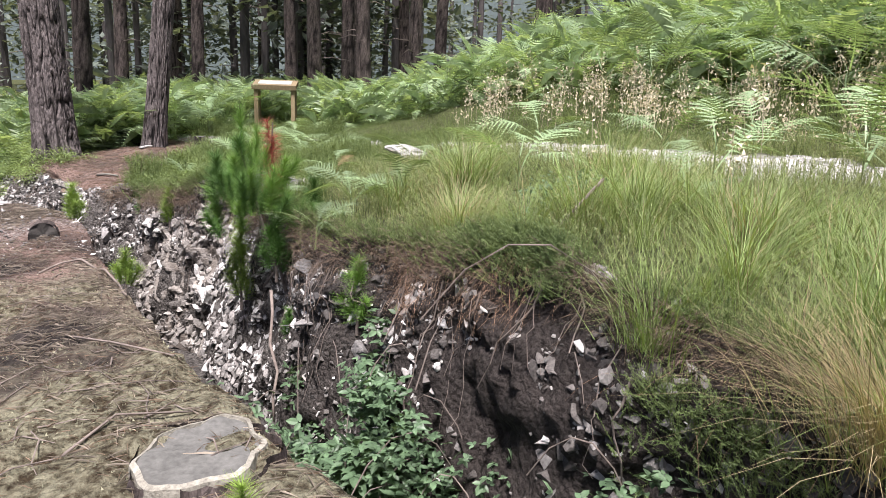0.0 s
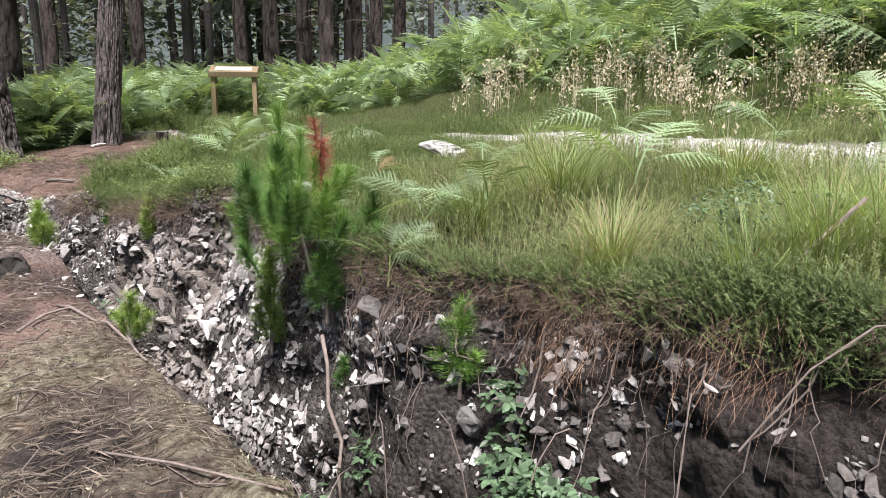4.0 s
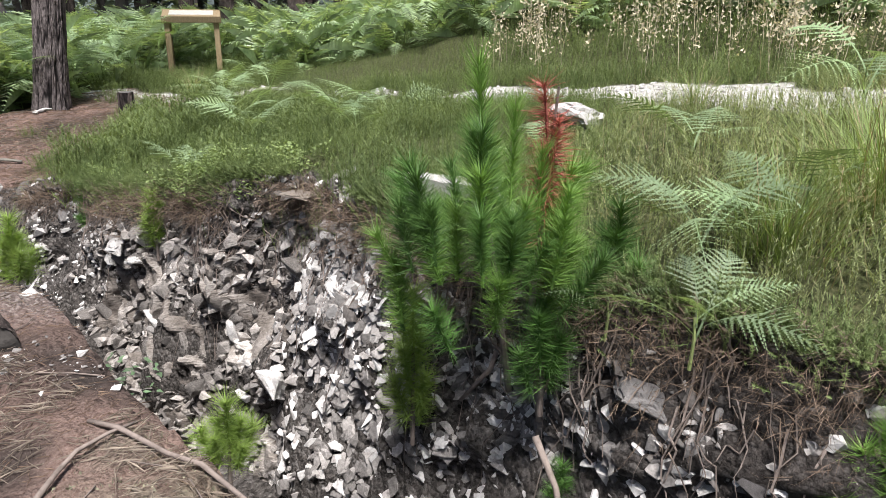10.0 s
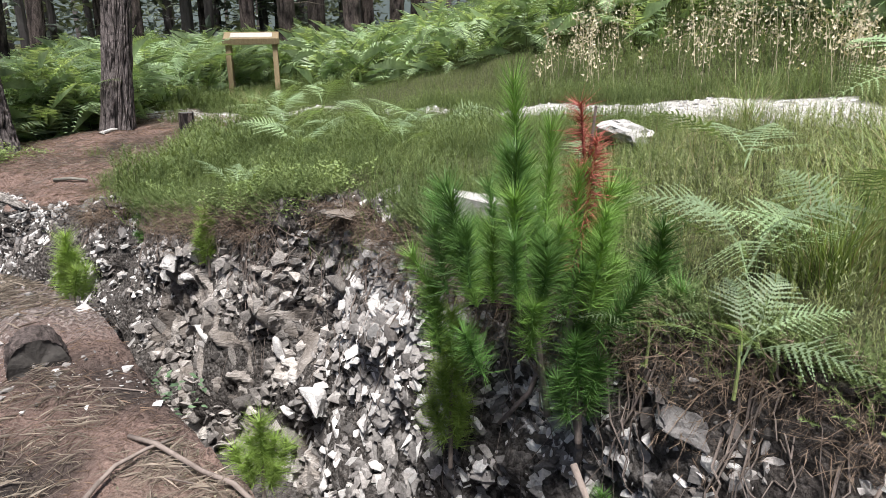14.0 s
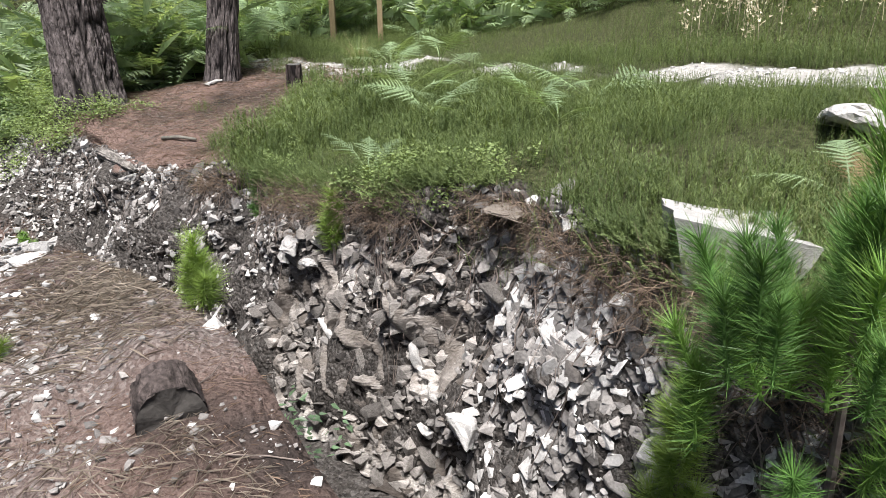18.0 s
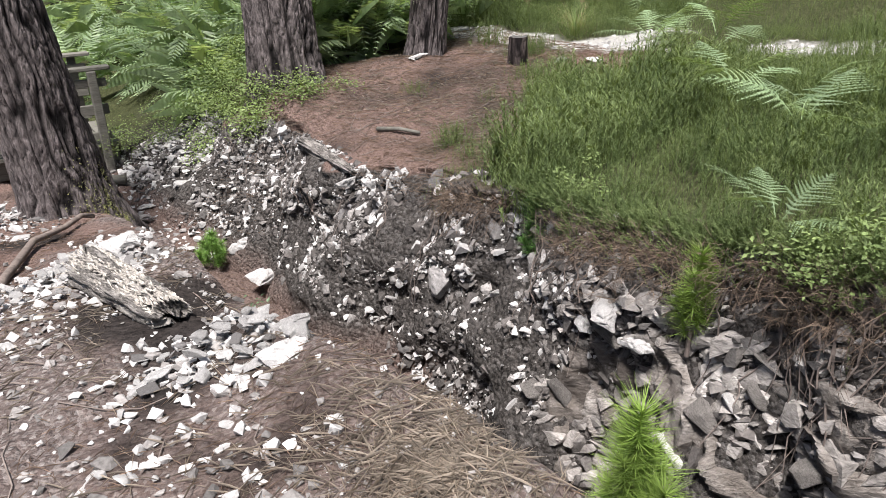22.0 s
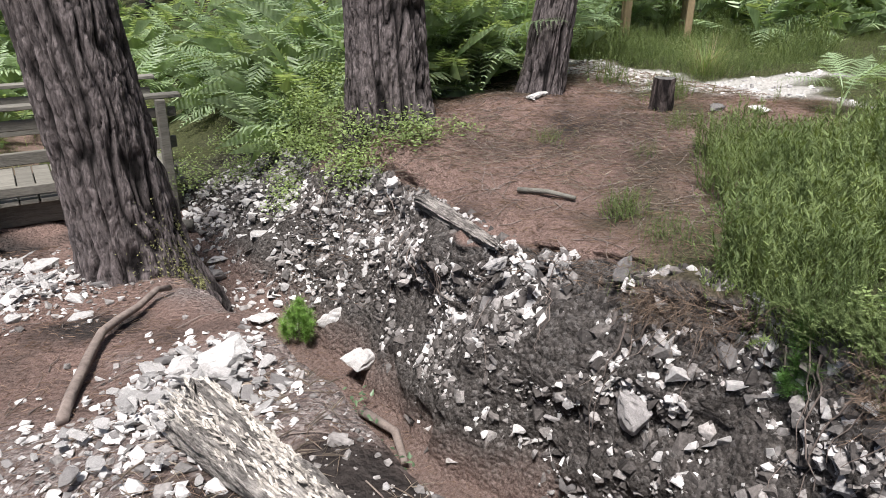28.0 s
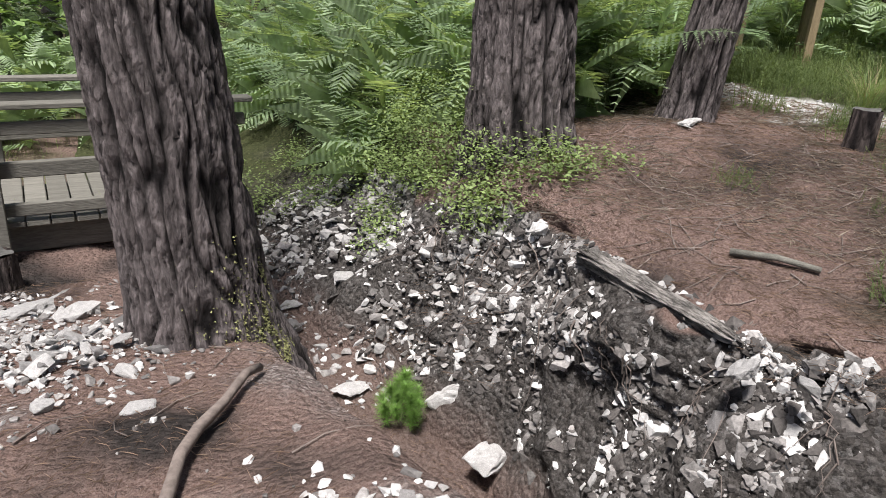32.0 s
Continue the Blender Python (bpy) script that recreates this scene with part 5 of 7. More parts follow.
def frond(seed, pairs=17, lobes=8, length=1.0, width=0.42, arch=0.35, leaflet=0.031):
    """A bracken frond along +x, arching, with toothed leaflets in pairs."""
    r = np.random.RandomState(seed)
    v, f = [], []

    def spine(t):
        return np.array([length * t, 0, arch * (t - 1.25 * t * t)])

    for k in range(10):
        a, b = spine(k / 10), spine((k + 1) / 10)
        w = 0.009 * (1 - k / 11)
        n = len(v)
        v += [tuple(a + (0, -w, 0)), tuple(a + (0, w, 0)), tuple(b + (0, w * 0.9, 0)), tuple(b + (0, -w * 0.9, 0))]
        f += [(n, n + 1, n + 2), (n, n + 2, n + 3)]
    for k in range(pairs):
        t = 0.16 + 0.83 * (k / (pairs - 1)) ** 0.92
        base = spine(t)
        env = width * math.sin(math.pi * min(1, 0.26 + 0.74 * (1 - t) * 1.25)) if t < 0.42 else width * (1.02 - t) * 1.55
        env = max(0.02, env) * r.uniform(0.88, 1.08)
        for side in (-1, 1):
            ang = side * radians(r.uniform(62, 74) - 18 * t)
            d = np.array([math.cos(ang), math.sin(ang), -0.12 + r.normal(0, 0.06)])
            nrm = np.array([-math.sin(ang), math.cos(ang), 0.0])
            wid = leaflet * length * (1 - 0.55 * t)
            for j in range(lobes):
                q0 = j / lobes
                p = base + d * env * q0 + np.array([0, 0, -0.05 * q0 * q0])
                step = env / lobes
                lw = wid * (1 - q0 * 0.85)
                if lobes > 4:
                    n, c = len(v), lw * 0.34
                    v += [tuple(p - nrm * c), tuple(p + nrm * c), tuple(p + d * step + nrm * c), tuple(p + d * step - nrm * c)]
                    f += [(n, n + 1, n + 2), (n, n + 2, n + 3)]
                for sd in (-1, 1):
                    n = len(v)
                    v += [tuple(p), tuple(p + d * step * 0.98), tuple(p + d * step * 0.95 + nrm * sd * lw + np.array([0, 0, -0.15 * lw]))]
                    f.append((n, n + 1, n + 2) if sd > 0 else (n, n + 2, n + 1))
    return np.array(v), f


FRONDS = [quick_mesh("frond", *frond(n, arch=a), LEAF) for n, a in enumerate((0.25, 0.45, 0.7))]
FRONDS_DRY = [quick_mesh("frond", *frond(9, arch=0.6), FERN_DRY)]


def plain_frond(seed, pairs=14, arch=0.5, width=0.32):
    """A lighter frond for stands far off: each leaflet one pointed, folded blade."""
    r = np.random.RandomState(seed)
    v, f = [], []
    for k in range(pairs):
        t = 0.14 + 0.84 * k / (pairs - 1)
        base = np.array([t, 0, arch * (t - 1.25 * t * t)])
        reach = max(0.03, width * (0.4 + 2.0 * t if t < 0.3 else 1.43 * (1.02 - t))) * r.uniform(0.85, 1.1)
        for side in (-1, 1):
            a = side * radians(r.uniform(58, 74) - 16 * t)
            d = np.array([math.cos(a), math.sin(a), -0.22 + r.normal(0, 0.08)])
            w = np.array([-math.sin(a), math.cos(a), 0]) * 0.021 * (1.15 - 0.6 * t)
            n = len(v)
            v += [tuple(base - w * 0.7), tuple(base + w * 0.7), tuple(base + d * reach * 0.45 + w), tuple(base + d * reach), tuple(base + d * reach * 0.45 - w)]
            f += [(n, n + 1, n + 2), (n, n + 2, n + 4), (n + 4, n + 2, n + 3)]
    n = len(v)
    v += [(0, -0.008, 0), (0, 0.008, 0), (0.5, 0, arch * 0.19), (1, 0, -arch * 0.25)]
    f += [(n, n + 1, n + 2), (n, n + 2, n + 3)]
    return np.array(v), f


FROND_LOW = [plain_frond(20 + n, arch=a) for n, a in enumerate((0.3, 0.8))]


def bracken(x, y, size, fronds, label="bracken fern with toothed green fronds", z=None, dry=0, stem=0.5, seed=0):
    r = random.Random(seed * 31 + 5)
    z = gz(x, y) if z is None else z
    t = thing("bracken_fern", (x, y, z), label, "fern", "bracken ferns")
    v, f = tube([(0, 0, -0.03), (0.01, 0, size * stem * 0.5), (0.02, 0.01, size * stem)], [0.006, 0.005, 0.004], 5)
    bm = bmesh.new()
    vs = [bm.verts.new(p) for p in v]
    for q in f:
        bm.faces.new([vs[k] for k in q])
    part("stem", bm, TWIG_GREEN, t)
    for k in range(fronds):
        ob = part("frond", r.choice(FRONDS) if k >= dry else FRONDS_DRY[0], None, t)
        h = size * stem * (0.35 + 0.65 * (k + 1) / fronds)
        s = size * r.uniform(0.6, 0.95) * (1.1 - 0.35 * k / fronds)
        ob.matrix_basis = pose(0.015, 0, h, r.uniform(-22, 22), r.uniform(-48, -8), k * 137 + r.uniform(-25, 25)) @ Matrix.Diagonal((s, s, s, 1))
    return t


TWIG_GREEN = simple_mat("green_stem", (0.1, 0.14, 0.05), (0.22, 0.26, 0.1), 6, 0.7, 0.2)
n_fern = 0
for x, y, size, fronds, z, dry in ((7.9, 3.2, 1.5, 7, None, 0), (8.2, 4.4, 1.5, 7, None, 0), (7.8, 2.2, 1.4, 6, None, 0), (8.6, 2.8, 1.6, 7, None, 0), (7.9, 5.6, 1.3, 6, None, 0), (8.4, 6.8, 1.3, 6, None, 0), (8.0, 1.2, 1.4, 6, None, 0), (9.0, 5.2, 1.5, 7, None, 0), (9.2, 3.8, 1.6, 7, None, 0), (8.9, 1.6, 1.6, 7, None, 0), (2.5, 4.1, 0.6, 7, None, 0), (2.75, 3.85, 0.6, 5, None, 1), (2.15, 3.95, 0.46, 6, 0.1, 0), (2.2, 4.25, 0.36, 4, 0.08, 0), (3.4, 7.95, 0.66, 7, None, 0), (3.75, 8.65, 0.66, 6, None, 0), (3.55, 6.9, 0.5, 5, None, 0), (3.95, 7.0, 0.6, 5, None, 0), (4.0, 7.6, 0.6, 5, None, 0),
                                   (2.5, 7.35, 0.42, 5, None, 0), (3.6, 1.2, 0.8, 5, None, 0), (4.6, 1.7, 0.9, 6, None, 0), (5.0, 2.6, 0.8, 5, None, 0), (4.2, 4.0, 0.7, 5, None, 0), (3.4, 4.5, 0.6, 4, None, 0), (4.9, 0.7, 0.9, 5, None, 0), (4.7, 10.3, 0.7, 6, None, 0), (5.1, 10.0, 0.7, 5, None, 0), (2.2, 4.7, 0.32, 3, 0.2, 0), (3.3, 3.3, 0.7, 4, None, 0), (3.8, 2.2, 0.8, 5, None, 0), (4.6, 3.1, 0.8, 5, None, 0), (3.2, 2.0, 0.6, 4, None, 0), (2.9, 5.0, 0.4, 4, None, 1)):
    n_fern += 1
    bracken(x, y, size, fronds, "bracken fern with toothed green fronds among heather on the bank", z, dry, seed=n_fern, stem=0.28 if size < 0.65 else 0.42)


def lectern_view(x, y):
    """The open strip in front of the lectern, where growth stays low."""
    d = (x - 7.15) * 0.86 - (y - 14.9) * 0.51
    return abs(d) < 0.98 and 11.8 < y < 15.1 and x > 4.4


for k in range(225):
    # the bank beyond the gravel path
    x, y = rng.uniform(8.4, 11.5), rng.uniform(0.0, 12.5)
    if k >= 90:
        x, y = rng.uniform(3.9, 9.5), rng.uniform(13.0, 16.5)
    if k >= 145:
        x, y = rng.uniform(1.5, 4.2), rng.uniform(13.4, 17.0)
    if k >= 190:
        x, y = rng.uniform(2.5, 6.0), rng.uniform(12.9, 14.0)
    if math.hypot(x - 7.15, y - 14.9) < 0.6 or path_amount(x, y) > 0.05 or lectern_view(x, y):
        continue
    bracken(x, y, rng.uniform(0.8, 1.35), rng.randint(4, 7), "tall green bracken in a dense stand", seed=100 + k, stem=rng.uniform(0.35, 0.6))


def far_bracken():
    heap = Heap()
    pts = []
    for n, x0, x1, y0, y1 in ((620, 8.2, 14, -4, 13), (1150, 1.5, 14, 13.0, 19), (200, -2, 14, 18, 26), (320, -12, 1.5, 16.4, 26)):
        for x, y in zip(rng.uniform(x0, x1, n), rng.uniform(y0, y1, n)):
            if path_amount(x, y) < 0.05 and not lectern_view(x, y) and not (x < 1.2 and y < 15) and math.hypot(x - 7.15, y - 14.9) > 0.7 and not (-1.6 < x < 1.6 and 13.4 < y < 16.4):
                pts.append((x, y))
    pts = np.array(pts)
    z = ground_z(pts[:, 0], pts[:, 1])
    for k in range(6):
        s = rng.uniform(0.4, 0.78, len(pts))
        h = 0.02 + 0.75 * rng.rand(len(pts)) ** 1.6
        at = np.stack([pts[:, 0], pts[:, 1], z + h], -1)
        v, f = FROND_LOW[k % 2]
        front = rng.rand(len(pts)) < 0.65
        yaw = np.where(front, rng.normal(-2.45, 1.0, len(pts)), rng.uniform(0, 6.3, len(pts)))
        heap.scatter(v, f, at, yaw, np.where(front, rng.uniform(-0.9, 0.5, len(pts)), -rng.uniform(0.1, 1.1, len(pts))), yaw, s)
    heap.object("bracken_stand", LEAF_FAR, "dense stand of tall bracken under the pines", "bracken")


def leaves_cloud(heap, centres, radius, n, size, squash=0.7, leaf=None):
    v, f = leaf or ([(0, 0, 0), (0.3, -0.28, 0.05), (1, 0, -0.08), (0.3, 0.28, 0.05)], [(0, 1, 2), (0, 2, 3)])
    for c in centres:
        d = rng.normal(0, 1, (n, 3))
        d /= np.linalg.norm(d, axis=1)[:, None]
        p = np.asarray(c) + d * (radius * rng.rand(n)[:, None] ** 0.4) * (1, 1, squash)
        heap.scatter(v, f, p, rng.uniform(0, 6.3, n), rng.normal(0, 0.6, n), rng.uniform(0, 6.3, n), rng.uniform(0.6, 1.3, n) * size)


def trefoil():
    """A bramble leaf of three folded leaflets, 1 m long before scaling."""
    v, f = [], []
    for a, L, x0 in ((0.0, 0.62, 0.38), (1.15, 0.5, 0.3), (-1.15, 0.5, 0.3)):
        c, s = math.cos(a), math.sin(a)
        n = len(v)
        for x, y, z in ((0, 0, 0), (0.3, -0.27, 0.06), (0.62, -0.25, 0.03), (1, 0, -0.12), (0.62, 0.25, 0.03), (0.3, 0.27, 0.06), (0.45, 0, -0.03)):
            v.append((x0 + L * (x * c - y * s), L * (x * s + y * c), L * z))
        f += [(n + 6, n + k, n + (k + 1) % 6) for k in range(6)]
    return v, f


def brambles():
    heap, leaf = Heap(), trefoil()
    cs = [(min(1.88, 1.52 + rng.normal(0, 0.22)), rng.uniform(1.0, 3.5), 0) for _ in range(210)]
    cs = [(x, y, gz(x, y) + rng.uniform(0.03, 0.26)) for x, y, _ in cs]
    leaves_cloud(heap, cs, 0.18, 30, 0.068, 0.7, leaf)
    cs = [(rng.uniform(1.25, 2.0), rng.uniform(3.4, 4.3), 0) for _ in range(14)]
    cs = [(x, y, gz(x, y) + rng.uniform(0.02, 0.15)) for x, y, _ in cs]
    leaves_cloud(heap, cs, 0.15, 22, 0.08, 0.7, leaf)
    cs = [(1.65 + rng.normal(0, 0.08), 2.35 + rng.normal(0, 0.12), gz(1.65, 2.35) + k * 0.06) for k in range(9)]
    leaves_cloud(heap, cs, 0.15, 36, 0.11, 0.8, leaf)
    cs = [(1.78 + rng.normal(0, 0.1), 2.5 + rng.normal(0, 0.24), rng.uniform(-0.8, -0.22)) for _ in range(22)]
    leaves_cloud(heap, cs, 0.12, 26, 0.075, 0.9, leaf)
    leaves_cloud(heap, [(2.1, 3.1, -0.15), (2.08, 3.0, -0.3), (2.02, 2.9, -0.45)], 0.13, 22, 0.1, 0.8, leaf)
    heap.object("bramble_patch", BRAMBLE, "bramble leaves in threes filling the trench bottom", "bramble")
    heap = Heap()
    leaves_cloud(heap, [(1.5, 6.2, -0.5), (1.45, 6.5, -0.55), (1.25, 9.9, -1.35), (1.3, 10.6, -1.45), (1.2, 10.3, -1.4)], 0.16, 40, 0.04)
    heap.object("trench_shrub", BRAMBLE, "small dark leafy shrubs low in the trench", "shrub")
    heap = Heap()
    cs = [(2.85 + rng.normal(0, 0.16), 2.45 + rng.normal(0, 0.16), gz(2.85, 2.45) + rng.uniform(0.02, 0.2)) for _ in range(16)]
    leaves_cloud(heap, cs, 0.12, 60, 0.034, 0.8)
    heap.object("round_leaf_bush", BRAMBLE, "low dark green bush with round leaves on the bank", "bush")


def bilberry():
    heap = Heap()
    cs = []
    for x0, x1, y0, y1, n, h in ((1.55, 2.05, 11.85, 13.2, 36, 0.2), (1.3, 2.0, 12.3, 13.4, 46, 0.42), (1.5, 2.6, 12.6, 14, 30, 0.5), (0.7, 1.6, 13.3, 14.6, 24, 0.3), (2.2, 2.6, 11.55, 11.75, 5, 0.05), (1.6, 2.3, 11.55, 11.95, 26, 0.12)):
        for _ in range(n):
            x, y = rng.uniform(x0, x1), rng.uniform(y0, y1)
            cs.append((x, y, max(gz(x, y), -0.42 if x > 1.5 and y < 13 else -9) + rng.uniform(0.02, h)))
    leaves_cloud(heap, cs, 0.17, 100, 0.028, 0.7)
    heap.object("bilberry_bush", BILBERRY, "low yellow-green bilberry bushes at the foot of a pine", "bush")


def lip_shrubs():
    for cx, cy, h in ((2.5, 6.72, 0.2), (2.58, 6.95, 0.16), (2.42, 7.1, 0.14), (2.75, 6.6, 0.12), (2.55, 8.35, 0.14)):
        heap = Heap()
        cs = [(cx + rng.normal(0, 0.09), cy + rng.normal(0, 0.12), gz(cx + 0.1, cy) + rng.uniform(-0.06, h)) for _ in range(12)]
        leaves_cloud(heap, cs, 0.08, 60, 0.022, 0.8)
        me = quick_mesh("lip_shrub", np.concatenate(heap.v), np.concatenate(heap.f), BILBERRY)
        tagged(new("bilberry_shrub", me), "small yellow-green bilberry shrub on the bank's lip", "shrub", "shrubs on the lip")


# ---- young pines ----
def shoot(seed, length=0.3, needles=240, nlen=0.075, material=None, spread_deg=52):
    """A pine shoot along +z, thick with long needles."""
    r = np.random.RandomState(seed)
    v, f = tube([(0, 0, 0), (0.004, 0, length * 0.5), (0, 0.004, length)], [0.006, 0.005, 0.002], 5)
    v, f = [tuple(p) for p in v], tris(f)
    for k in range(needles):
        t = r.rand() ** 0.8
        a = r.uniform(0, 6.3)
        s = radians(spread_deg) * (1.1 - 0.5 * t) * r.uniform(0.6, 1.3)
        d = np.array([math.cos(a) * math.sin(s), math.sin(a) * math.sin(s), math.cos(s)])
        p = np.array([0, 0, length * t])
        side = np.cross(d, r.normal(0, 1, 3))
        side = side / (np.linalg.norm(side) + 1e-6) * 0.0016
        n = len(v)
        L = nlen * r.uniform(0.75, 1.25)
        v += [tuple(p - side), tuple(p + side), tuple(p + d * L + np.array([0, 0, -0.006]))]
        f.append((n, n + 1, n + 2))
    return quick_mesh("shoot", np.array(v), f, material)


SHOOTS = {k: [shoot(n, 0.25, 400, 0.1, m, 62) for n in range(3)] for k, m in (("green", PINE), ("light", PINE_LIGHT), ("mid", PINE_MID))}
SHOOT_DEAD = [shoot(5, 0.34, 330, 0.085, PINE_DEAD, 92)]


def young_pine(at, height, spread_r, shoots, kind="green", label="young green pine with long needles", lean=(0, 0), seed=0, size=1.0, bushy=False):
    r = random.Random(seed)
    t = thing("young_pine", at, label, "young pine", "young pines")
    v, f = tube([(0, 0, -0.05), (lean[0] * 0.5, lean[1] * 0.5, height * 0.4), (lean[0], lean[1], height * 0.8)], [0.016 * size, 0.011 * size, 0.005], 7, 0.1, seed)
    bm = bmesh.new()
    vs = [bm.verts.new(p) for p in v]
    for q in f:
        bm.faces.new([vs[k] for k in q])
    part("stem", bm, TWIG, t)
    for k in range(shoots):
        u = k / max(1, shoots - 1)
        a = k * 2.4 + r.uniform(-0.3, 0.3)
        top = k == shoots - 1
        z = height * (0.04 + 0.62 * u ** 1.1)
        rad = 0 if top else spread_r * (1 - 0.75 * u) * r.uniform(0.5, 1.1)
        x, y = lean[0] * u + rad * math.cos(a), lean[1] * u + rad * math.sin(a)
        tilt = 0 if top else r.uniform(8, 52) * (1.15 - 0.75 * u)
        s = size * r.uniform(0.8, 1.15) * (1.25 if top else 1.0)
        if size < 0.9:
            x, y, tilt = lean[0] * u + (x - lean[0] * u) * 0.45, y * 0.45, tilt * 0.5
        if bushy and k < shoots - 3:
            rad = spread_r * math.sqrt(r.random())
            z = height * (0.2 + 0.3 * r.random() + 0.2 * (1 - rad / spread_r))
            x, y, tilt = lean[0] * 0.8 + rad * math.cos(a) * 0.8, lean[1] + rad * math.sin(a), r.uniform(0, 42) * (0.3 + 0.7 * rad / spread_r)
        tip = "mid" if bushy and r.random() < 0.45 else kind
        ob = part("shoot", r.choice(SHOOTS[tip]), None, t)
        wide = 1.0 if size > 0.9 else 1.35
        if bushy and k >= shoots - 3:
            # slender leaders
            x, y, z = lean[0] * 0.9 + 0.05 * (shoots - 1 - k), lean[1] - 0.07 * (shoots - 1 - k), height * (0.74 - 0.09 * (shoots - 1 - k))
            tilt, wide, s = 4, 0.62, 1.25 - 0.1 * (shoots - 1 - k)
        ob.matrix_basis = Matrix.Translation((x, y, z)) @ Matrix.Rotation(a, 4, "Z") @ Matrix.Rotation(radians(tilt), 4, "Y") @ Matrix.Diagonal((s * wide, s * wide, s, 1))
    return t


young_pine((2.2, 4.62, -0.22), 1.12, 0.3, 44, "green", "bushy young green pine growing from the bank's edge", (-0.27, -0.04), 1, 0.92, True)
young_pine((2.3, 4.3, 0.02), 0.32, 0.1, 6, "green", "small green pine shoot beside bracken", (0.04, 0), 2, 0.8)
young_pine((2.1, 4.42, -0.2), 0.3, 0.12, 6, "green", "small pine shoots low in the bank", (0, 0), 12, 0.7)
# the dead pine beside it
dead = thing("dead_pine", (2.12, 4.46, -0.14), "dead rust-red young pine with bare lower stem", "young pine")
v, f = tube([(0.08, 0.02, -0.2), (-0.03, 0.01, 0.25), (-0.03, -0.01, 0.55), (-0.03, -0.05, 1.0)], [0.013, 0.012, 0.009, 0.004], 7, 0.1)
bm = bmesh.new()
vs = [bm.verts.new(p) for p in v]
for q in f:
    bm.faces.new([vs[k] for k in q])
part("stem", bm, TWIG, dead)
for z, s, tilt in ((0.48, 0.8, 4), (0.62, 0.85, -6), (0.74, 0.8, 7)):
    ob = part("shoot", SHOOT_DEAD[0], None, dead)
    ob.matrix_basis = pose(-0.03, -0.02 - (z - 0.55) * 0.08, z, tilt, 0, z * 300) @ Matrix.Diagonal((s * 1.2, s * 1.2, s, 1))
for at, h, sp, n, kind, sz, label in (
    ((2.08, 5.0, -0.56), 0.58, 0.08, 8, "light", 0.7, "slender yellow-green pine growing up the bank"),
    ((1.25, 5.0, -0.3), 0.13, 0.12, 8, "light", 0.5, "small yellow-green pine at the trench edge"),
    ((1.29, 6.72, -0.14), 0.22, 0.09, 8, "light", 0.58, "small yellow-green pine at the trench edge"),
    ((0.55, 6.8, -0.17), 0.14, 0.03, 3, "light", 0.42, "tiny pine seedling on gravel"),
    ((2.36, 7.52, -0.42), 0.34, 0.06, 7, "light", 0.65, "small bright green pine rooted in the bank"),
    ((2.4, 8.62, -0.5), 0.3, 0.09, 8, "green", 0.5, "small heath shrub rooted in the bank"),
    ((2.14, 3.42, -0.3), 0.36, 0.1, 10, "mid", 0.62, "bright green young pine rooted in the bank"),
    ((2.2, 4.0, -0.35), 0.18, 0.05, 4, "green", 0.45, "small pine seedling in the bank"),
    ((2.15, 4.35, -0.7), 0.18, 0.06, 4, "green", 0.45, "small pine seedling low in the bank"),
    ((1.2, 11.45, None), 0.28, 0.26, 18, "mid", 0.5, "low green shrub at the bottom of the trench"),
    ((0.6, 1.5, None), 0.16, 0.12, 6, "light", 0.36, "thin green seedling growing beside a cut stump"),
    ((-0.2, 2.3, None), 0.2, 0.1, 5, "green", 0.4, "small pine seedling on moss"),
):
    x, y, z = at
    young_pine((x, y, gz(x, y) if z is None else z), h, sp, n, kind, label, (0.01, 0.0), int(x * 37 + y * 11), sz)

heather_bed()
grass_growth()
seed_stems()
far_bracken()
brambles()
bilberry()
lip_shrubs()


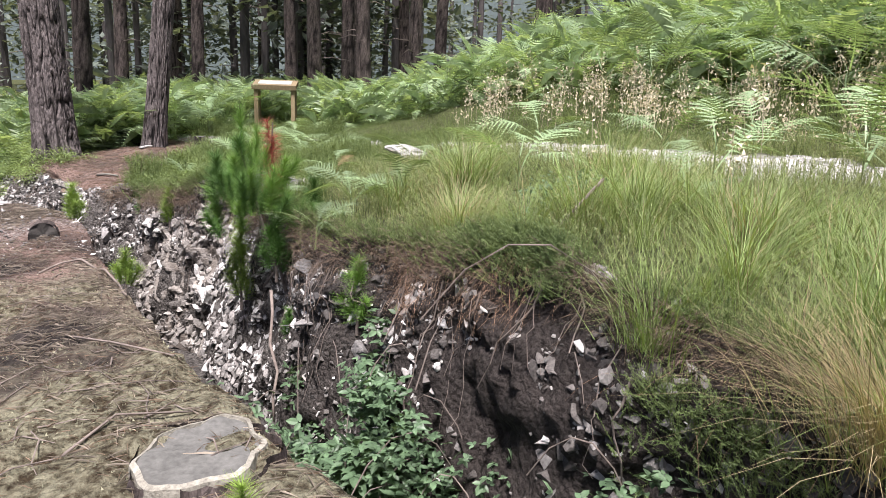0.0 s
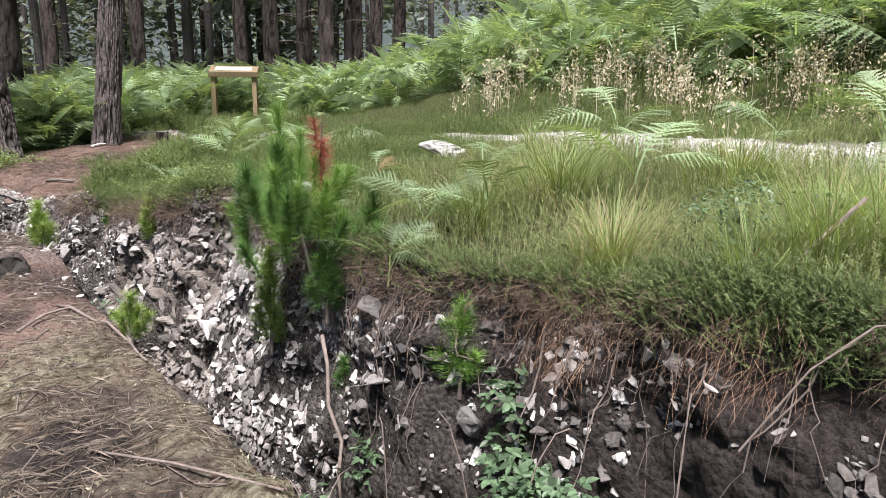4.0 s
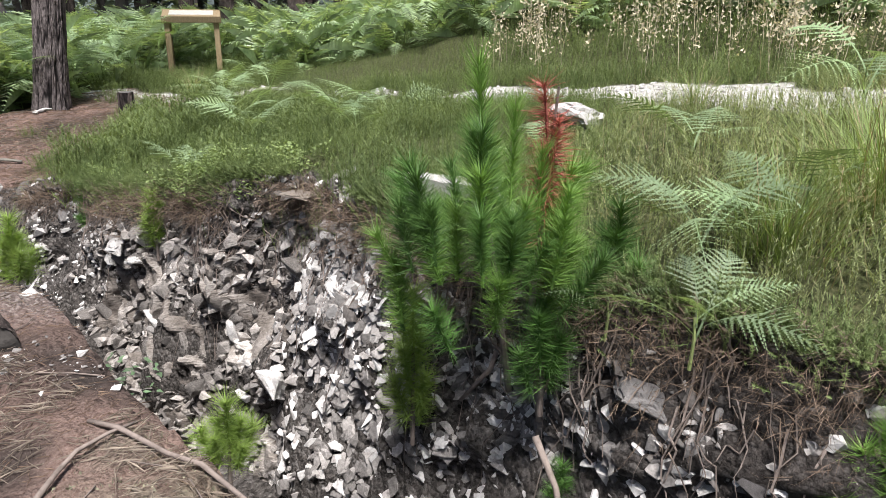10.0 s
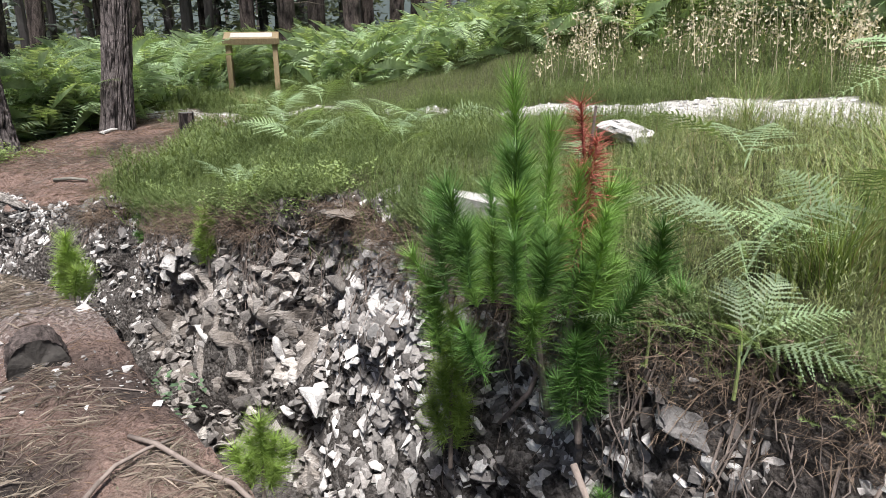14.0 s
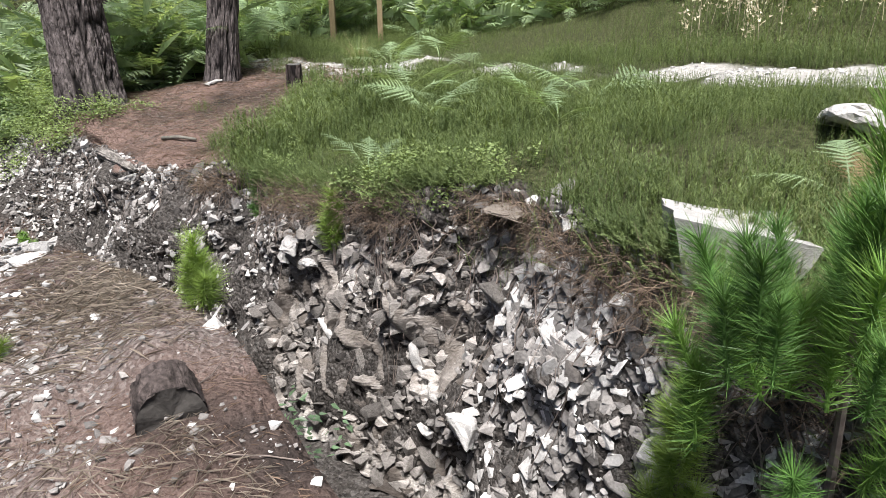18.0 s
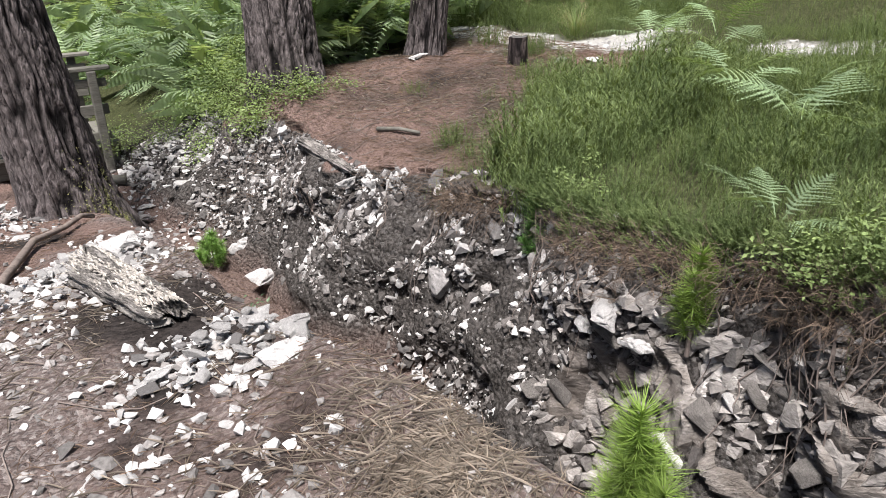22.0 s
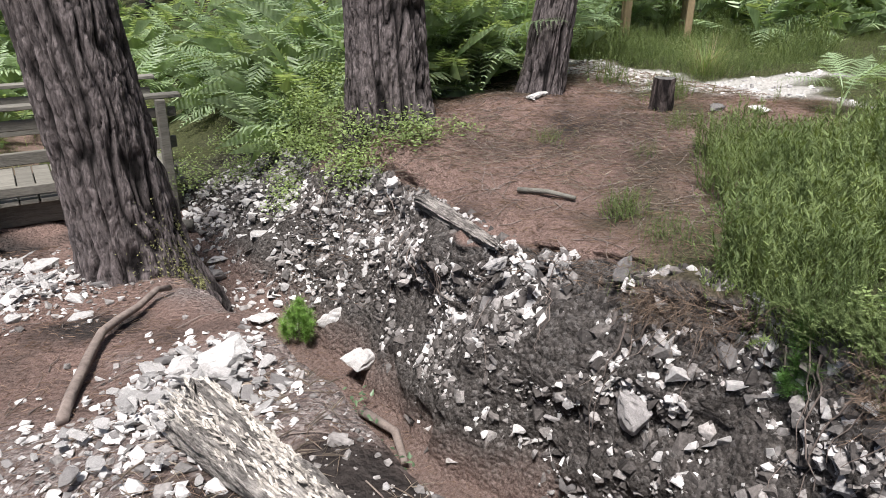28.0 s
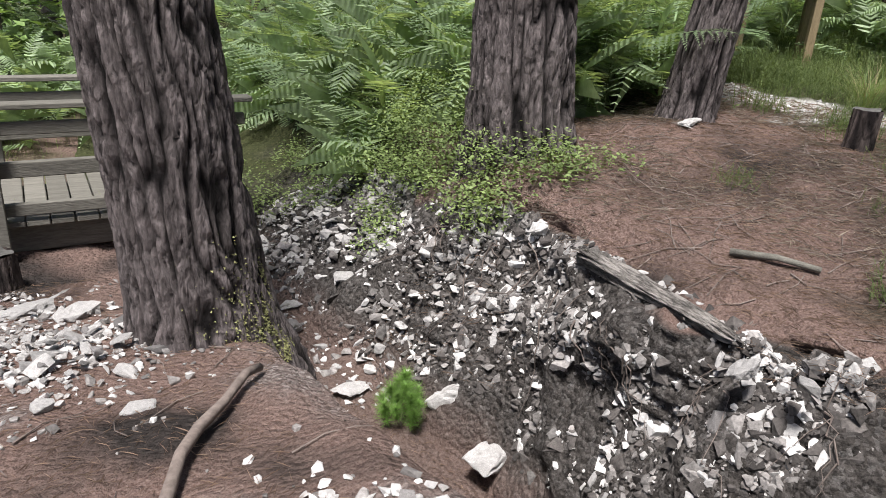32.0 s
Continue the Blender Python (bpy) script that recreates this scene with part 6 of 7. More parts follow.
# ---- litter, sticks, roots ----
def litter():
    heap = Heap()
    n = 26000
    x, y = rng.uniform(-1.6, 1.3, n), rng.uniform(1.0, 13, n)
    k = (x < key(y, NEAR_X) + 0.05) & (fbm(x * 1.2, y * 1.2, 51.0) > -0.35) & (rng.rand(n) < np.interp(y, [3.5, 5.2], [0.6, 1.0]))
    x, y = x[k], y[k]
    x2, y2 = region_points(34000, 1.9, 5.2, 8.8, 13.4, lambda x, y: (x > key(y, FAR_X)) & (y - 9.1 - 0.6 * (x - 2.5) > 0))
    x3, y3 = region_points(2500, 0.9, 1.7, 9.3, 12, lambda x, y: x > 0)
    x, y = np.concatenate([x, x2, x3]), np.concatenate([y, y2, y3])
    z = ground_z(x, y) + 0.004 + 0.008 * rng.rand(len(x))
    v, f = [(-0.5, -0.01, 0), (0.0, -0.01, 0.05), (0.5, 0.012, 0.0), (0.0, 0.012, 0.05)], [(0, 1, 2), (0, 2, 3)]
    heap.scatter(v, f, np.stack([x, y, z], -1), rng.uniform(0, 6.3, len(x)), rng.normal(0, 0.16, len(x)), rng.uniform(0, 6.3, len(x)), rng.uniform(0.025, 0.08, len(x)))
    heap.object("needle_litter", NEEDLES, "fallen red-brown pine needles strewn over the ground", "litter")
    pale = Heap()
    n = 2600
    a, r = rng.uniform(0, 6.3, n), np.abs(rng.normal(0, 0.3, n))
    x, y = 1.0 + 0.75 * r * np.cos(a), 7.05 + r * np.sin(a)
    k = x < key(y, NEAR_X) + 0.05
    x, y = x[k], y[k]
    pale.scatter(v, f, np.stack([x, y, ground_z(x, y) + 0.006 + 0.012 * rng.rand(len(x))], -1), rng.uniform(0, 6.3, len(x)), rng.normal(0, 0.2, len(x)), rng.uniform(0, 6.3, len(x)), rng.uniform(0.05, 0.14, len(x)))
    x, y = region_points(11000, -1.0, 1.2, 1.0, 9.5, lambda x, y: (x < key(y, NEAR_X)) & (fbm(x * 1.6, y * 1.6, 61.0) > 0.0) & (y > 0.9))
    pale.scatter(v, f, np.stack([x, y, ground_z(x, y) + 0.006 + 0.008 * rng.rand(len(x))], -1), rng.uniform(0, 6.3, len(x)), rng.normal(0, 0.2, len(x)), rng.uniform(0, 6.3, len(x)), rng.uniform(0.05, 0.14, len(x)))
    x, y = region_points(9000, -0.6, 1.15, 3.4, 6.0, lambda x, y: (x < key(y, NEAR_X)) & (fbm(x * 1.6, y * 1.6, 65.0) > -0.3))
    pale.scatter(v, f, np.stack([x, y, ground_z(x, y) + 0.006 + 0.012 * rng.rand(len(x))], -1), rng.uniform(0, 6.3, len(x)), rng.normal(0, 0.25, len(x)), rng.uniform(0, 6.3, len(x)), rng.uniform(0.04, 0.12, len(x)))
    x, y = region_points(15000, 1.9, 5.0, 8.9, 13.2, lambda x, y: (x > key(y, FAR_X) + 0.05) & (y - 9.1 - 0.6 * (x - 2.5) > 0) & (fbm(x * 1.3, y * 1.3, 63.0) > -0.25))
    pale.scatter(np.array(v) * (1, 1.5, 1), f, np.stack([x, y, ground_z(x, y) + 0.006 + 0.012 * rng.rand(len(x))], -1), rng.uniform(0, 6.3, len(x)), rng.normal(0, 0.2, len(x)), rng.uniform(0, 6.3, len(x)), rng.uniform(0.03, 0.11, len(x)))
    pale.object("straw_litter", STRAW_OLD, "pale dry stalks and needles strewn at the trench edge", "litter")
    moss = Heap()
    x, y = region_points(60000, -1.4, 1.15, 1.0, 6.0, lambda x, y: (x < key(y, NEAR_X)) & (fbm(x * 1.5, y * 1.5, 4.0) + (5.4 - y) * 0.5 > -0.25))
    spread(moss, [([(-0.4, 0, 0), (0.4, 0, 0), (0.1, 0.25, 1)], [(0, 1, 2)]), ([(0, -0.4, 0), (0, 0.4, 0), (-0.25, 0, 1)], [(0, 1, 2)])], x, y, rng.uniform(0.008, 0.02, len(x)), 0.9)
    moss.object("moss_carpet", MOSS, "pale yellow-green moss carpeting the near bank", "moss")


def stick(points, r, label, name="stick", material=None, sides=8):
    v, f = tube(points, np.linspace(r, r * 0.7, len(points)), sides, 0.12, len(points) + int(r * 1000))
    ob = mesh_object(name, v, f, material or TWIG, True)
    return tagged(ob, label, "stick", "fallen sticks")


def on_ground(pts, lift=0.012):
    return [(x, y, gz(x, y) + lift + h) for x, y, h in pts]


stick(on_ground([(-0.08, 9.6, 0), (-0.06, 9.8, 0.01), (-0.03, 9.98, 0.02), (0.01, 10.18, 0.025), (0.06, 10.36, 0.03), (0.13, 10.54, 0.035), (0.23, 10.7, 0.04), (0.33, 10.86, 0.04), (0.4, 10.98, 0.02)], 0.02), 0.024, "smooth bent grey-brown branch lying on needle litter", "branch")
stick(on_ground([(1.0, 5.35, 0.0), (1.03, 5.22, 0.015), (1.09, 5.05, 0.02), (1.1, 4.88, 0.01), (1.14, 4.7, 0.02), (1.12, 4.55, 0.01), (1.1, 4.4, 0.0)]), 0.009, "thin fallen stick at the trench edge")
stick(on_ground([(0.75, 5.1, 0.0), (0.83, 5.16, 0.015), (0.9, 5.2, 0.02), (1.0, 5.21, 0.01), (1.1, 5.25, 0.01)]), 0.008, "thin fallen stick at the trench edge")
stick(on_ground([(0.6, 3.6, 0), (0.75, 3.3, 0.01), (0.9, 2.9, 0)]), 0.006, "thin fallen stick on moss")
stick(on_ground([(0.35, 2.3, 0), (0.55, 2.45, 0.01), (0.8, 2.4, 0)]), 0.005, "thin fallen stick beside a cut stump")
stick(on_ground([(2.38, 10.6, 0.01), (2.48, 10.44, 0.02), (2.58, 10.3, 0.01)], 0.016), 0.017, "short barkless branch lying on needle litter", "branch", WOOD_GREY)
stick([(1.35, 10.6, -1.5), (1.45, 10.3, -1.48), (1.4, 10.05, -1.5)], 0.03, "dark short log in the trench bottom", "branch")
stick([(2.05, 4.4, -0.3), (2.0, 4.28, -0.42), (1.93, 4.18, -0.6), (1.92, 4.05, -0.75), (1.86, 4.0, -0.9), (1.84, 3.95, -1.05)], 0.012, "bare dead branch leaning on the bank", "branch")
stick([(2.55, 2.0, 0.75), (2.42, 2.2, 0.45), (2.2, 2.45, 0.1), (2.05, 2.5, -0.35), (2.0, 2.5, -0.8)], 0.0075, "thin bare stem hanging down the bank")
stick([(2.33, 4.72, -0.05), (2.26, 4.75, -0.25), (2.2, 4.85, -0.4)], 0.012, "bare root of a young pine over the bank", "root")


def twigs_and_roots():
    heap = Heap()
    for k in range(720):
        x, y = rng.uniform(-1.2, 1.2), rng.uniform(1.2, 12.5 if k < 420 else 5.6)
        if rng.rand() < 0.4:
            x, y = rng.uniform(2.1, 4.4), rng.uniform(9.6, 12.6)
        elif x > key(y, NEAR_X):
            continue
        a, L = rng.uniform(0, 6.3), rng.uniform(0.1, 0.42)
        dx, dy = math.cos(a) * L, math.sin(a) * L
        pts = [(x + dx * t + rng.normal(0, 0.012), y + dy * t + rng.normal(0, 0.012)) for t in (0, 0.35, 0.7, 1)]
        v, f = tube([(px, py, gz(px, py) + 0.008) for px, py in pts], [0.0026 + 0.002 * (k % 7 == 0), 0.0024, 0.002, 0.0012], 5)
        heap.add(v, tris(f))
    # roots trailing down the bank
    for _ in range(190):
        y = rng.uniform(1.2, 12.2)
        if rng.rand() < 0.35:
            y = rng.uniform(3.6, 5.0)
        if rng.rand() < 0.2:
            y = rng.uniform(6.0, 7.3)
        s1 = rng.uniform(0.75, 1.0)
        s0 = max(0.1, s1 - rng.uniform(0.15, 0.6))
        dy = rng.normal(0, 0.15)
        ss = np.linspace(s1, s0, 9) + rng.normal(0, 0.02, 9)
        p = wall_point(y + dy * np.linspace(0, 1, 9) + np.cumsum(rng.normal(0, 0.022, 9)), np.clip(ss, 0.02, 1)) - np.array([0.04, 0, 0])
        v, f = tube(p, np.linspace(0.0035, 0.0012, 9) * rng.uniform(0.5, 1.5), 4)
        heap.add(v, tris(f))
    # bramble canes
    for _ in range(40):
        x, y = rng.uniform(1.1, 2.1), rng.uniform(1.2, 4.2)
        a, L, h = rng.uniform(0, 6.3), rng.uniform(0.3, 0.8), rng.uniform(0.15, 0.4)
        z = gz(x, y)
        v, f = tube([(x + math.cos(a) * L * t, y + math.sin(a) * L * t, z + 4 * h * t * (1 - t)) for t in np.linspace(0, 1, 6)], [0.003] * 6, 5)
        heap.add(v, tris(f))
    heap.object("twigs_and_roots", TWIG, "dead twigs, trailing roots and bramble canes", "twigs")


def bank_fringe():
    """Dead heath, roots and green growth hanging over the lip of the far bank."""
    dead, green = Heap(), Heap()
    n = 5200
    y = rng.uniform(0.2, 9.6, n)
    s = np.clip(np.interp(y, [3.5, 5], [1.06, 0.97]) - np.abs(rng.normal(0, 0.16, n)) * np.interp(y, [0, 2.2, 3.2, 4.6, 6, 9.6], [0.5, 0.6, 0.9, 0.8, 0.6, 0.45]), 0.05, 1.2)
    keep = vnoise(y * 2.1, s * 2, 71.0) + 0.5 * vnoise(y * 6, s * 5, 72.0) > -0.25
    y, s = y[keep], s[keep]
    p = wall_point(y, s) - np.array([0.02, 0, 0])
    k = len(y)
    pick = rng.randint(0, 5, k)
    for t in range(5):
        m = pick == t
        j = m.sum()
        v, f = SPRIGS_THIN[t]
        dead.scatter(v, f, p[m], rng.uniform(0, 6.3, j), rng.uniform(0.6, 2.4, j), rng.normal(3.14, 0.7, j), rng.uniform(0.06, 0.2, j))
    dead.object("dead_heath_fringe", DEAD_HEATH, "brown dead heath and rootlets hanging over the bank's lip", "heath")
    n = 9000
    y = np.concatenate([rng.uniform(0.2, 2.6, n), rng.uniform(2.6, 9.0, n)])
    s = np.clip(1.1 - np.abs(rng.normal(0, 0.2, len(y))) * np.interp(y, [0, 1.4, 2.2, 3.4, 9.6], [1.9, 1.3, 0.5, 0.4, 0.5]), 0.08, 1.25)
    keep = vnoise(y * 1.9, s * 2.2, 81.0) > np.interp(y, [0, 1.2, 1.9, 3.2, 3.8, 9.6], [-0.4, -0.2, 0.3, 0.3, -0.3, -0.3])
    y, s = y[keep], s[keep]
    p = wall_point(y, s) - np.array([0.02, 0, 0])
    k = len(y)
    pick = rng.randint(0, 5, k)
    for t in range(5):
        m = pick == t
        j = m.sum()
        v, f = SPRIGS[t]
        green.scatter(v, f, p[m], rng.uniform(0, 6.3, j), rng.uniform(0.1, 1.2, j), rng.normal(3.14, 0.8, j), rng.uniform(0.06, 0.17, j))
    green.object("green_heath_fringe", HEATHER, "green heath growing over the bank's lip", "heath")
    # dead grass hanging below the tufts
    hang = Heap()
    for cy, n, w in ((2.85, 420, 0.18), (2.15, 220, 0.14), (0.6, 120, 0.25)):
        y = cy + rng.normal(0, w, n)
        s = np.clip(rng.uniform(0.7, 1.1, n), 0, 1.2)
        p = wall_point(y, s) - np.array([0.03, 0, 0])
        for t, (v, f) in enumerate(BLADES_FINE):
            m = np.arange(n) % 3 == t
            j = m.sum()
            lean = rng.normal(3.14, 0.5, j)
            hang.scatter(v, f, p[m], lean, rng.uniform(1.2, 2.5, j), lean, rng.uniform(0.1, 0.24, j))
    hang.object("hanging_dead_grass", STRAW_RED, "reddish dead grass hanging over the bank", "grass")


STRAW_RED = simple_mat("red_dead_grass", (0.2, 0.11, 0.07), (0.42, 0.28, 0.19), 2.0, 0.85, 0.0, random_amount=0.4, island=True, world_space=True)
SPRIGS_THIN = [sprig(30 + n, 9, 0.05, 0.22) for n in range(5)]
bank_fringe()
def root_moss():
    heap = Heap()
    n = 2600
    a, z = rng.normal(-0.6, 0.5, n), np.abs(rng.normal(0, 0.22, n)) - 0.08
    r = 0.305 * (1 - 0.035 * z) * (1 + 0.3 * np.exp(-np.maximum(z, -0.2) * 3.4)) * 0.94
    base = gz(0.28, 11.75) - 0.05
    p = np.stack([0.28 + np.cos(a) * r - 0.105 * z, 11.75 + np.sin(a) * r + 0.03 * z, base + z], -1)
    heap.scatter([(-0.5, 0, 0), (0.5, 0, 0), (0, 0.3, 1)], [(0, 1, 2)], p, rng.uniform(0, 6.3, n), rng.uniform(0.8, 2.0, n), a, rng.uniform(0.007, 0.015, n))
    heap.object("root_moss", MOSS_GREEN, "yellow-green moss on the foot of the leaning pine", "moss")


MOSS_GREEN = simple_mat("green_moss", (0.11, 0.12, 0.05), (0.3, 0.3, 0.14), 6.0, 0.95, 0.0, random_amount=0.4, island=True, world_space=True)
root_moss()
litter()
twigs_and_roots()


# ---- stumps and logs ----
def stump(at, r, h, label, cut=True, seed=0, name="tree_stump", lean=(0, 0)):
    t = thing(name, at, label, "stump", "tree stumps")
    part("trunk_base", trunk_mesh("trunk_base", r, h, lean, BARK_FAR, 64, 0.02, 0.25, seed, 0.12, 12), None, t)
    bm = bmesh.new()
    ang = np.linspace(0, 2 * math.pi, 40, endpoint=False)
    rr = r * (1 - 0.035 * h) * (0.95 + 0.22 * vnoise(np.cos(ang) * 1.6 + seed, np.sin(ang) * 1.6))
    vs = [bm.verts.new((a * math.cos(k) + lean[0] * h, a * math.sin(k) + lean[1] * h, h + 0.012 * vnoise(k * 3.0, seed))) for a, k in zip(rr, ang)]
    c = bm.verts.new((lean[0] * h, lean[1] * h, h + 0.008))
    for k in range(40):
        bm.faces.new((vs[k], vs[(k + 1) % 40], c))
    part("cut_face", bm, WOOD_CUT, t, "grey weathered sawn face", True)
    if cut:
        bm = bmesh.new()
        n = 48
        ring = []
        for k in range(n):
            a = 2 * math.pi * k / n
            w = r * (0.97 + 0.22 * float(vnoise(math.cos(a) * 1.6 + seed, math.sin(a) * 1.6)) + 0.04 * float(vnoise(k * 0.7, seed)))
            for q, z in ((0.95, h - 0.02), (0.97, h + 0.012), (1.06, h + 0.006), (1.1, h - 0.05)):
                ring.append(bm.verts.new((w * q * math.cos(a), w * q * math.sin(a), z + 0.006 * float(vnoise(k * 0.9, q * 5)))))
        for k in range(n):
            for q in range(3):
                a, b = k * 4 + q, (k + 1) % n * 4 + q
                bm.faces.new((ring[a], ring[a + 1], ring[b + 1], ring[b]))
        part("bark_rim", bm, LICHEN, t, "pale lichen-crusted rim of bark")
    return t


WOOD_CUT_DARK = simple_mat("dark_cut_wood", (0.03, 0.027, 0.025), (0.085, 0.078, 0.072), 9, 0.95, 0.5, random_amount=0.0)
LICHEN = simple_mat("lichen_bark", (0.12, 0.105, 0.085), (0.42, 0.4, 0.34), 14, 0.95, 0.7, random_amount=0.0)
stump((0.69, 2.0, gz(0.69, 2.0) - 0.04), 0.2, 0.035, "wide low cut stump with a grey face on mossy ground", True, 3)
stump((4.12, 11.35, gz(4.12, 11.35)), 0.08, 0.24, "small dark stump on needle litter", False, 8)
stump((-0.75, 12.9, gz(-0.75, 12.9)), 0.1, 0.22, "small dark stump beside the wooden bridge", False, 11)
# short sawn log on the near bank
log = thing("sawn_log", (0.93, 5.97, gz(0.93, 5.97) + 0.005), "short sawn log with a dark cut end at the trench edge", "log")
lm = part("log_body", trunk_mesh("log_body", 0.115, -0.02, (0, 0), BARK_FAR, 64, 0.02, 0.0, 5.0, 0.1, 16), None, log)
lm.matrix_basis = pose(0, 0, 0, -94, 0, -12) @ Matrix.Diagonal((0.92, 0.92, 0.55, 1)) @ Matrix.Translation((0, 0, 0.4))
bm = bmesh.new()
ang = np.linspace(0, 2 * math.pi, 36, endpoint=False)
rim = [bm.verts.new((0.103 * math.cos(q) * (1 + 0.05 * math.sin(3 * q)), 0.103 * math.sin(q), 0.006 * math.sin(5 * q))) for q in ang]
mid = bm.verts.new((0, 0, 0.01))
for k in range(36):
    bm.faces.new((rim[(k + 1) % 36], rim[k], mid))
cf = part("cut_end", bm, WOOD_CUT_DARK, log, "dark weathered sawn end")
cf.matrix_basis = pose(0, 0, 0, -94, 0, -12) @ Matrix.Translation((0, 0, 0.004))


def rotten_log(a, b, r, label, name="rotten_log", seed=0):
    """A broken length of barkless, fibrous wood."""
    a, b = Vector(a), Vector(b)
    d = b - a
    n, sides = 70, 72
    ang, t = np.meshgrid(np.linspace(0, 2 * math.pi, sides, endpoint=False), np.linspace(0, 1, n))
    rr = r * (1 - 0.35 * t) * (1 + 0.24 * vnoise(np.cos(ang) * 5 + seed, np.sin(ang) * 5, t * 2.6) + 0.16 * vnoise(np.cos(ang) * 11, np.sin(ang) * 11, t * 7))
    rr = rr * np.clip(np.minimum(t * 9 + 0.35 + 0.4 * vnoise(np.cos(ang) * 6, np.sin(ang) * 6), (1 - t) * 9 + 0.3 + 0.4 * vnoise(np.cos(ang) * 6, np.sin(ang) * 6, 3)), 0.05, 1)
    y = t * d.length + 0.05 * vnoise(np.cos(ang) * 9, np.sin(ang) * 9, 1.0) * (np.abs(t - 0.5) > 0.4)
    i = np.arange(n * sides).reshape(n, sides)
    j = np.roll(i, -1, 1)
    q = np.stack([i[:-1], j[:-1], j[1:], i[1:]], -1).reshape(-1, 4)
    me = quick_mesh(name, np.stack([np.cos(ang) * rr, y, np.sin(ang) * rr], -1).reshape(-1, 3), q, WOOD_DEAD, True)
    ob = new(name, me)
    ob.matrix_world = Matrix.Translation(a) @ d.to_track_quat("Y", "Z").to_matrix().to_4x4()
    return tagged(ob, label, "log")


rotten_log((0.33, 9.25, gz(0.33, 9.25) + 0.06), (0.58, 8.35, gz(0.58, 8.35) + 0.03), 0.1, "crumbling fibrous grey log at the trench edge")
def splinters():
    heap = Heap()
    n = 1300
    t, a = rng.rand(n), rng.uniform(-0.4, 3.5, n)
    ax, bx = np.array([0.33, 9.25]), np.array([0.58, 8.35])
    c = ax + (bx - ax) * t[:, None]
    r = 0.1 * (1 - 0.3 * t)
    z0 = np.array([gz(*ax) + 0.06, gz(*bx) + 0.03])
    p = np.stack([c[:, 0] + np.cos(a) * r, c[:, 1], z0[0] + (z0[1] - z0[0]) * t + np.sin(a) * r], -1)
    v, f = SHARDS[3]
    heap.scatter(v, tris(f), p, rng.normal(1.85, 0.2, n), rng.normal(0, 0.25, n), rng.uniform(0, 6.3, n), np.stack([rng.uniform(0.02, 0.07, n), rng.uniform(0.006, 0.014, n), rng.uniform(0.006, 0.018, n)], -1))
    heap.object("rotten_wood_flakes", RUBBLE_WOOD, "pale flakes of rotten wood on a crumbling log", "wood flakes")


RUBBLE_WOOD = simple_mat("wood_flakes", (0.14, 0.12, 0.1), (0.66, 0.62, 0.56), 14, 0.95, 0.5, (1, 1, 1), 0.4, island=True, world_space=True)
splinters()
rotten_log((1.93, 11.05, -0.36), (1.98, 10.15, -0.36), 0.05, "peeling grey log along the bank's edge", seed=4)
stick(on_ground([(0.75, 13.0, 0), (0.45, 13.1, 0.02), (0.1, 13.0, 0.02)], 0.05), 0.05, "short grey log by the bridge", "branch", WOOD_GREY)


# ---- footbridge ----
def footbridge():
    b = thing("footbridge", (-0.115, 14.09, -0.82), "weathered grey timber footbridge with post and rail sides", "bridge", turn=6.0)
    for k in range(12):
        part("deck_board", box(bmesh.new(), (0.135, 1.12, 0.04), (-0.8 + k * 0.145, 0, 0.0), (0, 0, random.uniform(-0.6, 0.6)), 0.006), WOOD_GREY, b)
    for side in (-0.55, 0.55):
        part("kerb_rail", box(bmesh.new(), (1.6, 0.05, 0.08), (0, side, 0.1)), WOOD_GREY, b)
        part("mid_rail", box(bmesh.new(), (1.65, 0.04, 0.1), (0, side, 0.36)), WOOD_GREY, b)
        part("upper_rail", box(bmesh.new(), (1.7, 0.04, 0.08), (0, side, 0.62)), WOOD_GREY, b)
        part("top_rail", box(bmesh.new(), (1.8, 0.12, 0.035), (0, side, 0.76)), WOOD_GREY, b)
        for x in (-0.72, 0.72):
            part("post", box(bmesh.new(), (0.08, 0.08, 1.12), (x, side + (0.066 if side > 0 else -0.066), 0.18)), WOOD_GREY, b)
        part("beam", box(bmesh.new(), (1.7, 0.14, 0.2), (0, side * 0.7, -0.125)), WOOD_GREY, b)


footbridge()


# ---- forest ----
def far_pine(x, y, r, h=9.0, lean=(0, 0), seed=0, crown=True):
    t = thing("pine_tree", (x, y, gz(x, y) - 0.05), "tall straight forest pine with rough bark and dead lower branches", "tree", "forest pines")
    part("trunk", trunk_mesh("trunk", r, h, lean, BARK_FAR, 36, 0.12, 0.25, seed, 0.1, 12), None, t)
    rr = random.Random(int(seed * 10))
    for k in range(9):
        z = rr.uniform(1.4, h * 0.75)
        a, L = rr.uniform(0, 6.3), rr.uniform(0.5, 1.5)
        v, f = tube([(lean[0] * z, lean[1] * z, z), (lean[0] * z + math.cos(a) * L * 0.5, lean[1] * z + math.sin(a) * L * 0.5, z + 0.06), (lean[0] * z + math.cos(a) * L, lean[1] * z + math.sin(a) * L, z + rr.uniform(-0.15, 0.1))], [0.018, 0.012, 0.004], 5)
        bm = bmesh.new()
        vs = [bm.verts.new(p) for p in v]
        for q in f:
            bm.faces.new([vs[n] for n in q])
        part("branch", bm, TWIG, t)
    c = part("crown", CROWN, None, t)
    c.matrix_basis = Matrix.Translation((lean[0] * h, lean[1] * h, h)) @ Matrix.Rotation(seed, 4, "Z")
    return t


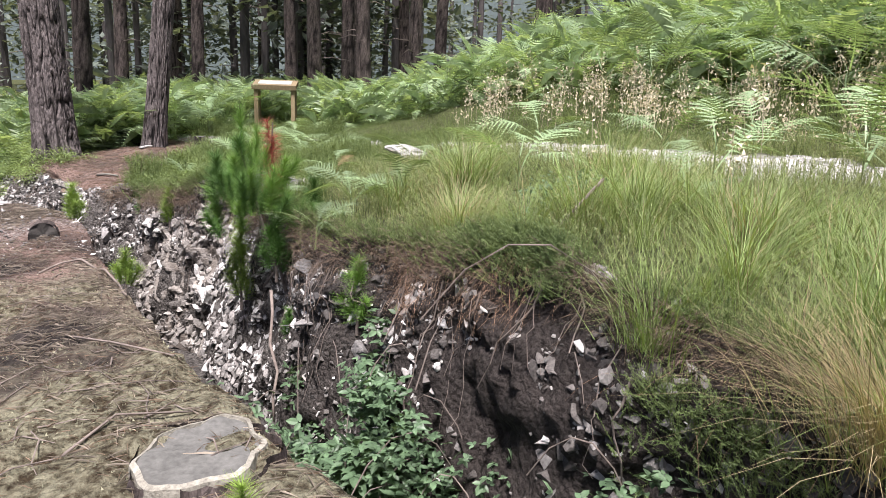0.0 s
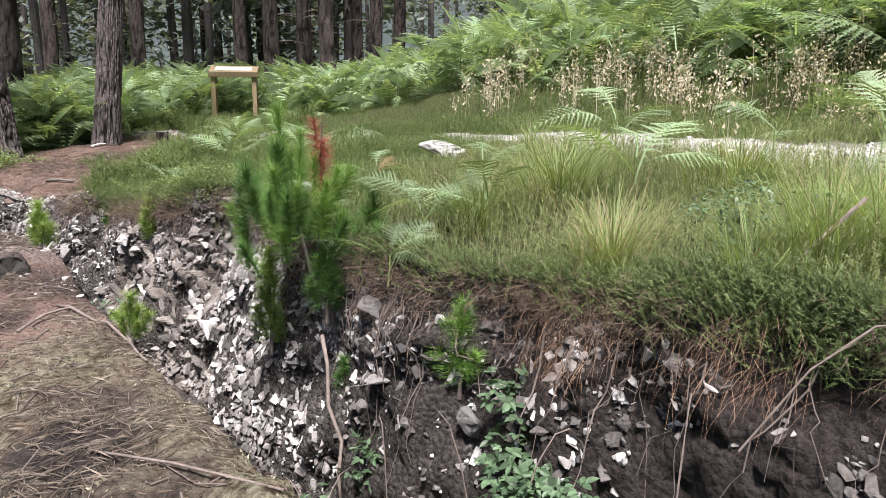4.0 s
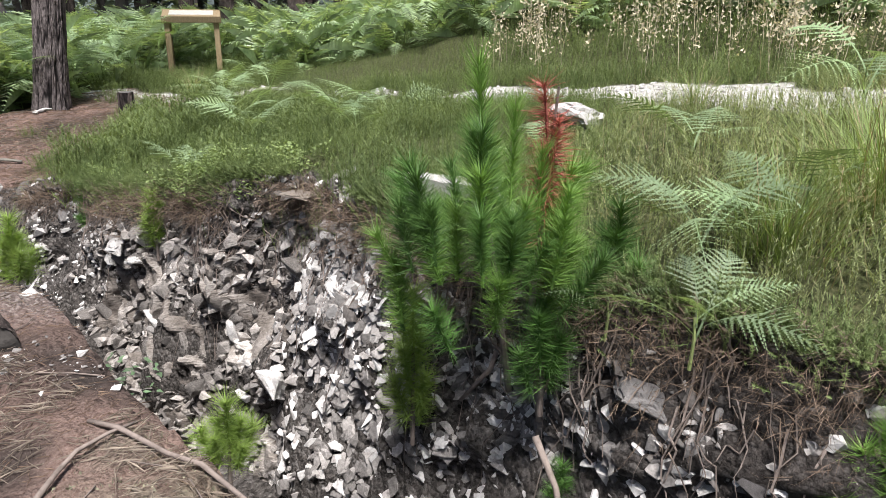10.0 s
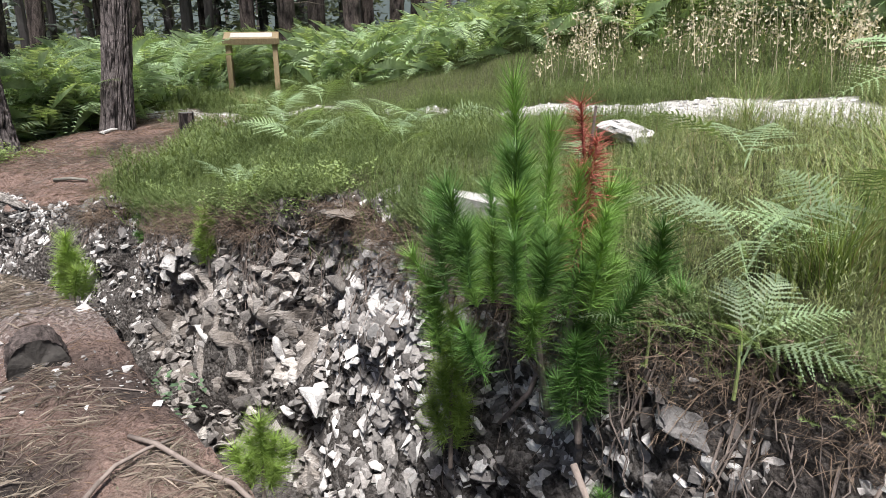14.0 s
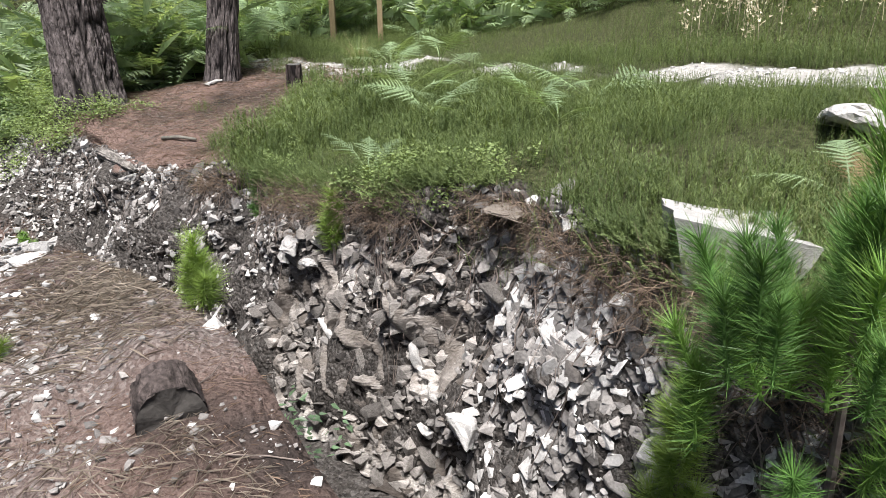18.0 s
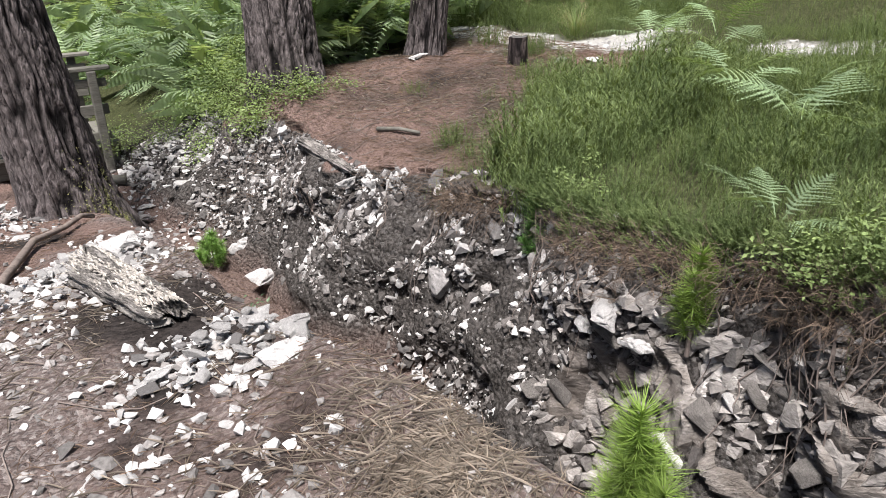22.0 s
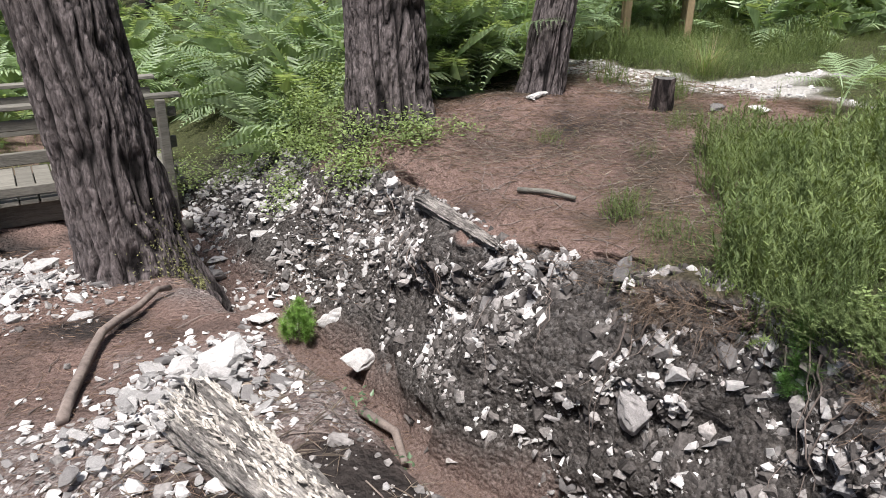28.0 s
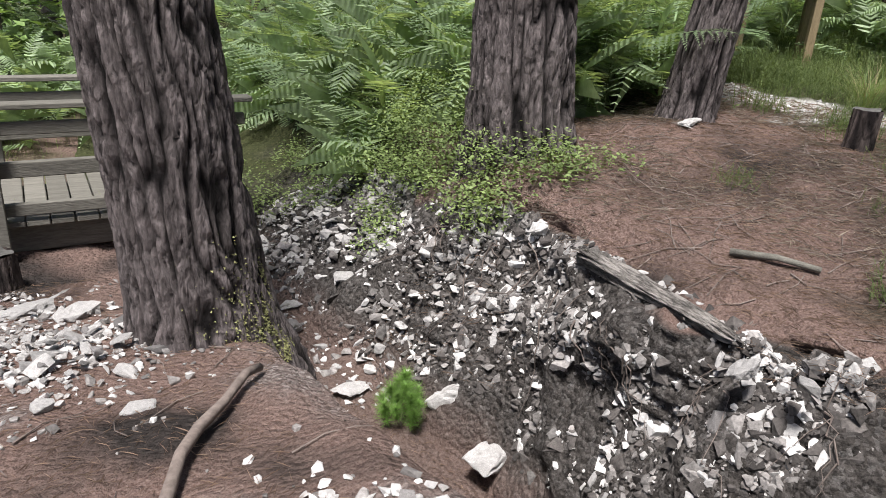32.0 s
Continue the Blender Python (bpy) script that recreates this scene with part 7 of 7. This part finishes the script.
def crown_mesh():
    heap = Heap()
    leaf = ([(0, 0, 0), (0.25, -0.2, 0.02), (1, 0, -0.05), (0.25, 0.2, 0.02)], [(0, 1, 2), (0, 2, 3)])
    cs = [(rng.normal(0, 1.1), rng.normal(0, 1.1), rng.uniform(-2, 2.2)) for _ in range(26)]
    leaves_cloud(heap, cs, 0.75, 20, 0.3, 0.55, leaf)
    return quick_mesh("crown", np.concatenate(heap.v), np.concatenate(heap.f), FOREST)


CROWN = crown_mesh()
for k, (x, y, r) in enumerate(((3.15, 16.6, 0.2), (4.0, 18.6, 0.22), (9.3, 17.0, 0.2), (9.7, 15.2, 0.19), (11.5, 19.0, 0.22), (10.4, 20.5, 0.2), (12.6, 17.2, 0.2), (7.8, 21.5, 0.2), (13.5, 22.0, 0.22), (6.3, 24.0, 0.22), (15.0, 19.0, 0.22), (16.5, 23.0, 0.22), (2.5, 23.0, 0.22), (0.0, 26.0, 0.22), (17.0, 16.0, 0.2), (12.0, 26.0, 0.2), (9.0, 27.0, 0.2), (14.5, 14.0, 0.2), (18.0, 11.0, 0.2), (17.0, 7.0, 0.22))):
    far_pine(x, y, r, rng.uniform(8, 11), (rng.normal(0, 0.02), rng.normal(0, 0.02)), 1.7 * k + 2)
# crowns of the three near pines, high over the trench
for tree, lx, ly, r in main_trees:
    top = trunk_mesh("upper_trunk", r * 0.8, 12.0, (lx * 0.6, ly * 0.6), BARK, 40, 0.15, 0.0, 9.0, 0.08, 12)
    u = part("upper_trunk", top, None, tree)
    u.matrix_basis = Matrix.Translation((lx * 4.55, ly * 4.55, 4.5))
    c = part("crown", CROWN, None, tree)
    c.matrix_basis = Matrix.Translation((lx * 4.55 + lx * 7, ly * 4.55 + ly * 7, 17.0))


def forest():
    trunks, leaves = Heap(), Heap()
    pts = []
    for _ in range(230):
        a, d = rng.uniform(-0.75, 2.1), rng.uniform(19, 55)
        x, y = 3 + d * math.sin(a), 6 + d * math.cos(a)
        if (x < -3 and y < 30) or -0.42 < math.atan2(x + 0.3, y - 8) < -0.17:
            continue
        pts.append((x, y))
    for x, y in pts:
        z = gz(x, y)
        r, h = rng.uniform(0.11, 0.2), rng.uniform(9, 13)
        v, f = tube([(x, y, z - 0.2), (x + rng.normal(0, 0.1), y, z + h * 0.5), (x, y + rng.normal(0, 0.2), z + h)], [r, r * 0.8, r * 0.4], 8)
        trunks.add(v, tris(f))
        for k in range(7):
            b, L, zz = rng.uniform(0, 6.3), rng.uniform(0.6, 1.6), z + rng.uniform(1.2, h * 0.8)
            v, f = tube([(x, y, zz), (x + math.cos(b) * L, y + math.sin(b) * L, zz + rng.uniform(-0.2, 0.25))], [0.02, 0.006], 3)
            trunks.add(v, tris(f))
        cs = [(x + rng.normal(0, 1.3), y + rng.normal(0, 1.3), z + rng.uniform(3.0, h + 1)) for _ in range(9)]
        leaves_cloud(leaves, cs, 1.0, 26, 0.5, 0.5)
        cs = [(x + rng.normal(0, 1.2), y + rng.normal(0, 1.2), z + rng.uniform(0.4, 5)) for _ in range(7)]
        leaves_cloud(leaves, cs, 1.0, 24, 0.4, 0.7)
    trunks.object("forest_trunks", FAR_TRUNK, "dark trunks of a dense pine forest", "forest")
    leaves.object("forest_foliage", FOREST, "dark green foliage of a dense pine forest", "forest")
    # thicket on the bank beyond the bracken
    leaves = Heap()
    cs = [(rng.uniform(11.8, 15), rng.uniform(-3, 9), 0) for _ in range(120)]
    cs = [(x, y, gz(x, y) + rng.uniform(0.5, 4.5)) for x, y, _ in cs]
    leaves_cloud(leaves, cs, 0.8, 90, 0.2, 0.8)
    leaves.object("pine_thicket", FOREST, "dark pine thicket behind the bracken bank", "thicket")


def distance():
    """A far wall of dark woodland, lower where the valley opens."""
    n, rows = 220, 9
    az = np.linspace(-2.2, 3.4, n)
    top = np.interp(az, [-2.2, -0.5, -0.42, -0.2, -0.1, 0.16, 0.3, 3.4], [6, 5, -1.2, -1.0, 4, 10, 22, 22]) + 1.6 * fbm(az * 30, az * 0, 2.0, 3)
    v = [(4 + 72 * math.sin(q) + 1.5 * float(vnoise(q * 40, k)), 6 + 72 * math.cos(q), -3 + (h + 3) * k / (rows - 1)) for q, h in zip(az, top) for k in range(rows)]
    f = [(i * rows + k, (i + 1) * rows + k, (i + 1) * rows + k + 1, i * rows + k + 1) for i in range(n - 1) for k in range(rows - 1)]
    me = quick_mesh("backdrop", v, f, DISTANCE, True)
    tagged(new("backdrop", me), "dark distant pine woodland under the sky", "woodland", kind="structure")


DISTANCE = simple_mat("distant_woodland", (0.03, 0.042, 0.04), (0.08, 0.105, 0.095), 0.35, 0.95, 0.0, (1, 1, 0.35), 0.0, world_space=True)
# weak bluish emission added to the backdrop stands in for air haze
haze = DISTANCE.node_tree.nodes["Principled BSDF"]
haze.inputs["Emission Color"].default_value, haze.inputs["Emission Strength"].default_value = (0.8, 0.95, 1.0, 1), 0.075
distance()
FAR_TRUNK = simple_mat("far_trunk", (0.05, 0.045, 0.046), (0.14, 0.125, 0.125), 2, 0.9, 0.3, (1, 1, 0.3), 0.3, island=True, world_space=True)
forest()


def broadleaf(x, y, h):
    t = thing("broadleaf_tree", (x, y, gz(x, y) - 0.05), "leafy light green broadleaf tree beyond the bridge", "tree")
    v, f = tube([(0, 0, -0.1), (0.05, 0, h * 0.4), (0, 0.1, h * 0.8)], [0.1, 0.08, 0.03], 10)
    bm = bmesh.new()
    vs = [bm.verts.new(p) for p in v]
    for q in f:
        bm.faces.new([vs[n] for n in q])
    part("trunk", bm, TWIG, t)
    heap = Heap()
    cs = [(rng.normal(0, 0.55), rng.normal(0, 0.6), rng.uniform(h * 0.12, h)) for _ in range(60)]
    leaves_cloud(heap, cs, 0.5, 60, 0.16, 0.8)
    part("crown", quick_mesh("crown", np.concatenate(heap.v), np.concatenate(heap.f), BROADLEAF), None, t)


broadleaf(-1.55, 20.5, 4.2)
bank_stones()
ledges()
